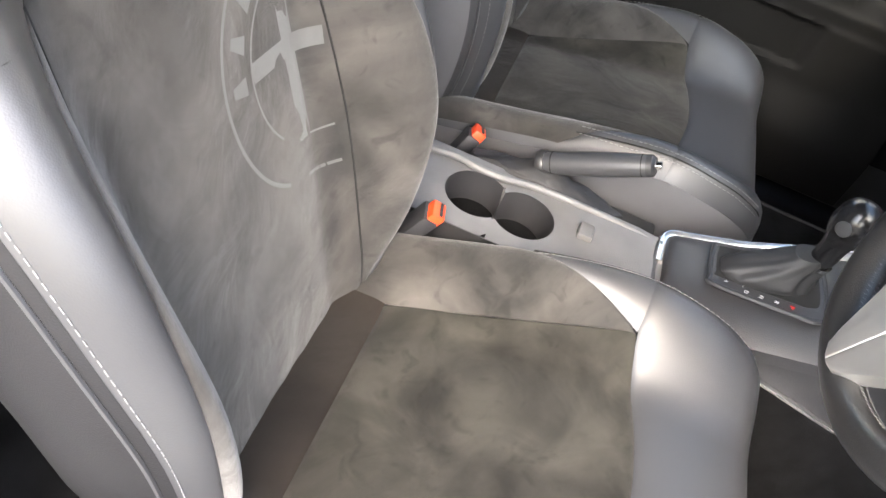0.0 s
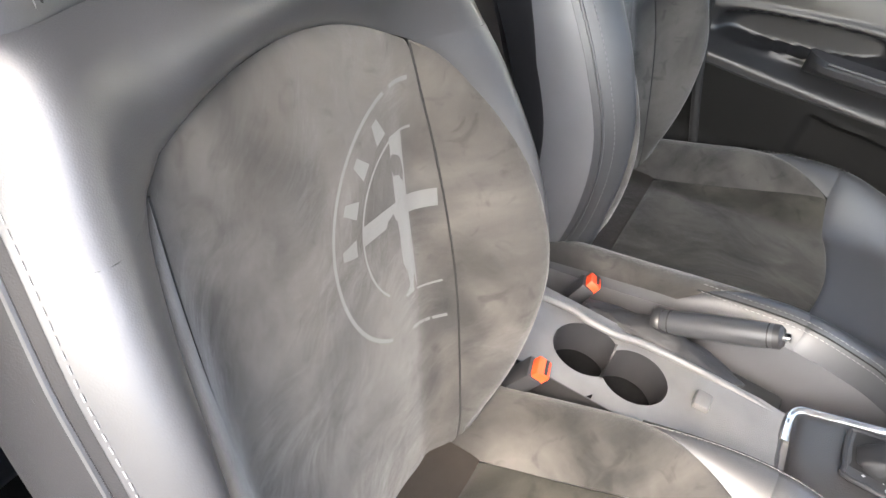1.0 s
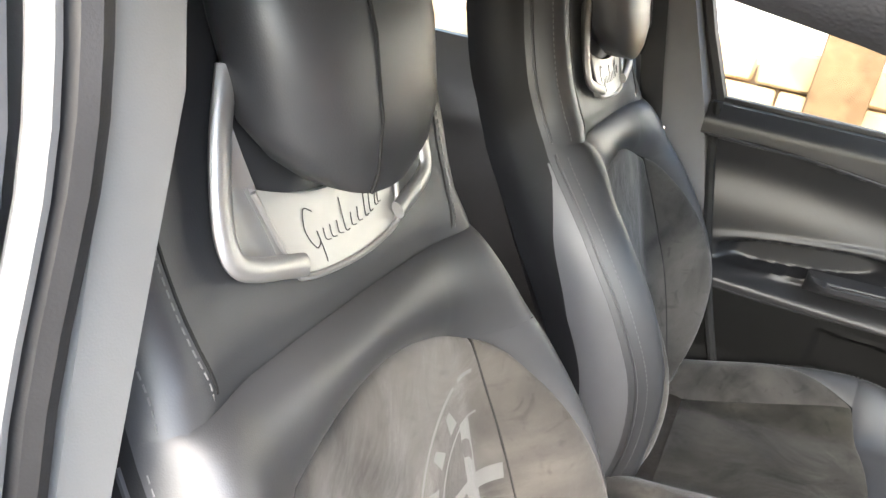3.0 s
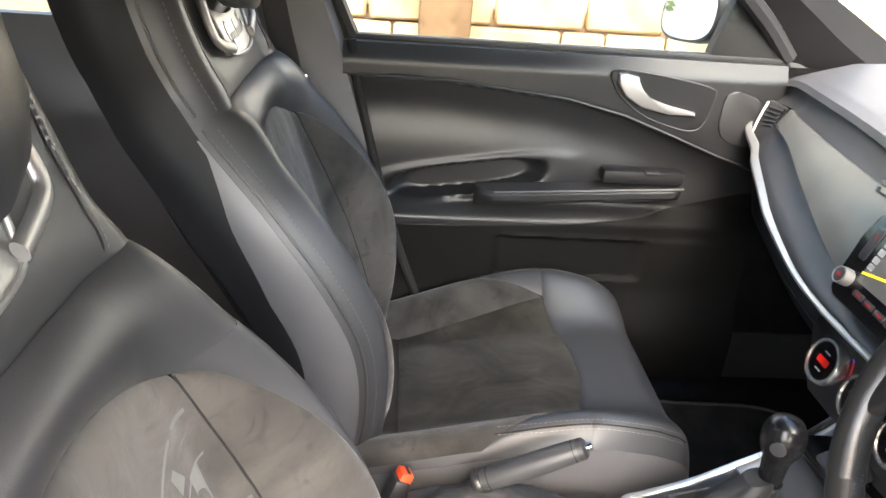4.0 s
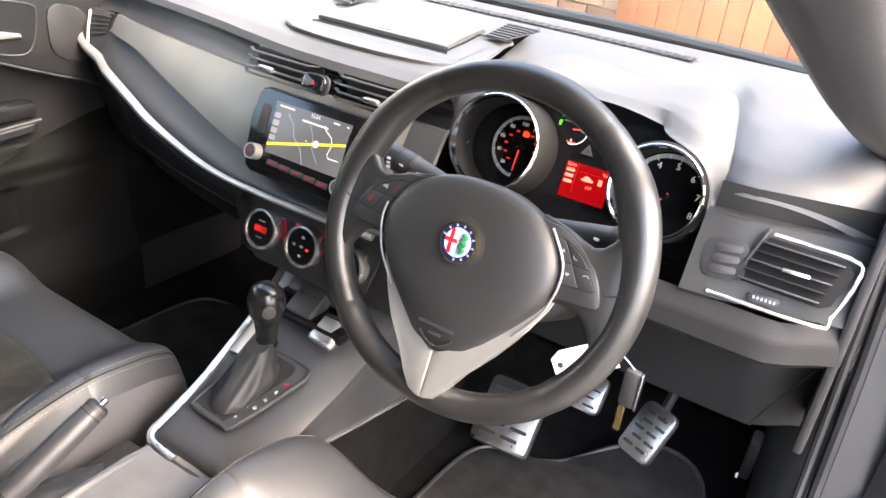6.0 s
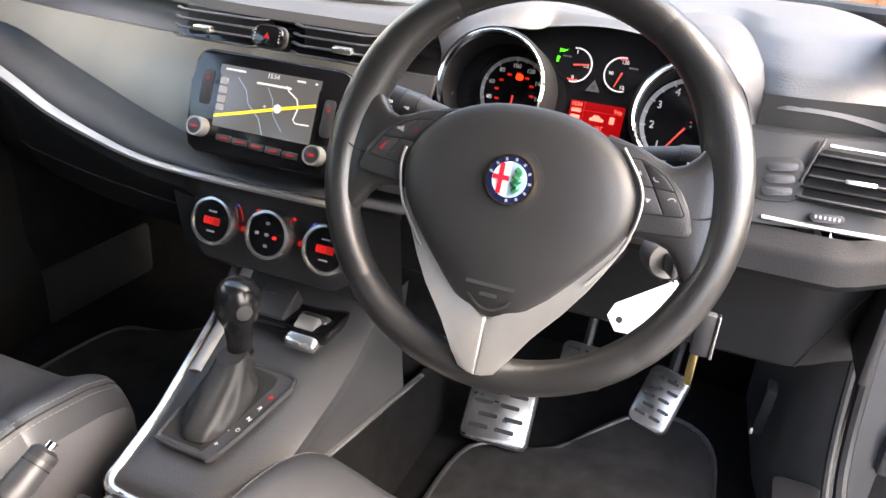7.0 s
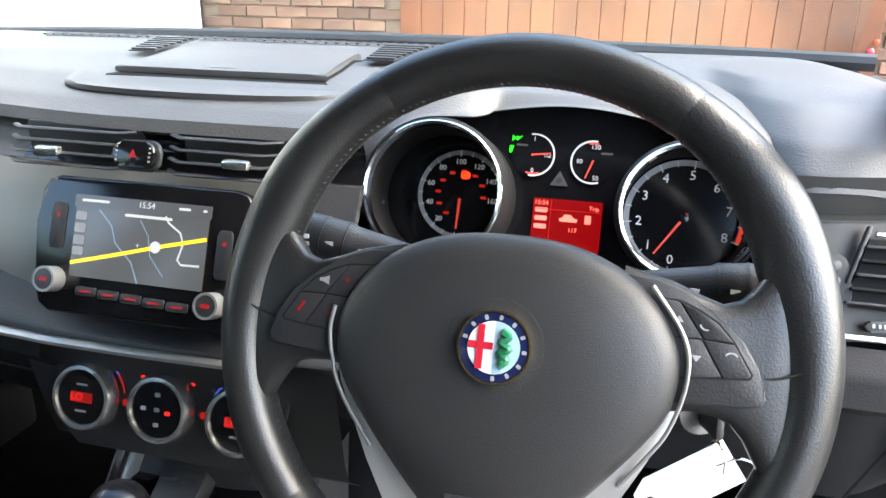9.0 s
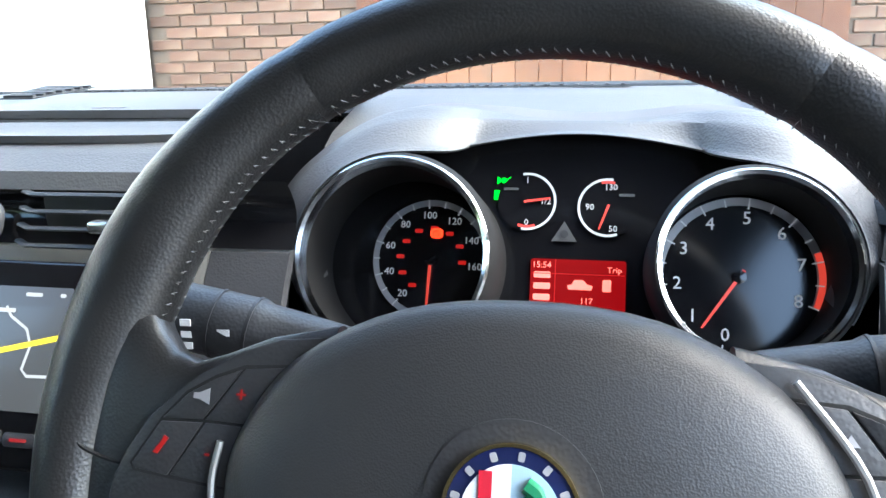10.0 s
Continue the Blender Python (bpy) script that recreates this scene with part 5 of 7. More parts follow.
for x, y, lab, needle, a0, a1 in ((-0.152, 0.039, ("0", "1/2", "1"), 8, 260, 460), (-0.0945, 0.0355, ("50", "90", "130"), 250, 290, 80)):
    g = part("small_gauge", turned([(0.0215, 0.0), (0.0215, 0.001), (0.001, 0.001)], clu(x, y), 36), GLOSS, cluster, "small gauge with a red needle")
    part("scale_band", ring_plate(0.0195, 0.0212, 0.0016, clu(x, y), 30, min(a0, a1), max(a0, a1)), WHITE_MARK, g)
    lo, hi = (a1 - 25, a1) if a1 > a0 else (a1, a1 + 25)
    part("red_band", ring_plate(0.0175, 0.0192, 0.0016, clu(x, y), 12, 250, 290) if lab[0] == "0" else ring_plate(0.0175, 0.0192, 0.0016, clu(x, y), 12, 75, 105), NEEDLE, g)
    for text, (dx, dy) in zip(lab, ((0, -0.0155), (0.0135, 0.0), (0, 0.0155)) if lab[0] == "0" else ((0.004, -0.0155), (-0.0125, 0.0), (0.002, 0.0145))):
        lettering("numeral", text, 0.0062, clu(x + dx, y + dy, 0.0016), WHITE_MARK, g)
    part("needle", prism([(-0.002, 0.0009), (0.017, 0.0006), (0.017, -0.0006), (-0.002, -0.0009)], 0.001, clu(x, y, 0.002) @ Matrix.Rotation(radians(needle), 4, "Z")), NEEDLE, g, "red needle")
    part("gauge_text", prism(rounded(0.011, 0.002, 0.0006), 0.0003, clu(x - 0.012 if lab[0] == "0" else x + 0.013, y + 0.009, 0.0015)), DARK_MARK, g)


def dclu(x, y, h=0.0):
    return clu(-0.114 + (x + 0.124) * 0.93, y - 0.0055, h)


disp = part("trip_display", prism(rounded(0.067, 0.05, 0.002), 0.0008, dclu(-0.124, -0.022, 0.0)), RED_DISPLAY, cluster, "bright red trip display")
DARK_RED = mat("dark_red_print", (0.2, 0.0, 0.0), 0.5, emit=(0.4, 0.0, 0.0), strength=0.06)
BRIGHT_RED = mat("bright_red_print", (0.4, 0.1, 0.1), 0.5, emit=(1.0, 0.15, 0.1), strength=0.2)
lettering("display_clock", "15:54", 0.0062, dclu(-0.1515, -0.0015, 0.001), BRIGHT_RED, disp, 0.0001)
lettering("display_text", "Trip", 0.006, dclu(-0.0965, -0.004, 0.001), BRIGHT_RED, disp, 0.0001)
for y, w in ((-0.0085, 0.012), (-0.0165, 0.012), (-0.0245, 0.012)):
    part("display_line", prism(rounded(w, 0.0045, 0.001), 0.0002, dclu(-0.151, y, 0.0009)), BRIGHT_RED, disp)
part("display_rule", box((0, 0, 0), (0.0006, 0.042, 0.0003), 0, dclu(-0.141, -0.018, 0.001)), DARK_RED, disp)
part("display_rule", box((0, 0, 0), (0.065, 0.0006, 0.0003), 0, dclu(-0.124, -0.0075, 0.001)), DARK_RED, disp)
part("display_icon", prism([(-0.008, -0.003), (0.008, -0.003), (0.009, 0.0), (0.005, 0.001), (0.002, 0.004), (-0.004, 0.004), (-0.006, 0.0005), (-0.009, 0.0)], 0.0002, dclu(-0.122, -0.0155, 0.0009)), BRIGHT_RED, disp)
part("display_icon", prism(rounded(0.006, 0.0085, 0.001), 0.0002, dclu(-0.102, -0.015, 0.0009)), BRIGHT_RED, disp)
lettering("display_number", "117", 0.006, dclu(-0.117, -0.0265, 0.001), BRIGHT_RED, disp, 0.0001)
part("warning_triangle", prism([(0, 0.0085), (-0.009, -0.006), (0.009, -0.006)], 0.001, clu(-0.1245, 0.0165)), DARK_MARK, cluster, "dim grey warning triangle")
part("hazard_dot", turned([(0.003, 0), (0.003, 0.0008), (0.0005, 0.0008)], clu(-0.1245, 0.0155, 0.0008), 14), PLASTIC, cluster)
part("side_light_lamp", join(prism([(-0.005, 0.003), (-0.001, 0.0), (-0.005, -0.003)], 0.0006, clu(-0.1695, 0.0545)), prism([(0.005, 0.003), (0.001, 0.0), (0.005, -0.003)][::-1], 0.0006, clu(-0.1695, 0.0545)), prism(rounded(0.003, 0.004, 0.001), 0.0006, clu(-0.1695, 0.0545))), GREEN_GLOW, cluster, "lit green side light lamp")
part("head_light_lamp", prism([(0.0045, 0.0), (0.002, 0.0035), (-0.004, 0.0035), (-0.004, -0.0035), (0.002, -0.0035)], 0.0006, clu(-0.1725, 0.0435)), GREEN_GLOW, cluster, "lit green dipped beam lamp")


# hood over the dials: it hugs the two bright rings and drops back to a brow between them
def ring_edge(name, a, grow, h):
    x, y, r = RINGS[name]
    return CLU @ Vector((x + (r + grow) * math.cos(radians(a)), y + (r + grow) * math.sin(radians(a)), h))


def hood_edge(s_):
    """The hood's front edge, from 0 at the outer foot of the speedometer to 1 at that of the rev counter."""
    low_l, low_r = Vector((0.3, 0.328, 0.963)), Vector((0.462, 0.328, 0.96))
    if s_ <= 0.42:
        a = interp(s_, [0, 0.34, 0.42], [205, 74, 58])
        return ring_edge("speedometer_cowl", a, 0.0075, 0.058).lerp(low_l, smoothstep(0.27, 0.43, s_))
    if s_ >= 0.64:
        a = interp(s_, [0.64, 0.71, 1.0], [108, 90, -32])
        return ring_edge("rev_counter_cowl", a, 0.0075, 0.058).lerp(low_r, smoothstep(0.76, 0.63, s_))
    f = (s_ - 0.42) / 0.22
    return low_l.lerp(low_r, f) + Vector((0, 0, 0.01 * math.sin(math.pi * f)))


def hood_profile(s_):
    """From under the hood's lip over its crest and down behind it."""
    a = hood_edge(s_)
    crest = interp(a.x, [0.15, 0.17, 0.2, 0.228, 0.258, 0.285, 0.31, 0.335, 0.38, 0.43, 0.46, 0.49, 0.52, 0.555, 0.58, 0.6], [0.93, 0.95, 0.972, 0.987, 0.993, 0.992, 0.987, 0.981, 0.979, 0.98, 0.986, 0.988, 0.984, 0.968, 0.94, 0.9])
    hub = Vector((0.2582, 0.26, 0.8987)) if s_ < 0.5 else Vector((0.488, 0.26, 0.8994))
    out = Vector((a.x - hub.x, 0, a.z - hub.z)).normalized()
    side = smoothstep(0.55, 0.95, abs(out.x)) * (1 if (out.x < 0) == (s_ < 0.5) else 0)
    b = Vector((a.x + 0.034 * side * math.copysign(1, out.x), max(a.y + 0.035, 0.335 - 0.03 * side), max(a.z + 0.004, crest * (1 - side) + (a.z + 0.01) * side)))
    c = Vector((b.x + 0.01 * side * math.copysign(1, out.x), max(0.4, b.y + 0.03), max(b.z, crest) * (1 - side) + b.z * side))
    d_ = Vector((c.x, 0.5, min(c.z, 0.985)))
    return [a + Vector((0, 0.05, 0)) - out * 0.003, a + Vector((0, 0.004, 0)) - out * 0.001, a + out * 0.001, a + out * 0.004 + Vector((0, 0.006, 0)), a.lerp(b, 0.5) + out * 0.003 + Vector((0, 0, 0.003)), b, c, d_, d_ + Vector((0, 0.05, -0.03))]


profiles = np.array([[tuple(p) for p in hood_profile(f)] for f in np.linspace(0, 1, 130)])
for col, passes in ((3, 8), (4, 30), (5, 45), (6, 45), (7, 45), (8, 45)):
    for _ in range(passes):
        profiles[1:-1, col] = 0.25 * profiles[:-2, col] + 0.5 * profiles[1:-1, col] + 0.25 * profiles[2:, col]


def hood(n_, r):
    q = min(7.999, r * 8)
    return Vector(profiles[n_, int(q)]).lerp(Vector(profiles[n_, int(q) + 1]), q - int(q))


part("cluster_hood", sheet(hood, range(130), np.linspace(0, 1, 33)), DASH_PAD, dash, "grey hood over the instruments")

# driver's side fascia with vent and switches
PANEL_GREY = mat("satin_grey_panel", (0.024, 0.024, 0.024), 0.5, spec=0.35, metal=0.1, grain=0.05, grain_scale=900, vary=0.06)
part("driver_fascia", sheet(lambda x, z: (x, front_y(x) - 0.005 + 0.45 * (z - 0.87), z), np.linspace(0.555, 0.735, 14), np.linspace(0.812, 0.902, 8), 0.01, (0, 1, 0)), PANEL_GREY, dash, "pale satin grey end panel")
part("cluster_infill", sheet(lambda x, z: (x, 0.275 + 0.3 * (z - 0.87), z), np.linspace(0.13, 0.168, 5), np.linspace(0.74, 0.94, 6)), PLASTIC_GREY, dash)
part("dash_brow", sheet(lambda x, z: (x, front_y(x) + 0.03 - 0.1 * (z - 0.89), z), np.linspace(0.56, 0.735, 10), np.linspace(0.885, 0.935, 6)), PANEL_GREY, dash)
part("panel_ledge", sheet(lambda x, y: (x, front_y(x) + y, 0.9015), np.linspace(0.56, 0.735, 10), np.linspace(0.008, 0.04, 3)), PANEL_GREY, dash)
SW = frame_at((0.592, 0.2325, 0.856), (0, -0.9, 0.42))
sw = part("switch_bank", prism([(x * 1.0, y) for x, y in rounded(0.05, 0.046, 0.012)], 0.0025, SW @ pose(0, 0, 0, 0, 0, 8), 0.0008), PANEL_GREY, dash, "grey bank of three push switches")
for i in range(3):
    part("push_switch", prism(rounded(0.03, 0.009, 0.004), 0.0016, SW @ pose(0.002, 0.013 - i * 0.013, 0.0022, 0, 0, 8), 0.0006), PLASTIC_GREY, sw)
VENT = frame_at((0.664, 0.243, 0.862), (0.05, -0.9, 0.42))
vshape = [(-0.034, 0.03), (0.05, 0.028), (0.06, 0.016), (0.048, -0.024), (0.038, -0.03), (-0.052, -0.026)]
rv = part("side_vent", prism(vshape, 0.003, VENT), FLOCK, dash, "black slatted air vent with a bright edge")
frame_line = [(-0.03, 0.034), (0.05, 0.032), (0.065, 0.018), (0.052, -0.036), (0.04, -0.05), (-0.08, -0.05)]
part("vent_rim", tube(smooth_line([VENT @ Vector((x, y, 0.004)) for x, y in frame_line], 3), 0.0026, 8), SATIN, rv, "bright angled trim round the vent")
for i in range(5):
    y = 0.022 - i * 0.0115
    part("slat", box((0.004 - 0.003 * i, y, 0.007), (0.088, 0.0024, 0.012), 0.0008, VENT @ Matrix.Rotation(radians(-1), 4, "Z")), FLOCK if i % 2 else PLASTIC, rv)
part("vent_divider", box((-0.046, 0.002, 0.006), (0.003, 0.05, 0.008), 0.001, VENT @ Matrix.Rotation(radians(-18), 4, "Z")), PLASTIC, rv)
part("vent_tab", box((0.004, -0.001, 0.013), (0.03, 0.005, 0.004), 0.0015, VENT), SATIN, rv)
thumb = part("vent_wheel", prism(rounded(0.034, 0.009, 0.0042), 0.005, VENT @ pose(-0.018, -0.04, 0, 0, 0, 4), 0.002), PLASTIC, dash)
for i in range(6):
    part("wheel_rib", prism(rounded(0.0022, 0.0035, 0.0008), 0.001, VENT @ pose(-0.029 + i * 0.0045, -0.04, 0.005, 0, 0, 4)), GREY_MARK, thumb)


def knee(x, r):
    pts = [(0.215, 0.81), (0.2, 0.79), (0.195, 0.765), (0.215, 0.75), (0.25, 0.742), (0.29, 0.66), (0.31, 0.6), (0.36, 0.57), (0.6, 0.56)]
    q = r * (len(pts) - 1)
    i = min(len(pts) - 2, int(q))
    p = Vector((x, *pts[i])).lerp(Vector((x, *pts[i + 1])), q - i)
    p.y += 0.06 * smoothstep(0.66, 0.76, x)
    return p


part("knee_panel", sheet(knee, np.linspace(0.13, 0.745, 26), np.linspace(0, 1, 41)), KNEE_GREY, dash, "dark grey knee panel below the dash")
part("fuse_cover_gap", tube(smooth_line([knee(0.735, 0.5) , knee(0.7, 0.62), knee(0.675, 0.75)], 6), 0.002, 5), SEAM, dash)
part("dash_end", box((0.738, 0.5, 0.8), (0.012, 0.5, 0.34), 0.004), PLASTIC, dash)
part("dash_end", box((-0.735, 0.52, 0.8), (0.012, 0.46, 0.34), 0.004), PLASTIC, dash)

# ---- steering wheel ----
T = radians(21)
N_W = Vector((0, -math.cos(T), math.sin(T)))
WH = frame_at(Vector((0.37, 0.0, 0.88)) - N_W * 0.036, N_W)
wheel = thing("steering_wheel", WH.translation, "black leather steering wheel with silver lower spoke and badge", "steering wheel")
RC = 0.181


def rim_ring(a, r=0.0172, grow=1.0):
    """One cross-section of the rim at an angle in degrees, 90 at the top; thumb grips at ten and two."""
    g = 1 + 0.16 * math.exp(-((min(abs(a - 34), abs(a - 146)) / 13) ** 2))
    c, s_ = math.cos(radians(a)), math.sin(radians(a))
    rc = RC * (1 - 0.018 * math.exp(-(((a - 270) / 30) ** 2)))
    near = min(abs(a - 163), abs(a - 17), abs(a - 377))
    thumb = 1 + 0.42 * math.exp(-((near / 14) ** 2))
    out = []
    for b in [2 * math.pi * k / 20 for k in range(20)]:
        across = r * g * grow * 0.97 * math.cos(b) * (thumb if math.cos(b) < 0 else 1)
        out.append(WH @ Vector(((rc + across) * c, (rc + across) * s_, r * 1.08 * grow * math.sin(b))))
    return out


for a0, a1 in ((57, 121), (121, 222.5), (222.5, 316.3), (316.3, 417)):
    steps = [a0 + (a1 - a0) * i / 36 for i in range(37)]
    rings = [rim_ring(a if a <= 360 else a - 360, grow=0.965 if i in (0, 36) else 1.0) for i, a in enumerate(steps)]
    part("rim_section", loft(rings), RIM_LEATHER, wheel, "smooth worn black leather rim")


def rim_line(b, a0, a1, n, lift=0.0003):
    out = []
    for i in range(n + 1):
        a = a0 + (a1 - a0) * i / n
        ring = rim_ring(a % 360, 0.0172)
        k = int(b / 360 * 20)
        mid = WH @ Vector((RC * math.cos(radians(a)), RC * math.sin(radians(a)), 0))
        out.append(ring[k] + (ring[k] - mid).normalized() * lift)
    return out


def zigzag(a0, a1, n):
    up, down = rim_line(166, a0, a1, n), rim_line(202, a0, a1, n)
    return tube([p for pair in zip(up, down) for p in pair], 0.00035, 4)


for a0, a1 in ((122, 221.5), (223.5, 315.3), (-42.7, 56), (58, 120)):
    part("rim_stitching", zigzag(a0, a1, int(abs(a1 - a0) * 0.6)), DARK_THREAD, wheel, "pale cross stitching inside the rim")


# spokes: left and right, moulded into the rim
def spoke(k):
    rings = []
    for cx_, top, bot, th, cz in ((0.07, 0.056, -0.036, 0.011, 0.006), (0.098, 0.05, -0.029, 0.0113, 0.0055), (0.114, 0.0435, -0.0265, 0.0115, 0.005), (0.128, 0.039, -0.0275, 0.0116, 0.0045), (0.138, 0.0425, -0.031, 0.0117, 0.0035), (0.146, 0.052, -0.04, 0.0122, 0.002), (0.154, 0.067, -0.054, 0.013, 0.001), (0.163, 0.084, -0.072, 0.013, 0.0), (0.172, 0.084, -0.08, 0.01, 0.0)):
        ring = []
        for i in range(24):
            b = 2 * math.pi * i / 24
            ring.append(WH @ Vector((k * cx_, (top + bot) / 2 + (top - bot) / 2 * math.copysign(abs(math.cos(b)) ** 0.6, math.cos(b)), cz + th * math.copysign(abs(math.sin(b)) ** 0.55, math.sin(b)))))
        rings.append(ring)
    return loft(rings)


POD = [(0.06, 0.05), (0.0726, 0.0508), (0.09, 0.0495), (0.105, 0.0445), (0.1207, 0.0347), (0.13, 0.0269), (0.14, 0.0183), (0.1488, 0.0049), (0.1527, -0.0062), (0.1543, -0.0126), (0.152, -0.0165), (0.147, -0.018), (0.09, -0.022)]
BUTTONS = (([(0.0852, 0.0392), (0.1022, 0.0378), (0.1165, 0.0184), (0.095, 0.0178)], (0.103, 0.028)),
           ([(0.1036, 0.0374), (0.1138, 0.0336), (0.1245, 0.0275), (0.1337, 0.018), (0.1178, 0.0184)], (0.1185, 0.027)),
           ([(0.1163, 0.0172), (0.095, 0.0165), (0.103, -0.0055), (0.1288, -0.0025)], (0.1145, 0.0066)),
           ([(0.1345, 0.0166), (0.1178, 0.0172), (0.1301, -0.0028), (0.1435, -0.0012), (0.1448, 0.0005)], (0.1335, 0.0082)))
for k in (1, -1):
    part("side_spoke", spoke(k), RIM_LEATHER, wheel, "leather-trimmed spoke with a thumb rest")
    seam = smooth_line([WH @ Vector((k * x, y, z)) for x, y, z in ((0.153, -0.001, 0.0135), (0.163, 0.001, 0.0138), (0.1722, 0.0058, 0.0152), (0.1785, 0.018, 0.0162), (0.179, 0.0278, 0.0165), (0.175, 0.04, 0.0165), (0.1685, 0.049, 0.0155))], 5)
    part("thumb_seam", tube(seam, 0.0008, 5), SEAM, wheel)
    pod = part("button_pod", prism([(k * x, y) for x, y in (POD[::-1] if k > 0 else POD)], 0.012, WH @ Matrix.Translation((0, 0, 0.006)), 0.0012), PLASTIC, wheel, "black pod of four push buttons")
    bed = [(0.0825, 0.0405), (0.103, 0.0392), (0.1145, 0.0348), (0.1255, 0.0284), (0.1347, 0.0184), (0.1462, 0.0006), (0.1445, -0.0024), (0.13, -0.004), (0.1, -0.0068)]
    part("button_gap", prism([(k * x, y) for x, y in (bed[::-1] if k > 0 else bed)], 0.0003, WH @ Matrix.Translation((0, 0, 0.0181))), SEAM, pod)
    for i, (shape, (gx, gy)) in enumerate(BUTTONS):
        btn = part("push_button", prism([(k * x, y) for x, y in (shape[::-1] if (i in (0, 2)) == (k < 0) else shape)] if i != 1 and i != 3 else [(k * x, y) for x, y in (shape[::-1] if k > 0 else shape)], 0.0012, WH @ Matrix.Translation((0, 0, 0.0181)), 0.0003), PLASTIC, pod)
        mm = WH @ Matrix.Translation((k * gx, gy, 0.0193))
        if k > 0 and i in (0, 2):
            t3 = [(0, 0.0022), (-0.0026, -0.0016), (0.0026, -0.0016)]
            part("button_mark", prism(t3 if i == 0 else [(-x, -y) for x, y in t3], 0.0003, mm), DIM_WHITE, btn)
        elif k > 0:
            part("button_mark", ring_plate(0.0032, 0.0042, 0.0003, mm, 10, 190 if i == 1 else 30, 290 if i == 1 else 150), DIM_WHITE, btn)
        elif i in (0, 2):
            lettering("button_mark", "+" if i == 0 else "-", 0.008, mm, RED_DIM, btn)
        else:
            part("button_mark", prism([(-0.0035, -0.001), (-0.001, -0.0012), (0.003, -0.003), (0.003, 0.003), (-0.001, 0.0012), (-0.0035, 0.001)], 0.0003, mm) if i == 1 else prism([(-0.003, -0.003), (-0.001, -0.0035), (0.003, 0.0025), (0.001, 0.0035), (0.0005, 0.0015), (-0.0015, -0.001)], 0.0003, mm), DIM_WHITE if i == 1 else RED_DIM, btn)

# lower silver spoke, a V with an open middle
for k in (1, -1):
    vee = [(0.087, 0.0455), (0.1085, 0.022), (0.1128, -0.004), (0.1118, -0.014), (0.104, -0.038), (0.091, -0.064), (0.0795, -0.084), (0.064, -0.107), (0.041, -0.136), (0.025, -0.162), (0.017, -0.174), (0.006, -0.178), (0.0, -0.1785), (0.0, -0.124), (0.012, -0.122), (0.022, -0.114), (0.045, -0.096), (0.062, -0.075), (0.1, -0.034), (0.107, -0.004), (0.1035, 0.016), (0.084, 0.0425)]
    pts = [(k * x, y) for x, y in (vee if k < 0 else vee[::-1])]
    bm = prism(pts, 0.0175, Matrix.Translation((0, 0, 0.004)), 0.0035, 3)
    for v in bm.verts:
        v.co.z = 0.004 + (v.co.z - 0.004) * (0.3 + 0.7 * smoothstep(-0.045, -0.13, v.co.y))
    bm.transform(WH)
    part("silver_spoke", bm, V_SILVER, wheel, "satin silver lower spoke")
    edge_line = smooth_line([WH @ Vector((k * x, y, z)) for x, y, z in (((0.0865, 0.0455, 0.0212), (0.1068, 0.0175, 0.0215)) if k > 0 else ((0.1085, 0.0115, 0.0215),)) + ((0.1105, -0.0075, 0.021), (0.1035, -0.0365, 0.0185), (0.0925, -0.0555, 0.0165), (0.078, -0.0755, 0.0145))], 5)
    part("silver_edge", tube(edge_line, 0.0014, 8), PANEL_SILVER, wheel)

# centre pad, a shield that swells towards the driver
PAD = [(0.0, 0.068), (0.045, 0.063), (0.083, 0.044), (0.103, 0.016), (0.107, -0.008), (0.1, -0.034), (0.076, -0.067), (0.048, -0.101), (0.031, -0.12), (0.017, -0.1285), (0.0, -0.1305)]
outline = smooth_line([(x, y, 0) for x, y in PAD] + [(-x, y, 0) for x, y in PAD[-2:0:-1]], 4, closed=True)
mid = Vector((0, -0.02, 0))
rings = []
for f, h in ((1.0, 0.004), (1.0, 0.014), (0.985, 0.021), (0.95, 0.0265), (0.88, 0.0305), (0.75, 0.034), (0.55, 0.0365), (0.3, 0.0375), (0.05, 0.038)):
    ring = []
    for p in outline:
        q = mid + (p - mid) * f
        tilt = -0.012 * smoothstep(-0.05, -0.14, q.y) * f
        ring.append(WH @ Vector((q.x, q.y, h + tilt)))
    rings.append(ring)
PAD_MAT = mat("grained_airbag_cover", (0.022, 0.022, 0.023), 0.44, grain=0.13, grain_scale=1500, cells=True, vary=0.12, vary_scale=8, rough_vary=0.05)
pad = part("centre_pad", loft(rings), PAD_MAT, wheel, "grained black centre pad")
for y, w in ((-0.094, 0.045), (-0.103, 0.016)):
    part("embossed_text", prism(rounded(w, 0.0035, 0.001), 0.0004, WH @ pose(0, y, 0.0318 - 0.12 * (-0.09 - y), -6)), PLASTIC, pad)
part("pad_groove", tube([WH @ Vector((x, -0.117 + 30 * x * x, 0.026)) for x in np.linspace(-0.02, 0.02, 9)], 0.0016, 5), SEAM, pad)

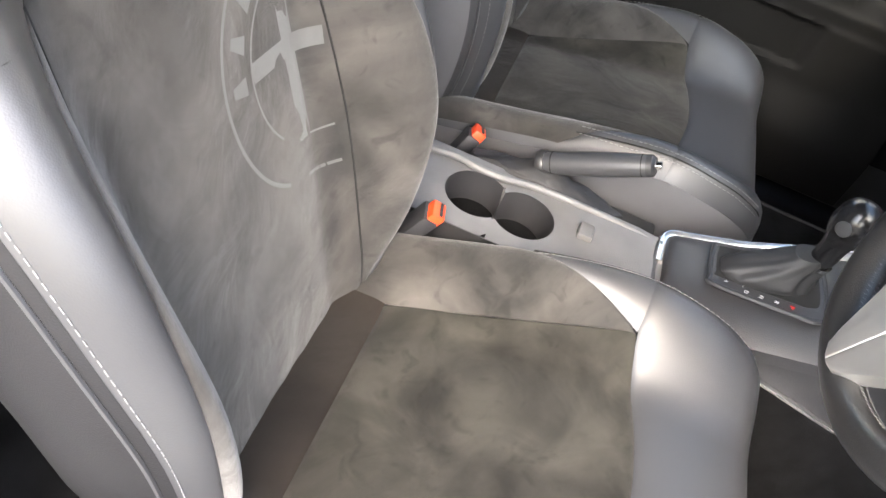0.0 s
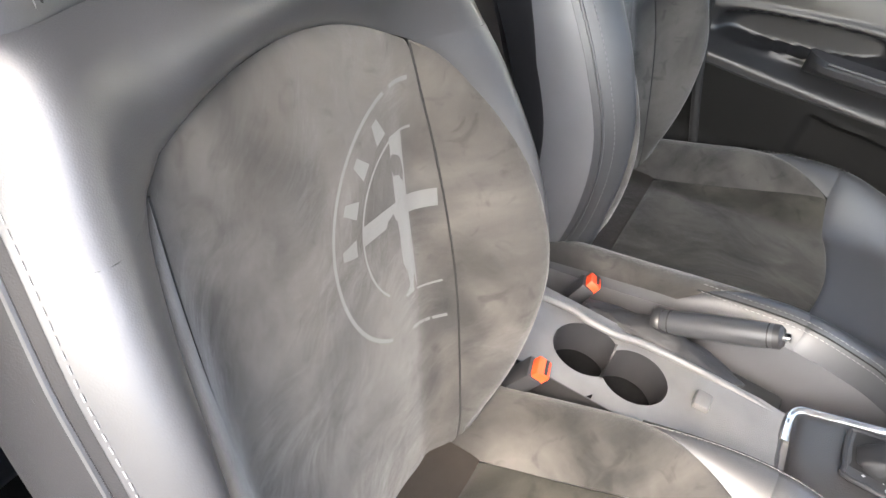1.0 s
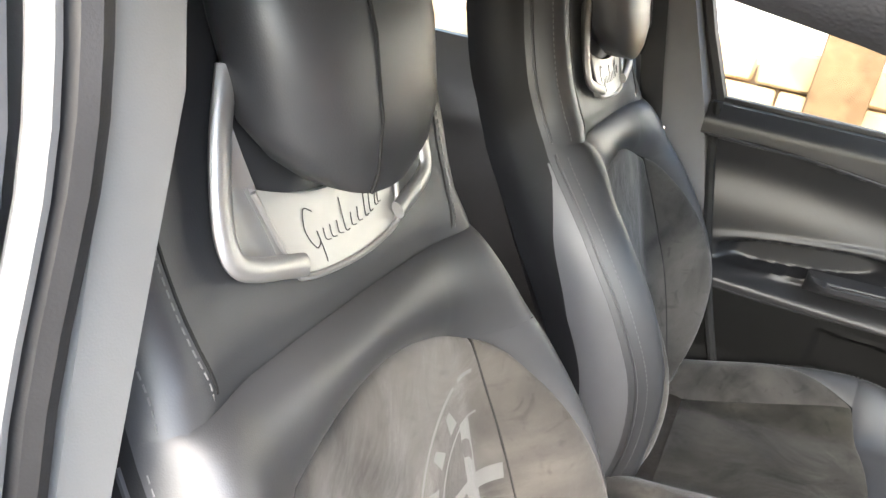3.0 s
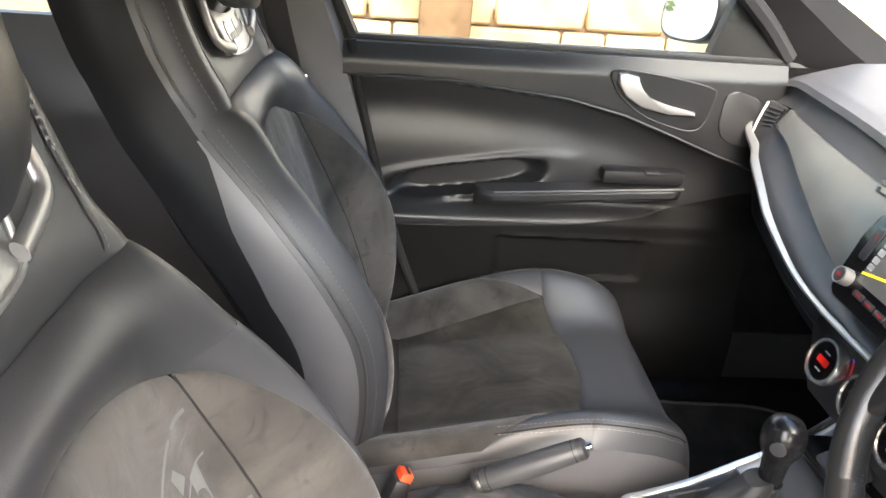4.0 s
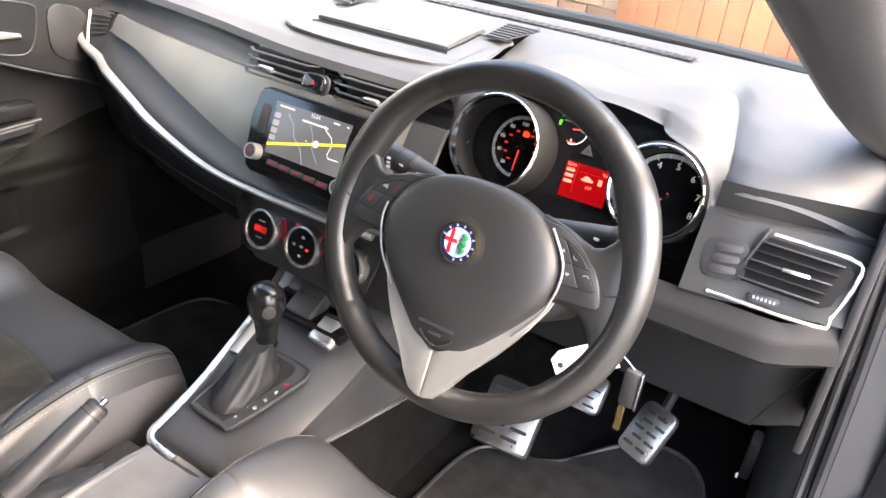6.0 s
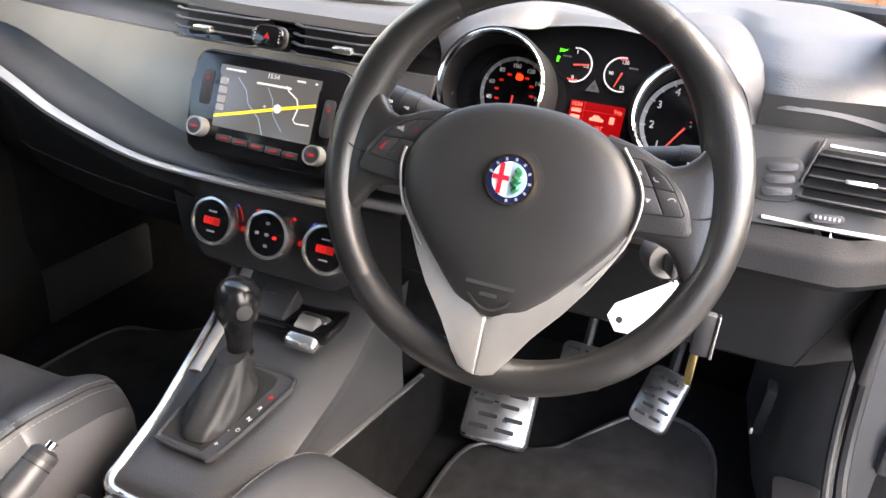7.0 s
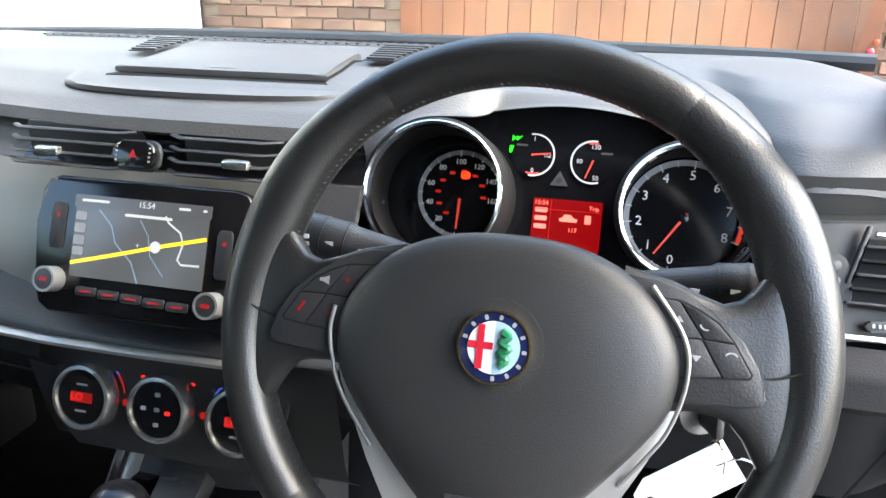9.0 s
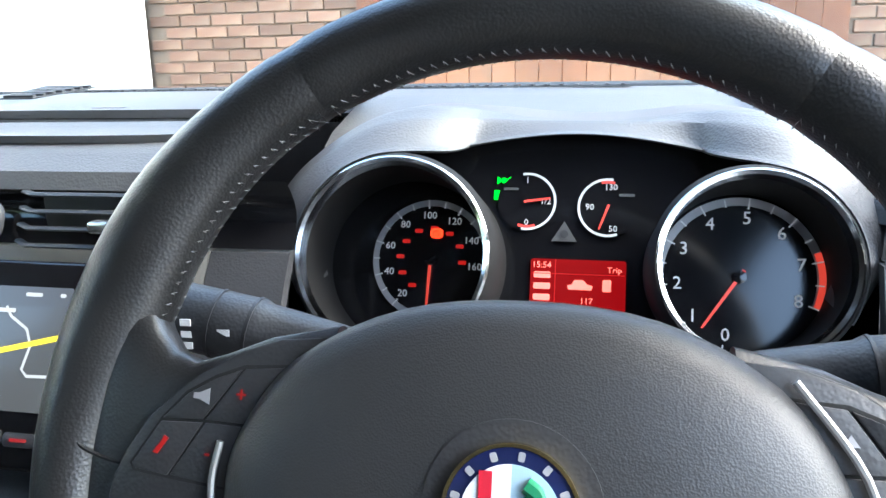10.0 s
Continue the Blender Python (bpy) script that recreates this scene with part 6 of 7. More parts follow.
# badge: plain coloured shapes
BD = WH @ Matrix.Translation((0, 0, 0.0372)) @ Matrix.Diagonal((0.76, 0.76, 1, 1))
badge = part("badge", turned([(0.0285, 0.0), (0.0285, 0.003), (0.027, 0.0045), (0.001, 0.005)], BD, 48), ENAMEL_BLUE, wheel, "round enamel badge in blue, white, red and green")
part("badge_recess", ring_plate(0.0288, 0.038, 0.0006, BD @ Matrix.Translation((0, 0, 0.0))), PLASTIC, badge)
part("badge_rim", ring_plate(0.0272, 0.0288, 0.0052, BD), GOLD, badge, "gold rim")
half = [(0.0205 * math.cos(a), 0.0205 * math.sin(a)) for a in [math.pi / 2 + math.pi * i / 20 for i in range(21)]]
part("badge_half", prism(half, 0.0006, BD @ Matrix.Translation((0, 0, 0.0049))), ENAMEL_WHITE, badge)
part("badge_half", prism([(-x, -y) for x, y in half], 0.0006, BD @ Matrix.Translation((0, 0, 0.0049))), ENAMEL_SKY, badge)
part("badge_cross", join(box((-0.0105, 0, 0.0059), (0.0055, 0.0345, 0.0005), 0, BD), box((-0.0102, 0.001, 0.00595), (0.0195, 0.0055, 0.0005), 0, BD)), ENAMEL_RED, badge, smooth=False)
part("badge_figure", tube(smooth_line([BD @ Vector((x, y, 0.006)) for x, y in ((0.006, 0.013), (0.011, 0.009), (0.006, 0.004), (0.012, 0.0), (0.005, -0.004), (0.011, -0.008), (0.006, -0.013))], 4), 0.0026, 6), ENAMEL_GREEN, badge)
for i in range(11):
    a = radians(165 - i * 28.0)
    if -100 < math.degrees(a) < 170:
        part("badge_mark", prism(rounded(0.0028, 0.0038, 0.0008), 0.0004, BD @ Matrix.Rotation(a - math.pi / 2, 4, "Z") @ Matrix.Translation((0, 0.0238, 0.0046))), GREY_MARK, badge)

# column, stalks, key
column = thing("steering_column", (0.37, 0.2, 0.75), "dark grey plastic steering column shroud with two control stalks", "steering column")
rings = []
for d_, w, h in ((0.03, 0.05, 0.045), (0.06, 0.07, 0.06), (0.12, 0.08, 0.068), (0.2, 0.085, 0.07), (0.3, 0.085, 0.06)):
    c = Vector((0.37, 0, 0.868)) - N_W * d_ + Vector((0, 0, -0.014))
    rings.append([c + Vector((w * math.copysign(abs(math.cos(a)) ** 0.6, math.cos(a)), 0, h * math.copysign(abs(math.sin(a)) ** 0.6, math.sin(a)))) for a in [2 * math.pi * k / 24 for k in range(24)]])
part("shroud", loft(rings), KNEE_GREY, column)
for k, tipx in ((-1, 0.2), (1, 0.54)):
    base, end = Vector((0.37 + k * 0.06, 0.1, 0.885)), Vector((tipx, 0.095, 0.906 if k < 0 else 0.9))
    st = part("control_stalk", tube([base, base.lerp(end, 0.45), base.lerp(end, 0.6), base.lerp(end, 0.63), end - (end - base).normalized() * 0.004, end], [0.01, 0.0135, 0.0145, 0.016, 0.016, 0.013], 20), PLASTIC, column, "black control stalk with a ribbed end")
    for f in (0.64, 0.8):
        p = base.lerp(end, f)
        dd = (end - base).normalized()
        part("stalk_ring", tube([p, p + dd * 0.0016], 0.0166, 20), RUBBER, st)
    for j in range(3):
        p = base.lerp(end, 0.88) + Vector((0, -0.0157, 0.004 - 0.0055 * j))
        part("stalk_mark", box(tuple(p), (0.005, 0.001, 0.003)), WHITE_MARK, st)
    for f in (0.5, 0.72):
        p = base.lerp(end, f) + Vector((0, -0.0152 if f > 0.6 else -0.0134, 0.003))
        part("stalk_mark", box(tuple(p), (0.006, 0.001, 0.003)), WHITE_MARK, st)
key = thing("ignition_key", (0.5, 0.1, 0.72), "car key in the ignition with a white paper tag hanging below", "key")
LOCK = frame_at((0.505, 0.13, 0.782), (0.35, -0.9, 0.15))
part("lock_barrel", turned([(0.02, -0.03), (0.02, 0.0), (0.018, 0.004), (0.008, 0.004), (0.001, 0.003)], LOCK, 28), TRAY_GREY, key, "dull grey ignition lock")
part("key_bow", box((0, 0, 0.018), (0.007, 0.02, 0.03), 0.003, LOCK), PLASTIC, key)
part("key_ring", tube([LOCK @ Vector((0.0, -0.012 + 0.012 * math.cos(a) - 0.012, 0.03 + 0.012 * math.sin(a))) for a in [2 * math.pi * i / 24 for i in range(24)]], 0.0011, 6, closed=True), CHROME, key)
TAG = frame_at((0.5, 0.095, 0.742), (0.1, -0.97, 0.25), (0.55, 0, 0.83))
tagshape = [(-0.017, 0.036), (0.017, 0.036), (0.017, -0.028), (0.009, -0.04), (-0.009, -0.04), (-0.017, -0.028)]
part("paper_tag", prism(tagshape, 0.0012, TAG @ Matrix.Rotation(radians(-22), 4, "Z")), WHITE_TAG, key, "white tag with a punched hole")
part("tag_hole", turned([(0.0035, 0), (0.0035, 0.0015), (0.0005, 0.0015)], TAG @ Matrix.Rotation(radians(-22), 4, "Z") @ Matrix.Translation((0, -0.031, 0)), 16), RUBBER, key)
part("key_fob", box((0.556, 0.1, 0.727), (0.02, 0.012, 0.05), 0.005), PLASTIC, key, "black and silver remote fob")
part("fob_edge", box((0.567, 0.1, 0.727), (0.003, 0.013, 0.048), 0.001), CHROME, key)
part("key_blade", box((0.552, 0.1, 0.685), (0.008, 0.002, 0.04), 0.0005), GOLD, key, "brass spare key blade")
part("key_loop", tube(smooth_line([LOCK @ Vector((0, -0.03, 0.03)), (0.535, 0.1, 0.765), (0.556, 0.1, 0.752)], 5), 0.0009, 6), CHROME, key)

# ---- pedals, floor mats ----
def pedal(name, c, normal, w, h, label, slots, up=(0, 0, 1)):
    m = frame_at(c, normal, up)
    p = thing(name, c, label, "pedal")
    plate_ = part("pedal_plate", prism([(x, y) for x, y in rounded(w, h, 0.012)], 0.006, m, 0.002), STEEL, p, "brushed steel plate")
    part("pedal_back", prism([(x, y) for x, y in rounded(w * 1.06, h * 1.05, 0.014)], 0.008, m @ Matrix.Translation((0, 0, -0.008)), 0.002), RUBBER, p)
    for i in range(slots):
        for kx in (-1, 1):
            part("rubber_grip", prism(rounded(w * 0.3, h * 0.055, h * 0.025), 0.0035, m @ Matrix.Translation((kx * w * 0.2 + (w * 0.05 if i % 2 else -w * 0.05), h * (0.33 - 0.66 * i / (slots - 1)), 0.005))), RUBBER, plate_)
    return p, m


p, m = pedal("foot_rest", (0.272, 0.463, 0.295), (0.05, -0.72, 0.7), 0.115, 0.13, "brushed steel foot rest with rubber grips", 5)
p, m = pedal("brake_pedal", (0.395, 0.49, 0.405), (0, -0.8, 0.6), 0.075, 0.07, "brushed steel brake pedal with rubber grips", 4)
part("pedal_arm", tube([m @ Vector((0, 0.02, -0.006)), Vector((0.395, 0.56, 0.5)), Vector((0.39, 0.6, 0.65))], 0.008, 8), RUBBER, p)
p, m = pedal("accelerator_pedal", (0.527, 0.462, 0.4), (-0.12, -0.78, 0.62), 0.062, 0.098, "brushed steel accelerator pedal with rubber grips", 5, (0.12, 0, 1))
part("pedal_arm", tube([m @ Vector((0, 0.04, -0.006)), Vector((0.545, 0.6, 0.5)), Vector((0.55, 0.68, 0.6))], 0.009, 8), RUBBER, p)


def mat_thing(cx, label):
    f = thing("floor_mat", (cx, 0.2, 0.21), label, "floor mat", "floor mats")
    shape = smooth_line([(cx - 0.19, -0.15, 0), (cx - 0.185, 0.2, 0), (cx - 0.165, 0.42, 0), (cx - 0.05, 0.47, 0), (cx + 0.1, 0.59, 0), (cx + 0.22, 0.58, 0), (cx + 0.25, 0.45, 0), (cx + 0.245, 0.1, 0), (cx + 0.22, -0.15, 0)], 6, closed=True)

    def drop(p, h):
        return Vector((p.x, p.y, 0.213 + h + 0.55 * max(0.0, p.y - 0.5)))

    bm = bmesh.new()
    a = [bm.verts.new(drop(p, 0.0)) for p in shape]
    b = [bm.verts.new(drop(p, 0.008)) for p in shape]
    for i in range(len(a)):
        bm.faces.new((a[i], a[(i + 1) % len(a)], b[(i + 1) % len(a)], b[i]))
    bm.faces.new(b)
    part("mat_surface", bm, MAT_CLOTH, f)
    part("mat_binding", tube([drop(p, 0.008) for p in shape], 0.0045, 6, closed=True), PLASTIC_GREY, f, "grey bound edge")
    return f


mat_thing(0.4, "dark carpet floor mat with a grey bound edge")
mat_thing(-0.4, "dark passenger floor mat with a grey bound edge")
# body paint darkened: shade of the door opening is in its colour
SHADED_PAINT = mat("baked_shade_paint", (0.03, 0.032, 0.036), 0.35, coat=0.4, vary=0.15, vary_scale=7, rough_vary=0.08)
structure("kick_panel", sheet(lambda y, z: (interp(y, [0.42, 0.46, 0.52, 0.6, 0.86], [0.778, 0.745, 0.722, 0.708, 0.69]), y + 0.1 * (z - 0.3), z), np.linspace(0.42, 0.86, 20), np.linspace(0.2, 0.64, 8), 0.01, (1, 0, 0)), KICK_GREY, "grey kick panel beside the pedals", "kick panel")
br = thing("bonnet_release", (0.69, 0.54, 0.38), "black bonnet release lever on the kick panel", "lever")
part("lever_grip", box((0, 0, 0), (0.018, 0.03, 0.12), 0.006, pose(0.688, 0.545, 0.385, 20)), PLASTIC, br)
part("lever_mark", box((0, 0, 0), (0.004, 0.006, 0.01), 0.001, pose(0.678, 0.53, 0.345, 20)), WHITE_MARK, br)
structure("sill", box((0.745, -0.14, 0.27), (0.08, 1.15, 0.17), 0.02), PLASTIC_GREY, "grey plastic door sill", "sill")
structure("sill_left", box((-0.74, -0.1, 0.27), (0.07, 1.6, 0.14), 0.02), PLASTIC, "black plastic door sill", "sill")
structure("door_seal", tube(smooth_line([(0.775, -0.66, 0.4), (0.785, -0.5, 0.37), (0.79, 0.2, 0.36), (0.79, 0.36, 0.38), (0.787, 0.42, 0.46), (0.78, 0.445, 0.65), (0.765, 0.47, 0.93)], 6), 0.009, 8), RUBBER, "black rubber seal round the door opening", "door seal")
structure("door_seal_inner", tube(smooth_line([(0.76, -0.6, 0.38), (0.768, 0.0, 0.36), (0.768, 0.2, 0.362), (0.768, 0.34, 0.385), (0.766, 0.41, 0.47), (0.76, 0.435, 0.64), (0.75, 0.455, 0.9)], 6), 0.006, 8), RUBBER, "black inner seal of the door opening", "door seal")
structure("hinge_post", loft([[(0.775, 0.435, 0.15), (1.0, 0.5, 0.15), (1.0, 0.9, 0.15), (0.775, 0.9, 0.15)], [(0.78, 0.44, 0.4), (0.98, 0.5, 0.4), (0.98, 0.9, 0.4), (0.78, 0.9, 0.4)], [(0.765, 0.465, 0.75), (0.93, 0.52, 0.75), (0.93, 0.9, 0.75), (0.765, 0.9, 0.75)], [(0.75, 0.485, 0.95), (0.86, 0.54, 0.95), (0.86, 0.9, 0.95), (0.75, 0.9, 0.95)]]), SHADED_PAINT, "front door post with seals, its shade put into the paint colour", "pillar")
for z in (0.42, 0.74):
    hinge = structure("door_hinge", box((0, 0, 0), (0.06, 0.05, 0.07), 0.008, pose(0.87, 0.47, z)), SHADED_PAINT, "door hinge on the front post, shade put into its paint", "hinge")

# ---- passenger door ----
door = thing("passenger_door", (-0.7, -0.1, 0.3), "closed passenger door with a dark grey card, arm rest and chrome handle", "car door")


def crease(y):
    """Height of the styling line across the door card."""
    return interp(y, [-0.56, -0.35, -0.12, 0.0, 0.1, 0.2, 0.3], [0.903, 0.9, 0.877, 0.85, 0.815, 0.778, 0.745])


def card(y, z):
    x = -0.715 + 0.02 * smoothstep(0.98, 0.93, z)
    c = crease(y)
    x += 0.018 * smoothstep(c - 0.002, c + 0.008, z)
    x -= 0.012 * math.exp(-(((z - c + 0.06) / 0.05) ** 2)) if z < c else 0
    # long recess of the grab pocket
    cy, cz = -0.3, 0.701 + 0.16 * (y + 0.3)
    k = (abs((y - cy) / 0.135) ** 3 + abs((z - cz) / 0.027) ** 3)
    x -= 0.034 * smoothstep(2.0, 0.7, k)
    x += 0.004 * math.exp(-((min(k, 9) - 3.0) / 2.0) ** 2)
    # lower panel stands a little inboard
    x += 0.035 * smoothstep(0.66, 0.62, z)
    x += 0.004 * smoothstep(0.598, 0.586, z) * smoothstep(-0.24, -0.2, y)
    x -= 0.012 * smoothstep(-0.24, -0.22, y) * smoothstep(0.1, 0.07, y) * smoothstep(0.49, 0.5, z) * smoothstep(0.592, 0.58, z)
    x += 0.03 * smoothstep(0.48, 0.36, z)
    return (x, y, z)


def card_joint(y):
    return interp(y, [-0.448, -0.338, -0.208, -0.067, 0.057, 0.122, 0.3], [0.607, 0.607, 0.613, 0.622, 0.635, 0.651, 0.69])


part("door_card", sheet(lambda y, r: card(y, card_joint(y) + r * (0.968 - card_joint(y))), np.linspace(-0.56, 0.32, 170), np.linspace(0, 1, 90), 0.03, (-1, 0, 0)), DOOR_SKIN, door, "dark moulded upper door card")
part("door_lower_panel", sheet(lambda y, r: card(y, 0.26 + r * (card_joint(y) - 0.26)), np.linspace(-0.56, 0.32, 120), np.linspace(0, 1, 70), 0.03, (-1, 0, 0)), DOOR_LOWER, door, "scuffed lower door panel, darkened for the footwell's shade")


def on_card(pts, lift):
    return smooth_line([Vector(card(y, z)) + Vector((lift, 0, 0)) for y, z in pts], 6)


part("card_gap", tube(on_card([(-0.448, 0.607), (-0.338, 0.607), (-0.208, 0.613), (-0.067, 0.622), (0.057, 0.635), (0.122, 0.651)], 0.0005), 0.002, 6), SEAM, door)
part("styling_line", tube([Vector(card(y, crease(y) + 0.006)) + Vector((0.002, 0, 0)) for y in np.linspace(-0.55, 0.27, 60)], 0.0028, 6), PLASTIC_GREY, door)
part("rear_edge_seal", tube(smooth_line([(-0.69, -0.545, 0.972), (-0.688, -0.53, 0.88), (-0.672, -0.49, 0.72), (-0.655, -0.44, 0.56), (-0.648, -0.38, 0.4)], 6), 0.009, 8), SEAM, door, "black seal along the door's rear edge")
# arm rest shelf
rings = []
for y in spread(-0.285, 0.15, 30):
    e = min(1.0, math.sqrt(max(0.0, min(y + 0.285, 0.15 - y) / 0.03)))
    w = 0.055 * (0.25 + 0.75 * e)
    zt = interp(y, [-0.285, -0.1, 0.15], [0.692, 0.704, 0.72])
    rings.append([(-0.69, y, zt), (-0.69 + w - 0.008, y, zt), (-0.69 + w, y, zt - 0.008), (-0.69 + w - 0.002, y, zt - 0.02), (-0.69 + w * 0.6, y, zt - 0.034), (-0.69, y, zt - 0.045)])
part("arm_rest", loft(rings), PLASTIC, door, "black arm rest")
part("arm_rest_edge", tube([(-0.69 + 0.05, y, interp(y, [-0.285, -0.1, 0.15], [0.69, 0.702, 0.718])) for y in np.linspace(-0.25, 0.14, 20)], 0.0035, 6), PLASTIC_GREY, door)
switch = part("window_switch", box((-0.665, 0.055, 0.735), (0.04, 0.17, 0.03), 0.008), SIDE_BLACK, door, "gloss black window switch block")
part("switch_key", box((-0.645, 0.07, 0.748), (0.012, 0.03, 0.008), 0.003), PLASTIC, switch)
# inner handle on a raised dark plate that imitates its shaded cup
H0 = frame_at((-0.698, 0.06, 0.905), (1, 0, 0))
BEZEL = smooth_line([(x, y, 0.0235) for x, y in ((-0.094, 0.04), (-0.02, 0.036), (0.06, 0.025), (0.108, 0.014), (0.117, 0.0), (0.108, -0.05), (0.09, -0.072), (0.05, -0.07), (-0.015, -0.05), (-0.062, -0.02), (-0.09, 0.012))], 4, closed=True)
part("handle_recess_plate", prism([(q.x, q.y) for q in BEZEL][::-1], 0.004, H0 @ Matrix.Translation((0, 0, 0.0195)), 0.001), SIDE_BLACK, door, "dark raised plate standing in for the handle's shaded recess")
part("tweeter_cover", prism([(x + 0.18, y - 0.045 - 0.25 * x) for x, y in rounded(0.085, 0.105, 0.03)], 0.007, H0 @ Matrix.Translation((0, 0, 0.017)), 0.003), PLASTIC, door, "dark speaker cover in the door's front corner")
part("cup_rim", tube([H0 @ q for q in BEZEL], 0.0022, 6, closed=True), PLASTIC, door)
hpts = [(-0.085, 0.035), (-0.07, 0.036), (-0.045, 0.03), (-0.038, 0.005), (-0.02, -0.012), (0.03, -0.024), (0.08, -0.034), (0.082, -0.042), (0.03, -0.04), (-0.03, -0.03), (-0.065, -0.01), (-0.083, 0.015)]
part("inner_handle", prism(hpts[::-1], 0.014, H0 @ Matrix.Translation((0, 0, 0.02)), 0.005, 3), MATT_SILVER, door, "satin chrome inner handle")
# top of the door, window frame and glass
part("belt_seal", box((-0.725, -0.12, 0.972), (0.022, 0.9, 0.014), 0.004), RUBBER, door)
pane = part("window_pane", sheet(lambda y, z: (-0.74 + 0.35 * (z - 0.97), y, z), [-0.53, 0.0, 0.24], [0.97, 1.1, 1.3], 0.004, (-1, 0, 0)), GLASS, door, "clear side window")
pane.visible_shadow = False
part("frame_rear", tube([(-0.735, -0.545, 0.96), (-0.69, -0.6, 1.1), (-0.64, -0.66, 1.28)], 0.022, 8, flat=0.7), PLASTIC, door, "black rear window frame")
part("frame_top", tube(smooth_line([(-0.64, -0.66, 1.28), (-0.625, -0.3, 1.29), (-0.64, 0.0, 1.23), (-0.69, 0.22, 1.08), (-0.725, 0.33, 0.98)], 5), 0.018, 8), PLASTIC, door)
part("mirror_sail", prism([(0.16, 0.96), (0.34, 0.96), (0.29, 1.03), (0.2, 1.11)], 0.03, Matrix(((0, 0, 1, -0.745), (1, 0, 0, 0), (0, 1, 0, 0), (0, 0, 0, 1))), 0.004), SIDE_BLACK, door, "black mirror mounting corner")

mirror = thing("door_mirror", (-0.85, 0.24, 0.98), "silver-backed door mirror outside the passenger window", "door mirror")
MR = frame_at((-0.9, 0.18, 1.03), (0.38, -0.92, 0.05))
oval = [(0.085 * math.copysign(abs(math.cos(a)) ** 0.7, math.cos(a)), 0.058 * math.copysign(abs(math.sin(a)) ** 0.7, math.sin(a)) + 0.01 * math.cos(a)) for a in [2 * math.pi * i / 32 for i in range(32)]]
rings = [[MR @ Vector((x * f, y * f, -d_)) for x, y in oval] for f, d_ in ((1.0, -0.006), (1.06, 0.0), (1.08, 0.02), (1.0, 0.06), (0.75, 0.09), (0.3, 0.1))]
part("mirror_housing", loft(rings), PLASTIC, mirror)
part("mirror_face", prism([(x * 0.94, y * 0.94) for x, y in oval], 0.002, MR @ Matrix.Translation((0, 0, 0.0055))), MIRROR, mirror, "mirror glass")
part("mirror_arm", tube([(-0.76, 0.27, 0.985), (-0.83, 0.26, 1.0), (-0.9, 0.25, 1.02)], [0.03, 0.028, 0.025], 10), PLASTIC, mirror)

# ---- passenger pillars, belt and rear side ----
structure("pillar_b_left", loft([[(-0.72, -0.7, 0.25), (-0.645, -0.62, 0.25), (-0.655, -0.36, 0.25), (-0.72, -0.35, 0.25)], [(-0.735, -0.74, 0.95), (-0.68, -0.7, 0.95), (-0.685, -0.565, 0.95), (-0.735, -0.55, 0.95)], [(-0.66, -0.82, 1.3), (-0.6, -0.78, 1.3), (-0.605, -0.68, 1.3), (-0.66, -0.66, 1.3)]]), SEAL_GREY, "grey trim of the left centre pillar", "pillar")
belt = thing("seat_belt", (-0.66, -0.66, 0.4), "black seat belt webbing hanging on the centre pillar", "seat belt")
part("webbing", sheet(lambda a, z: (-0.655 + 0.075 * (z - 0.75) * (1 if z > 0.95 else 0.3), -0.655 - 0.18 * (z - 0.9) + 0.045 * a, z), np.linspace(-0.5, 0.5, 4), np.linspace(0.4, 1.2, 20), 0.0015, (1, 0, 0)), RUBBER, belt)
part("belt_tongue", box((-0.628, -0.632, 0.9), (0.006, 0.022, 0.03), 0.002), CHROME, belt, "bright belt tongue")
structure("rear_door_left", sheet(lambda y, z: (-0.7 - 0.03 * smoothstep(0.6, 0.95, z) + 0.012 * math.exp(-(((z - 0.8) / 0.03) ** 2)), y, z), np.linspace(-1.55, -0.68, 20), np.linspace(0.22, 0.975, 24), 0.03, (-1, 0, 0)), PLASTIC, "black rear passenger door card", "rear door")
rw = structure("window_rear_left", sheet(lambda y, z: (-0.74 + 0.35 * (z - 0.97), y, z), [-1.5, -0.74], [0.97, 1.3], 0.004, (-1, 0, 0)), GLASS, "clear rear side window", "window")
rw.visible_shadow = False
structure("pillar_c_left", loft([[(-0.75, -1.62, 0.95), (-0.68, -1.6, 0.95), (-0.69, -1.4, 0.95), (-0.75, -1.42, 0.95)], [(-0.62, -1.75, 1.32), (-0.56, -1.72, 1.32), (-0.57, -1.5, 1.32), (-0.62, -1.52, 1.32)]]), PLASTIC, "black rear quarter pillar", "pillar")
structure("roof_rail_left", tube(smooth_line([(-0.6, -1.7, 1.31), (-0.61, -0.8, 1.325), (-0.6, -0.2, 1.3), (-0.64, 0.02, 1.235)], 6), 0.032, 10), SEAL_GREY, "grey roof rail above the passenger door", "pillar")
FRONT_EDGE = smooth_line([(-0.715, 0.62, 0.965), (-0.705, 0.505, 1.031), (-0.69, 0.382, 1.098), (-0.66, 0.2, 1.2), (-0.625, 0.0, 1.3)], 5)
REAR_EDGE = smooth_line([(-0.735, 0.4, 0.94), (-0.73, 0.33, 0.98), (-0.715, 0.25, 1.045), (-0.685, 0.1, 1.15), (-0.645, -0.06, 1.25)], 5)
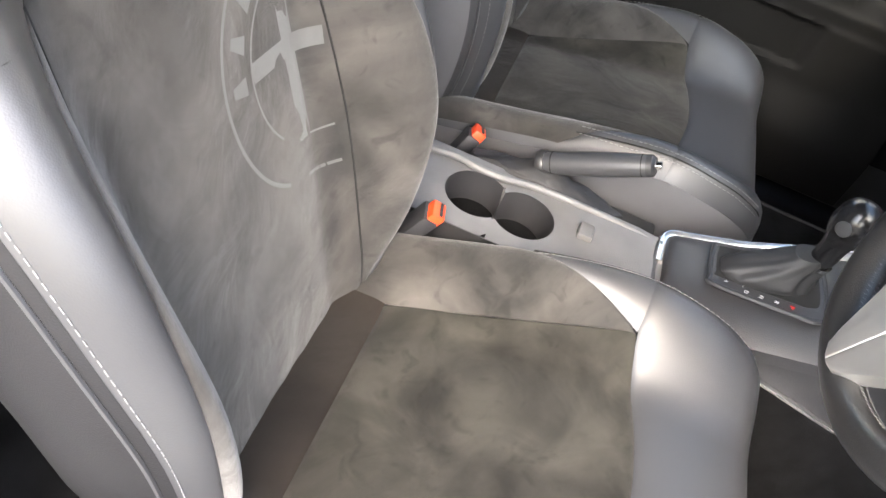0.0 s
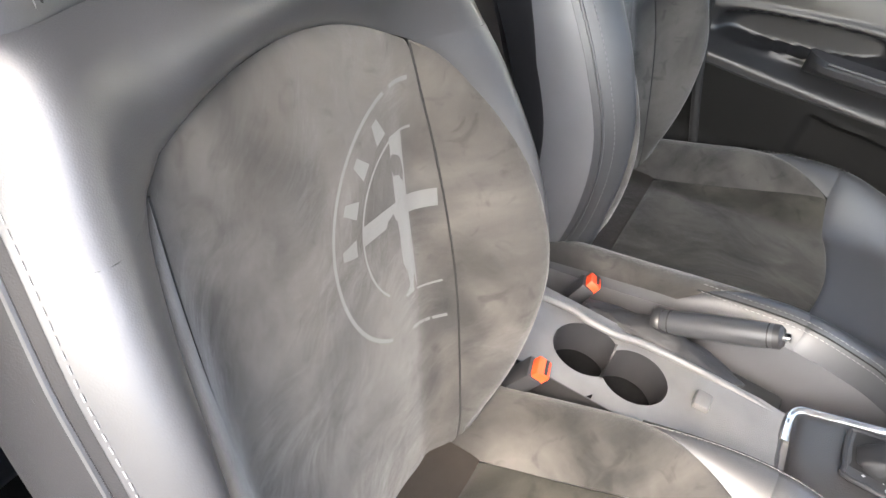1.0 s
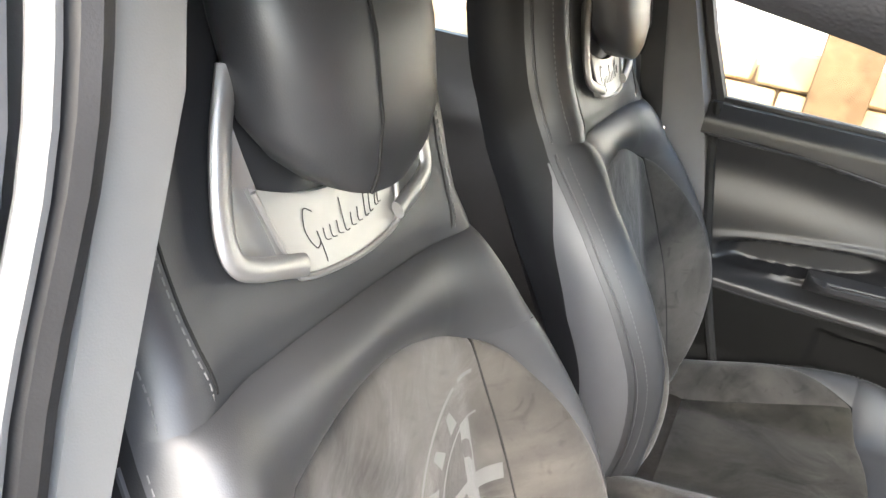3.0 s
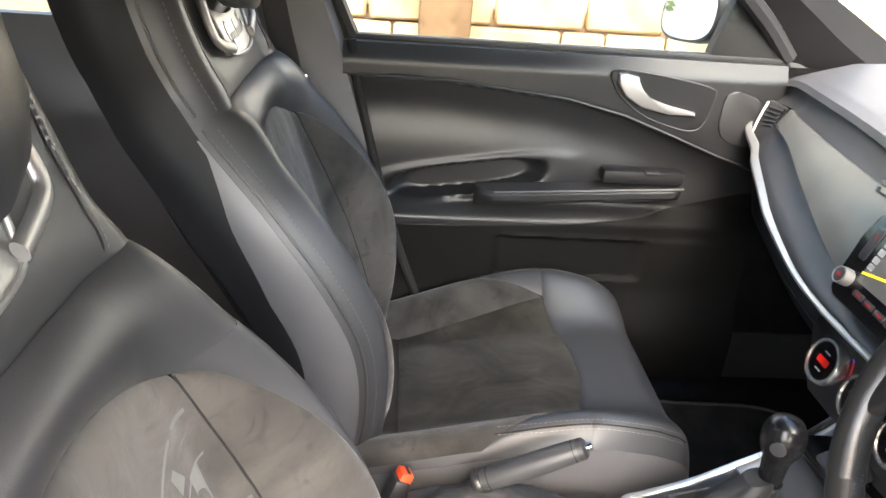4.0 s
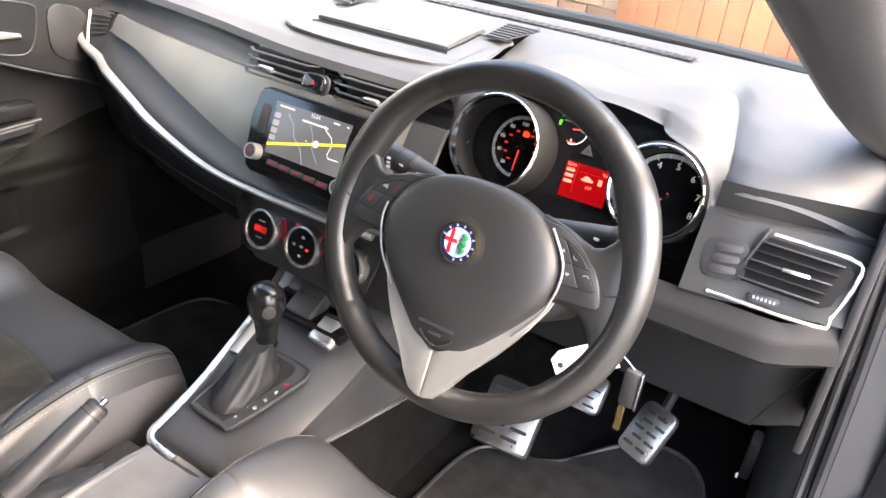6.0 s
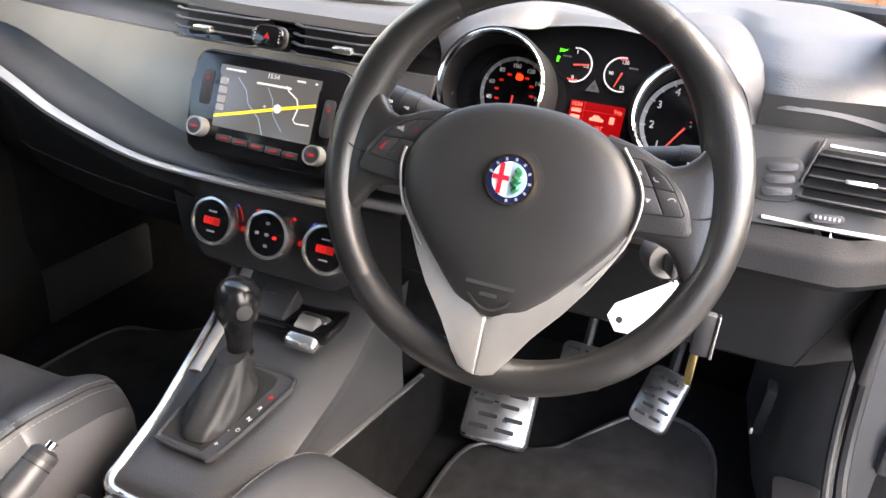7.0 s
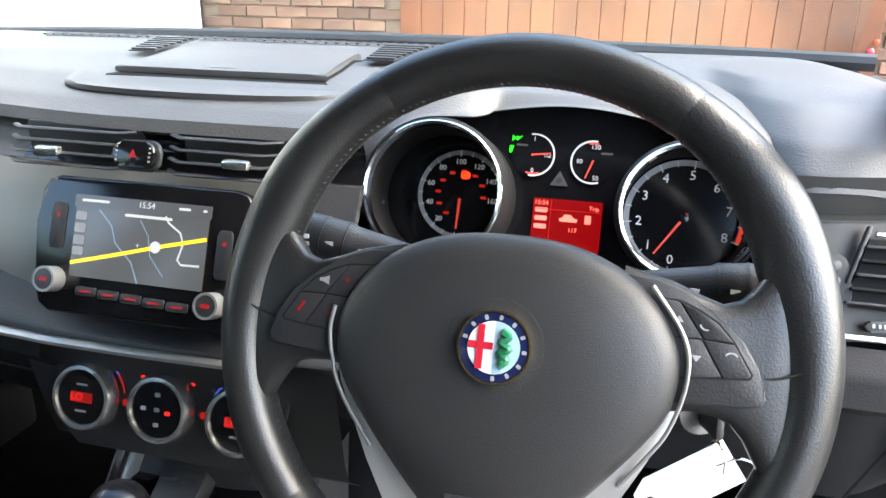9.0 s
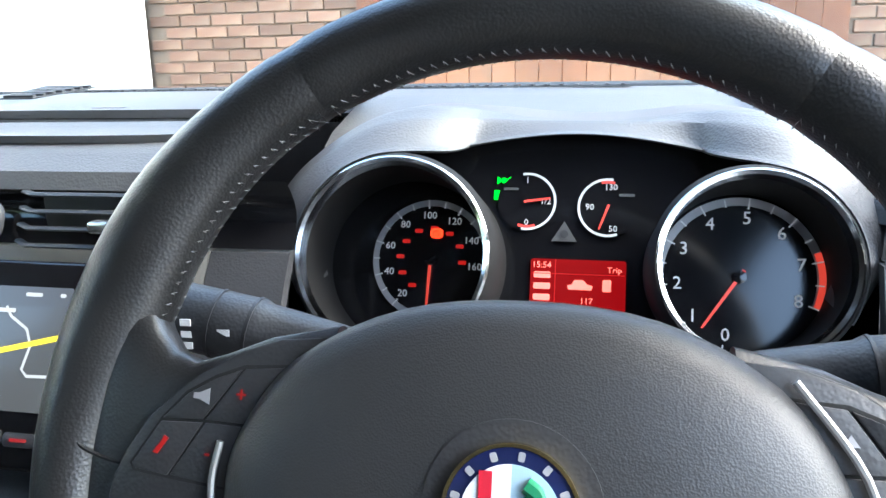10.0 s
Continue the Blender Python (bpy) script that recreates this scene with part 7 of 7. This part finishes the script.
# pillar trim blackened so that its colour holds the shade
structure("pillar_a_left", loft([[a, a.lerp(b, 0.5) + Vector((0.03, 0, 0.012)), b, b + Vector((-0.03, 0.0, 0.0)), a + Vector((-0.03, 0.0, 0.0))] for a, b in zip(FRONT_EDGE, REAR_EDGE)]), SIDE_BLACK, "trimmed windscreen pillar on the passenger side, blackened for its shade", "pillar")
rear = thing("rear_bench", (0, -1.2, 0.21), "black leather rear bench seat", "rear seat")
part("bench_cushion", box((0, -1.13, 0.37), (1.28, 0.5, 0.2), 0.05, n=3), LEATHER, rear)
part("bench_back", box((0, 0, 0), (1.28, 0.16, 0.62), 0.05, pose(0, -1.44, 0.7, -18), n=3), LEATHER, rear)
for x in (-0.4, 0.4):
    part("rear_head_restraint", box((x, -1.56, 1.06), (0.24, 0.09, 0.14), 0.035, n=3), LEATHER, rear)
structure("tailgate", box((0, -1.85, 0.75), (1.4, 0.04, 1.1), 0.01), PLASTIC, "black trim of the tailgate", "tailgate")

# ---- driver's door opening ----
structure("pillar_b_right", loft([[(0.64, -0.8, 0.3), (0.69, -0.665, 0.3), (0.725, -0.665, 0.3), (0.74, -0.8, 0.3)], [(0.63, -0.8, 0.95), (0.665, -0.665, 0.95), (0.7, -0.665, 0.95), (0.74, -0.8, 0.95)], [(0.56, -0.8, 1.17), (0.602, -0.668, 1.17), (0.65, -0.662, 1.17), (0.69, -0.8, 1.17)], [(0.54, -0.8, 1.3), (0.575, -0.69, 1.3), (0.622, -0.685, 1.3), (0.66, -0.8, 1.3)]]), PILLAR_GREY, "grey trimmed right centre pillar", "pillar")
for name, dx, r, mm in (("door_seal_pillar", 0.011, 0.0105, RUBBER), ("door_seal_lip", 0.029, 0.0065, PILLAR_GREY)):
    structure(name, tube(smooth_line([(0.725 + dx, -0.67, 0.42), (0.7 + dx, -0.668, 0.95), (0.651 + dx, -0.664, 1.17), (0.622 + dx, -0.688, 1.3)], 6), r, 8), mm, "rubber seal along the centre pillar", "door seal")
structure("pillar_outer", loft([[(0.765, -0.67, 0.35), (0.79, -0.66, 0.35), (0.82, -0.9, 0.35), (0.775, -0.9, 0.35)], [(0.738, -0.67, 0.95), (0.77, -0.66, 0.95), (0.825, -0.9, 0.95), (0.76, -0.9, 0.95)], [(0.69, -0.668, 1.17), (0.72, -0.66, 1.17), (0.77, -0.9, 1.17), (0.71, -0.9, 1.17)], [(0.66, -0.69, 1.3), (0.69, -0.68, 1.3), (0.73, -0.9, 1.3), (0.68, -0.9, 1.3)]]), PAINT, "pale metallic painted centre pillar", "pillar")
structure("roof_rail_right", tube(smooth_line([(0.63, -1.7, 1.3), (0.64, -0.8, 1.308), (0.64, -0.45, 1.29), (0.64, -0.22, 1.235), (0.652, -0.02, 1.165), (0.68, 0.22, 1.07), (0.715, 0.42, 1.0), (0.735, 0.53, 0.955)], 6), 0.036, 10), PLASTIC, "black roof rail and windscreen pillar", "pillar")
structure("rear_door_right", box((0.76, -1.3, 0.62), (0.06, 1.0, 0.75), 0.02), PLASTIC, "black rear right door", "rear door")

# the driver's own door, swung wide open on its hinges
open_door = thing("driver_door", (0.83, 0.5, 0.3), "open driver's door with a black card and pale metallic skin", "car door")
SWING = pose(0.83, 0.52, 0.0, 0, 0, 68)


def door_in(y, z):
    """The door card; y runs back from the hinge."""
    return SWING @ Vector((-0.05 + 0.03 * smoothstep(0.6, 0.9, z) + 0.02 * math.exp(-(((z - 0.7) / 0.04) ** 2)), -y, z))


def door_out(y, z):
    return SWING @ Vector((0.07 - 0.05 * ((z - 0.62) / 0.4) ** 2, -y, z))


part("door_card", sheet(door_in, np.linspace(0.04, 0.98, 30), np.linspace(0.28, 0.96, 24)), DOOR_SKIN, open_door)
part("door_skin", sheet(door_out, np.linspace(0.02, 1.02, 24), np.linspace(0.24, 0.97, 18)), PAINT, open_door)
# edges of the open door use the paint with shade in its colour
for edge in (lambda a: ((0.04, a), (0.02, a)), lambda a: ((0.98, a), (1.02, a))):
    part("door_edge", loft([[door_in(*edge(z)[0]), door_out(*edge(z)[1])] for z in np.linspace(0.28, 0.96, 12)], closed=False), SHADED_PAINT, open_door)
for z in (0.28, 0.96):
    part("door_edge", loft([[door_in(y, z), door_out(y, z)] for y in np.linspace(0.03, 1.0, 12)], closed=False), SHADED_PAINT, open_door)
part("arm_rest", loft([[door_in(y, 0.72), door_in(y, 0.72) + (SWING.to_3x3() @ Vector((-0.05, 0, 0.0))), door_in(y, 0.68) + (SWING.to_3x3() @ Vector((-0.045, 0, 0))), door_in(y, 0.67)] for y in np.linspace(0.3, 0.8, 12)]), PLASTIC, open_door)
part("window_frame", tube(smooth_line([door_out(0.0, 0.97), door_out(0.3, 1.12), door_out(0.6, 1.27), door_out(0.9, 1.31), door_out(1.04, 1.24), door_out(1.04, 0.97)], 5), 0.018, 8), PLASTIC, open_door)

# ---- windscreen ----
ws = structure("windscreen", sheet(lambda a, r: (a * (0.7 - 0.1 * r), 0.78 - 0.62 * r - 0.06 * a * a, 0.975 + 0.345 * r), spread(-1, 1, 12), np.linspace(0, 1, 5), 0.005, (0, 0, 1)), GLASS, "clear curved windscreen", "windscreen")
ws.visible_shadow = False
structure("windscreen_seal", tube(smooth_line([(-0.72, 0.69, 0.985), (-0.4, 0.755, 0.99), (0, 0.775, 0.992), (0.4, 0.755, 0.992), (0.72, 0.68, 0.992)], 6), 0.011, 8), RUBBER, "black seal along the foot of the windscreen", "windscreen seal")
bonnet = thing("bonnet", (0, 1.2, 0.8), "pale silver painted car bonnet", "bonnet")
part("bonnet_skin", sheet(lambda x, y: (x, y, 0.958 - 0.02 * (x / 0.7) ** 2 - 0.26 * max(0.0, (y - 0.9) / 0.8) ** 1.8), np.linspace(-0.72, 0.72, 16), np.linspace(0.86, 1.65, 16), 0.01, (0, 0, -1)), PAINT, bonnet)
for x0, x1 in ((-0.55, 0.05), (0.0, 0.6)):
    wp = thing("wiper", (x0, 0.83, 0.965), "black windscreen wiper arm parked below the glass", "wiper", "wipers")
    part("wiper_blade", tube([(x0, 0.83, 0.962), ((x0 + x1) / 2, 0.82, 0.972), (x1, 0.84, 0.964)], 0.006, 6), RUBBER, wp)

# ---- outside ----
structure("ground", sheet(lambda x, y: (x, y, 0.0), [-300, -20, 0, 20, 300], [-300, -20, 0, 20, 300]), PAVING, "grey concrete yard", "ground", smooth=False)
YF = 4.5


def brick_wall(name, x0, x1, z0, z1, m, label, nx=0.225, nz=0.075, material=BRICK, seed=1, limit=300):
    """A wall of single bricks on a mortar bed; m takes its plane (x along, z up, y out of the face) into the world."""
    w = structure(name, box(((x0 + x1) / 2, -0.06, (z0 + z1) / 2), (x1 - x0, 0.1, z1 - z0), 0, m), MORTAR, label, "wall", smooth=False)
    rng = random.Random(seed)
    kinds = []
    for k in range(4):
        me = mesh_of(box((0, 0, 0), (nx - 0.011 - 0.003 * (k % 2), 0.03, nz - 0.011), 0.004, n=1), "brick", False)
        me.materials.append(material)
        kinds.append(me)
    count = 0
    for j in range(int((z1 - z0) / nz)):
        off = 0 if j % 2 else nx / 2
        for i in range(int((x1 - x0 - off) / nx)):
            if count >= limit:
                return w
            b = new("brick", rng.choice(kinds))
            b.parent = w
            b.matrix_basis = m @ pose(x0 + off + nx * (i + 0.5), -0.005 + rng.uniform(-0.003, 0.003), z0 + nz * (j + 0.5), 0, rng.uniform(-0.6, 0.6), 0)
            count += 1
    return w


FRONT = Matrix.Translation((0, YF, 0)) @ Matrix.Rotation(math.pi, 4, "Z")
structure("wall_front", box((0.3, YF + 0.2, 1.6), (9.0, 0.1, 3.2), 0), MORTAR, "pale mortar backing of the yard's front wall", "wall", smooth=False)
structure("wall_white", box((-4.3, YF - 0.25, 1.6), (3.5, 0.3, 3.2), 0.01), RENDER, "bright white painted wall across the yard", "wall")

gate = thing("timber_gate", (0.25, YF, 0), "orange-brown boarded timber garage gate", "gate")
bx = -1.13
rng = random.Random(5)
while bx < 1.62:
    w_ = 0.142
    part("board", box((bx + w_ / 2, YF - 0.03 + rng.uniform(-0.003, 0.003), 1.15), (w_ - 0.0015, 0.03, 2.3), 0.003, n=1), WOOD, gate, smooth=False)
    bx += w_
part("gate_rail", box((0.25, YF + 0.02, 1.9), (2.7, 0.05, 0.12), 0.004), WOOD, gate)
part("gate_rail", box((0.25, YF + 0.02, 0.3), (2.7, 0.05, 0.12), 0.004), WOOD, gate)
# a small red spot with a smaller amber one above it
spots_small = thing("red_amber_spots", (1.66, YF - 0.08, 0.72), "small red and amber spots on the brick pier", "reflector")
part("red_spot", turned([(0.02, 0.0), (0.02, 0.014), (0.013, 0.02), (0.001, 0.022)], frame_at((1.665, YF - 0.05, 0.73), (0, -1, 0)), 20), ENAMEL_RED, spots_small)
part("amber_spot", turned([(0.014, 0.0), (0.014, 0.012), (0.001, 0.018)], frame_at((1.69, YF - 0.05, 0.785), (0, -1, 0)), 20), ORANGE, spots_small)

# passenger side: low stone wall, white boarding and a timber post behind it
XL = -3.0
structure("wall_side_white", box((XL - 0.25, 1.25, 1.9), (0.1, 4.9, 2.4), 0.01), RENDER, "bright white painted wall above the stone footing", "wall")
post = thing("timber_post", (XL - 0.1, -0.23, 0.7), "golden brown timber post on the low wall", "post")
part("post_shaft", box((XL + 0.05, -0.235, 1.5), (0.13, 0.25, 2.0), 0.015), OAK, post)
side = structure("wall_side_low", box((XL - 0.14, 0.2, 0.36), (0.16, 7.0, 0.7), 0.01), MORTAR, "buff stone footing wall", "wall", smooth=False)
rng = random.Random(9)
z = 0.0
while z < 0.72:
    h = rng.choice((0.13, 0.16, 0.19))
    y = -1.9
    while y < 2.2:
        l = rng.uniform(0.22, 0.5)
        me = mesh_of(box((0, 0, 0), (0.06, l - 0.014, h - 0.014), 0.014, n=1), "stone", True)
        me.materials.append(STONE if z > 0.1 else BRICK)
        st = new("stone", me)
        st.parent = side
        st.location = (XL - 0.04 + rng.uniform(-0.012, 0.012), y + l / 2, z + h / 2)
        y += l
    z += h
# out of view, added to hold back low sky light from the right
structure("wall_right", box((6.5, -0.3, 0.4), (0.2, 9.0, 0.8), 0.01), BRICK, "unseen low brick wall added to cut low sky light", "wall")
structure("wall_back", box((0.5, -5.5, 1.2), (12, 0.2, 2.4), 0.01), RENDER, "pale painted wall behind the car", "wall")
hedge = random.Random(3)
bm = bmesh.new()
for i in range(5200):
    p = Vector((hedge.uniform(-5.2, -3.4), hedge.uniform(-5.2, -1.5), abs(hedge.gauss(1.2, 0.6))))
    q = Euler((hedge.uniform(0, 6), hedge.uniform(0, 6), hedge.uniform(0, 6))).to_matrix()
    vs = [bm.verts.new(p + q @ Vector(v)) for v in ((-0.03, 0, 0), (0, -0.05, 0.01), (0.03, 0, 0), (0, 0.06, 0.008))]
    bm.faces.new(vs)
tagged(part("hedge_leaves", bm, LEAVES, None, "yellow-green hedge leaves behind the car", False), "yellow-green hedge leaves behind the car", "hedge", kind="stuff")

# dipped headlamps of the car itself, shining on the gate
for x in (-0.55, 0.62):
    hl = new("headlamp_beam", bpy.data.lights.new("headlamp_beam", "SPOT"))
    hl.data.energy, hl.data.spot_size, hl.data.spot_blend, hl.data.shadow_soft_size, hl.data.color = 60, radians(34), 0.9, 0.05, (1, 0.82, 0.6)
    hl.matrix_basis = look((x, 1.72, 0.66), (x + 0.1, YF, 0.72))

brick_wall("wall_bricks_left", 1.13, 2.6, 0.3, 2.1, FRONT, "red and buff brick wall beside the gate", seed=4)
brick_wall("wall_pier_right", -2.3, -1.62, 0.3, 1.8, FRONT, "pale red brick pier beside the gate", seed=6)
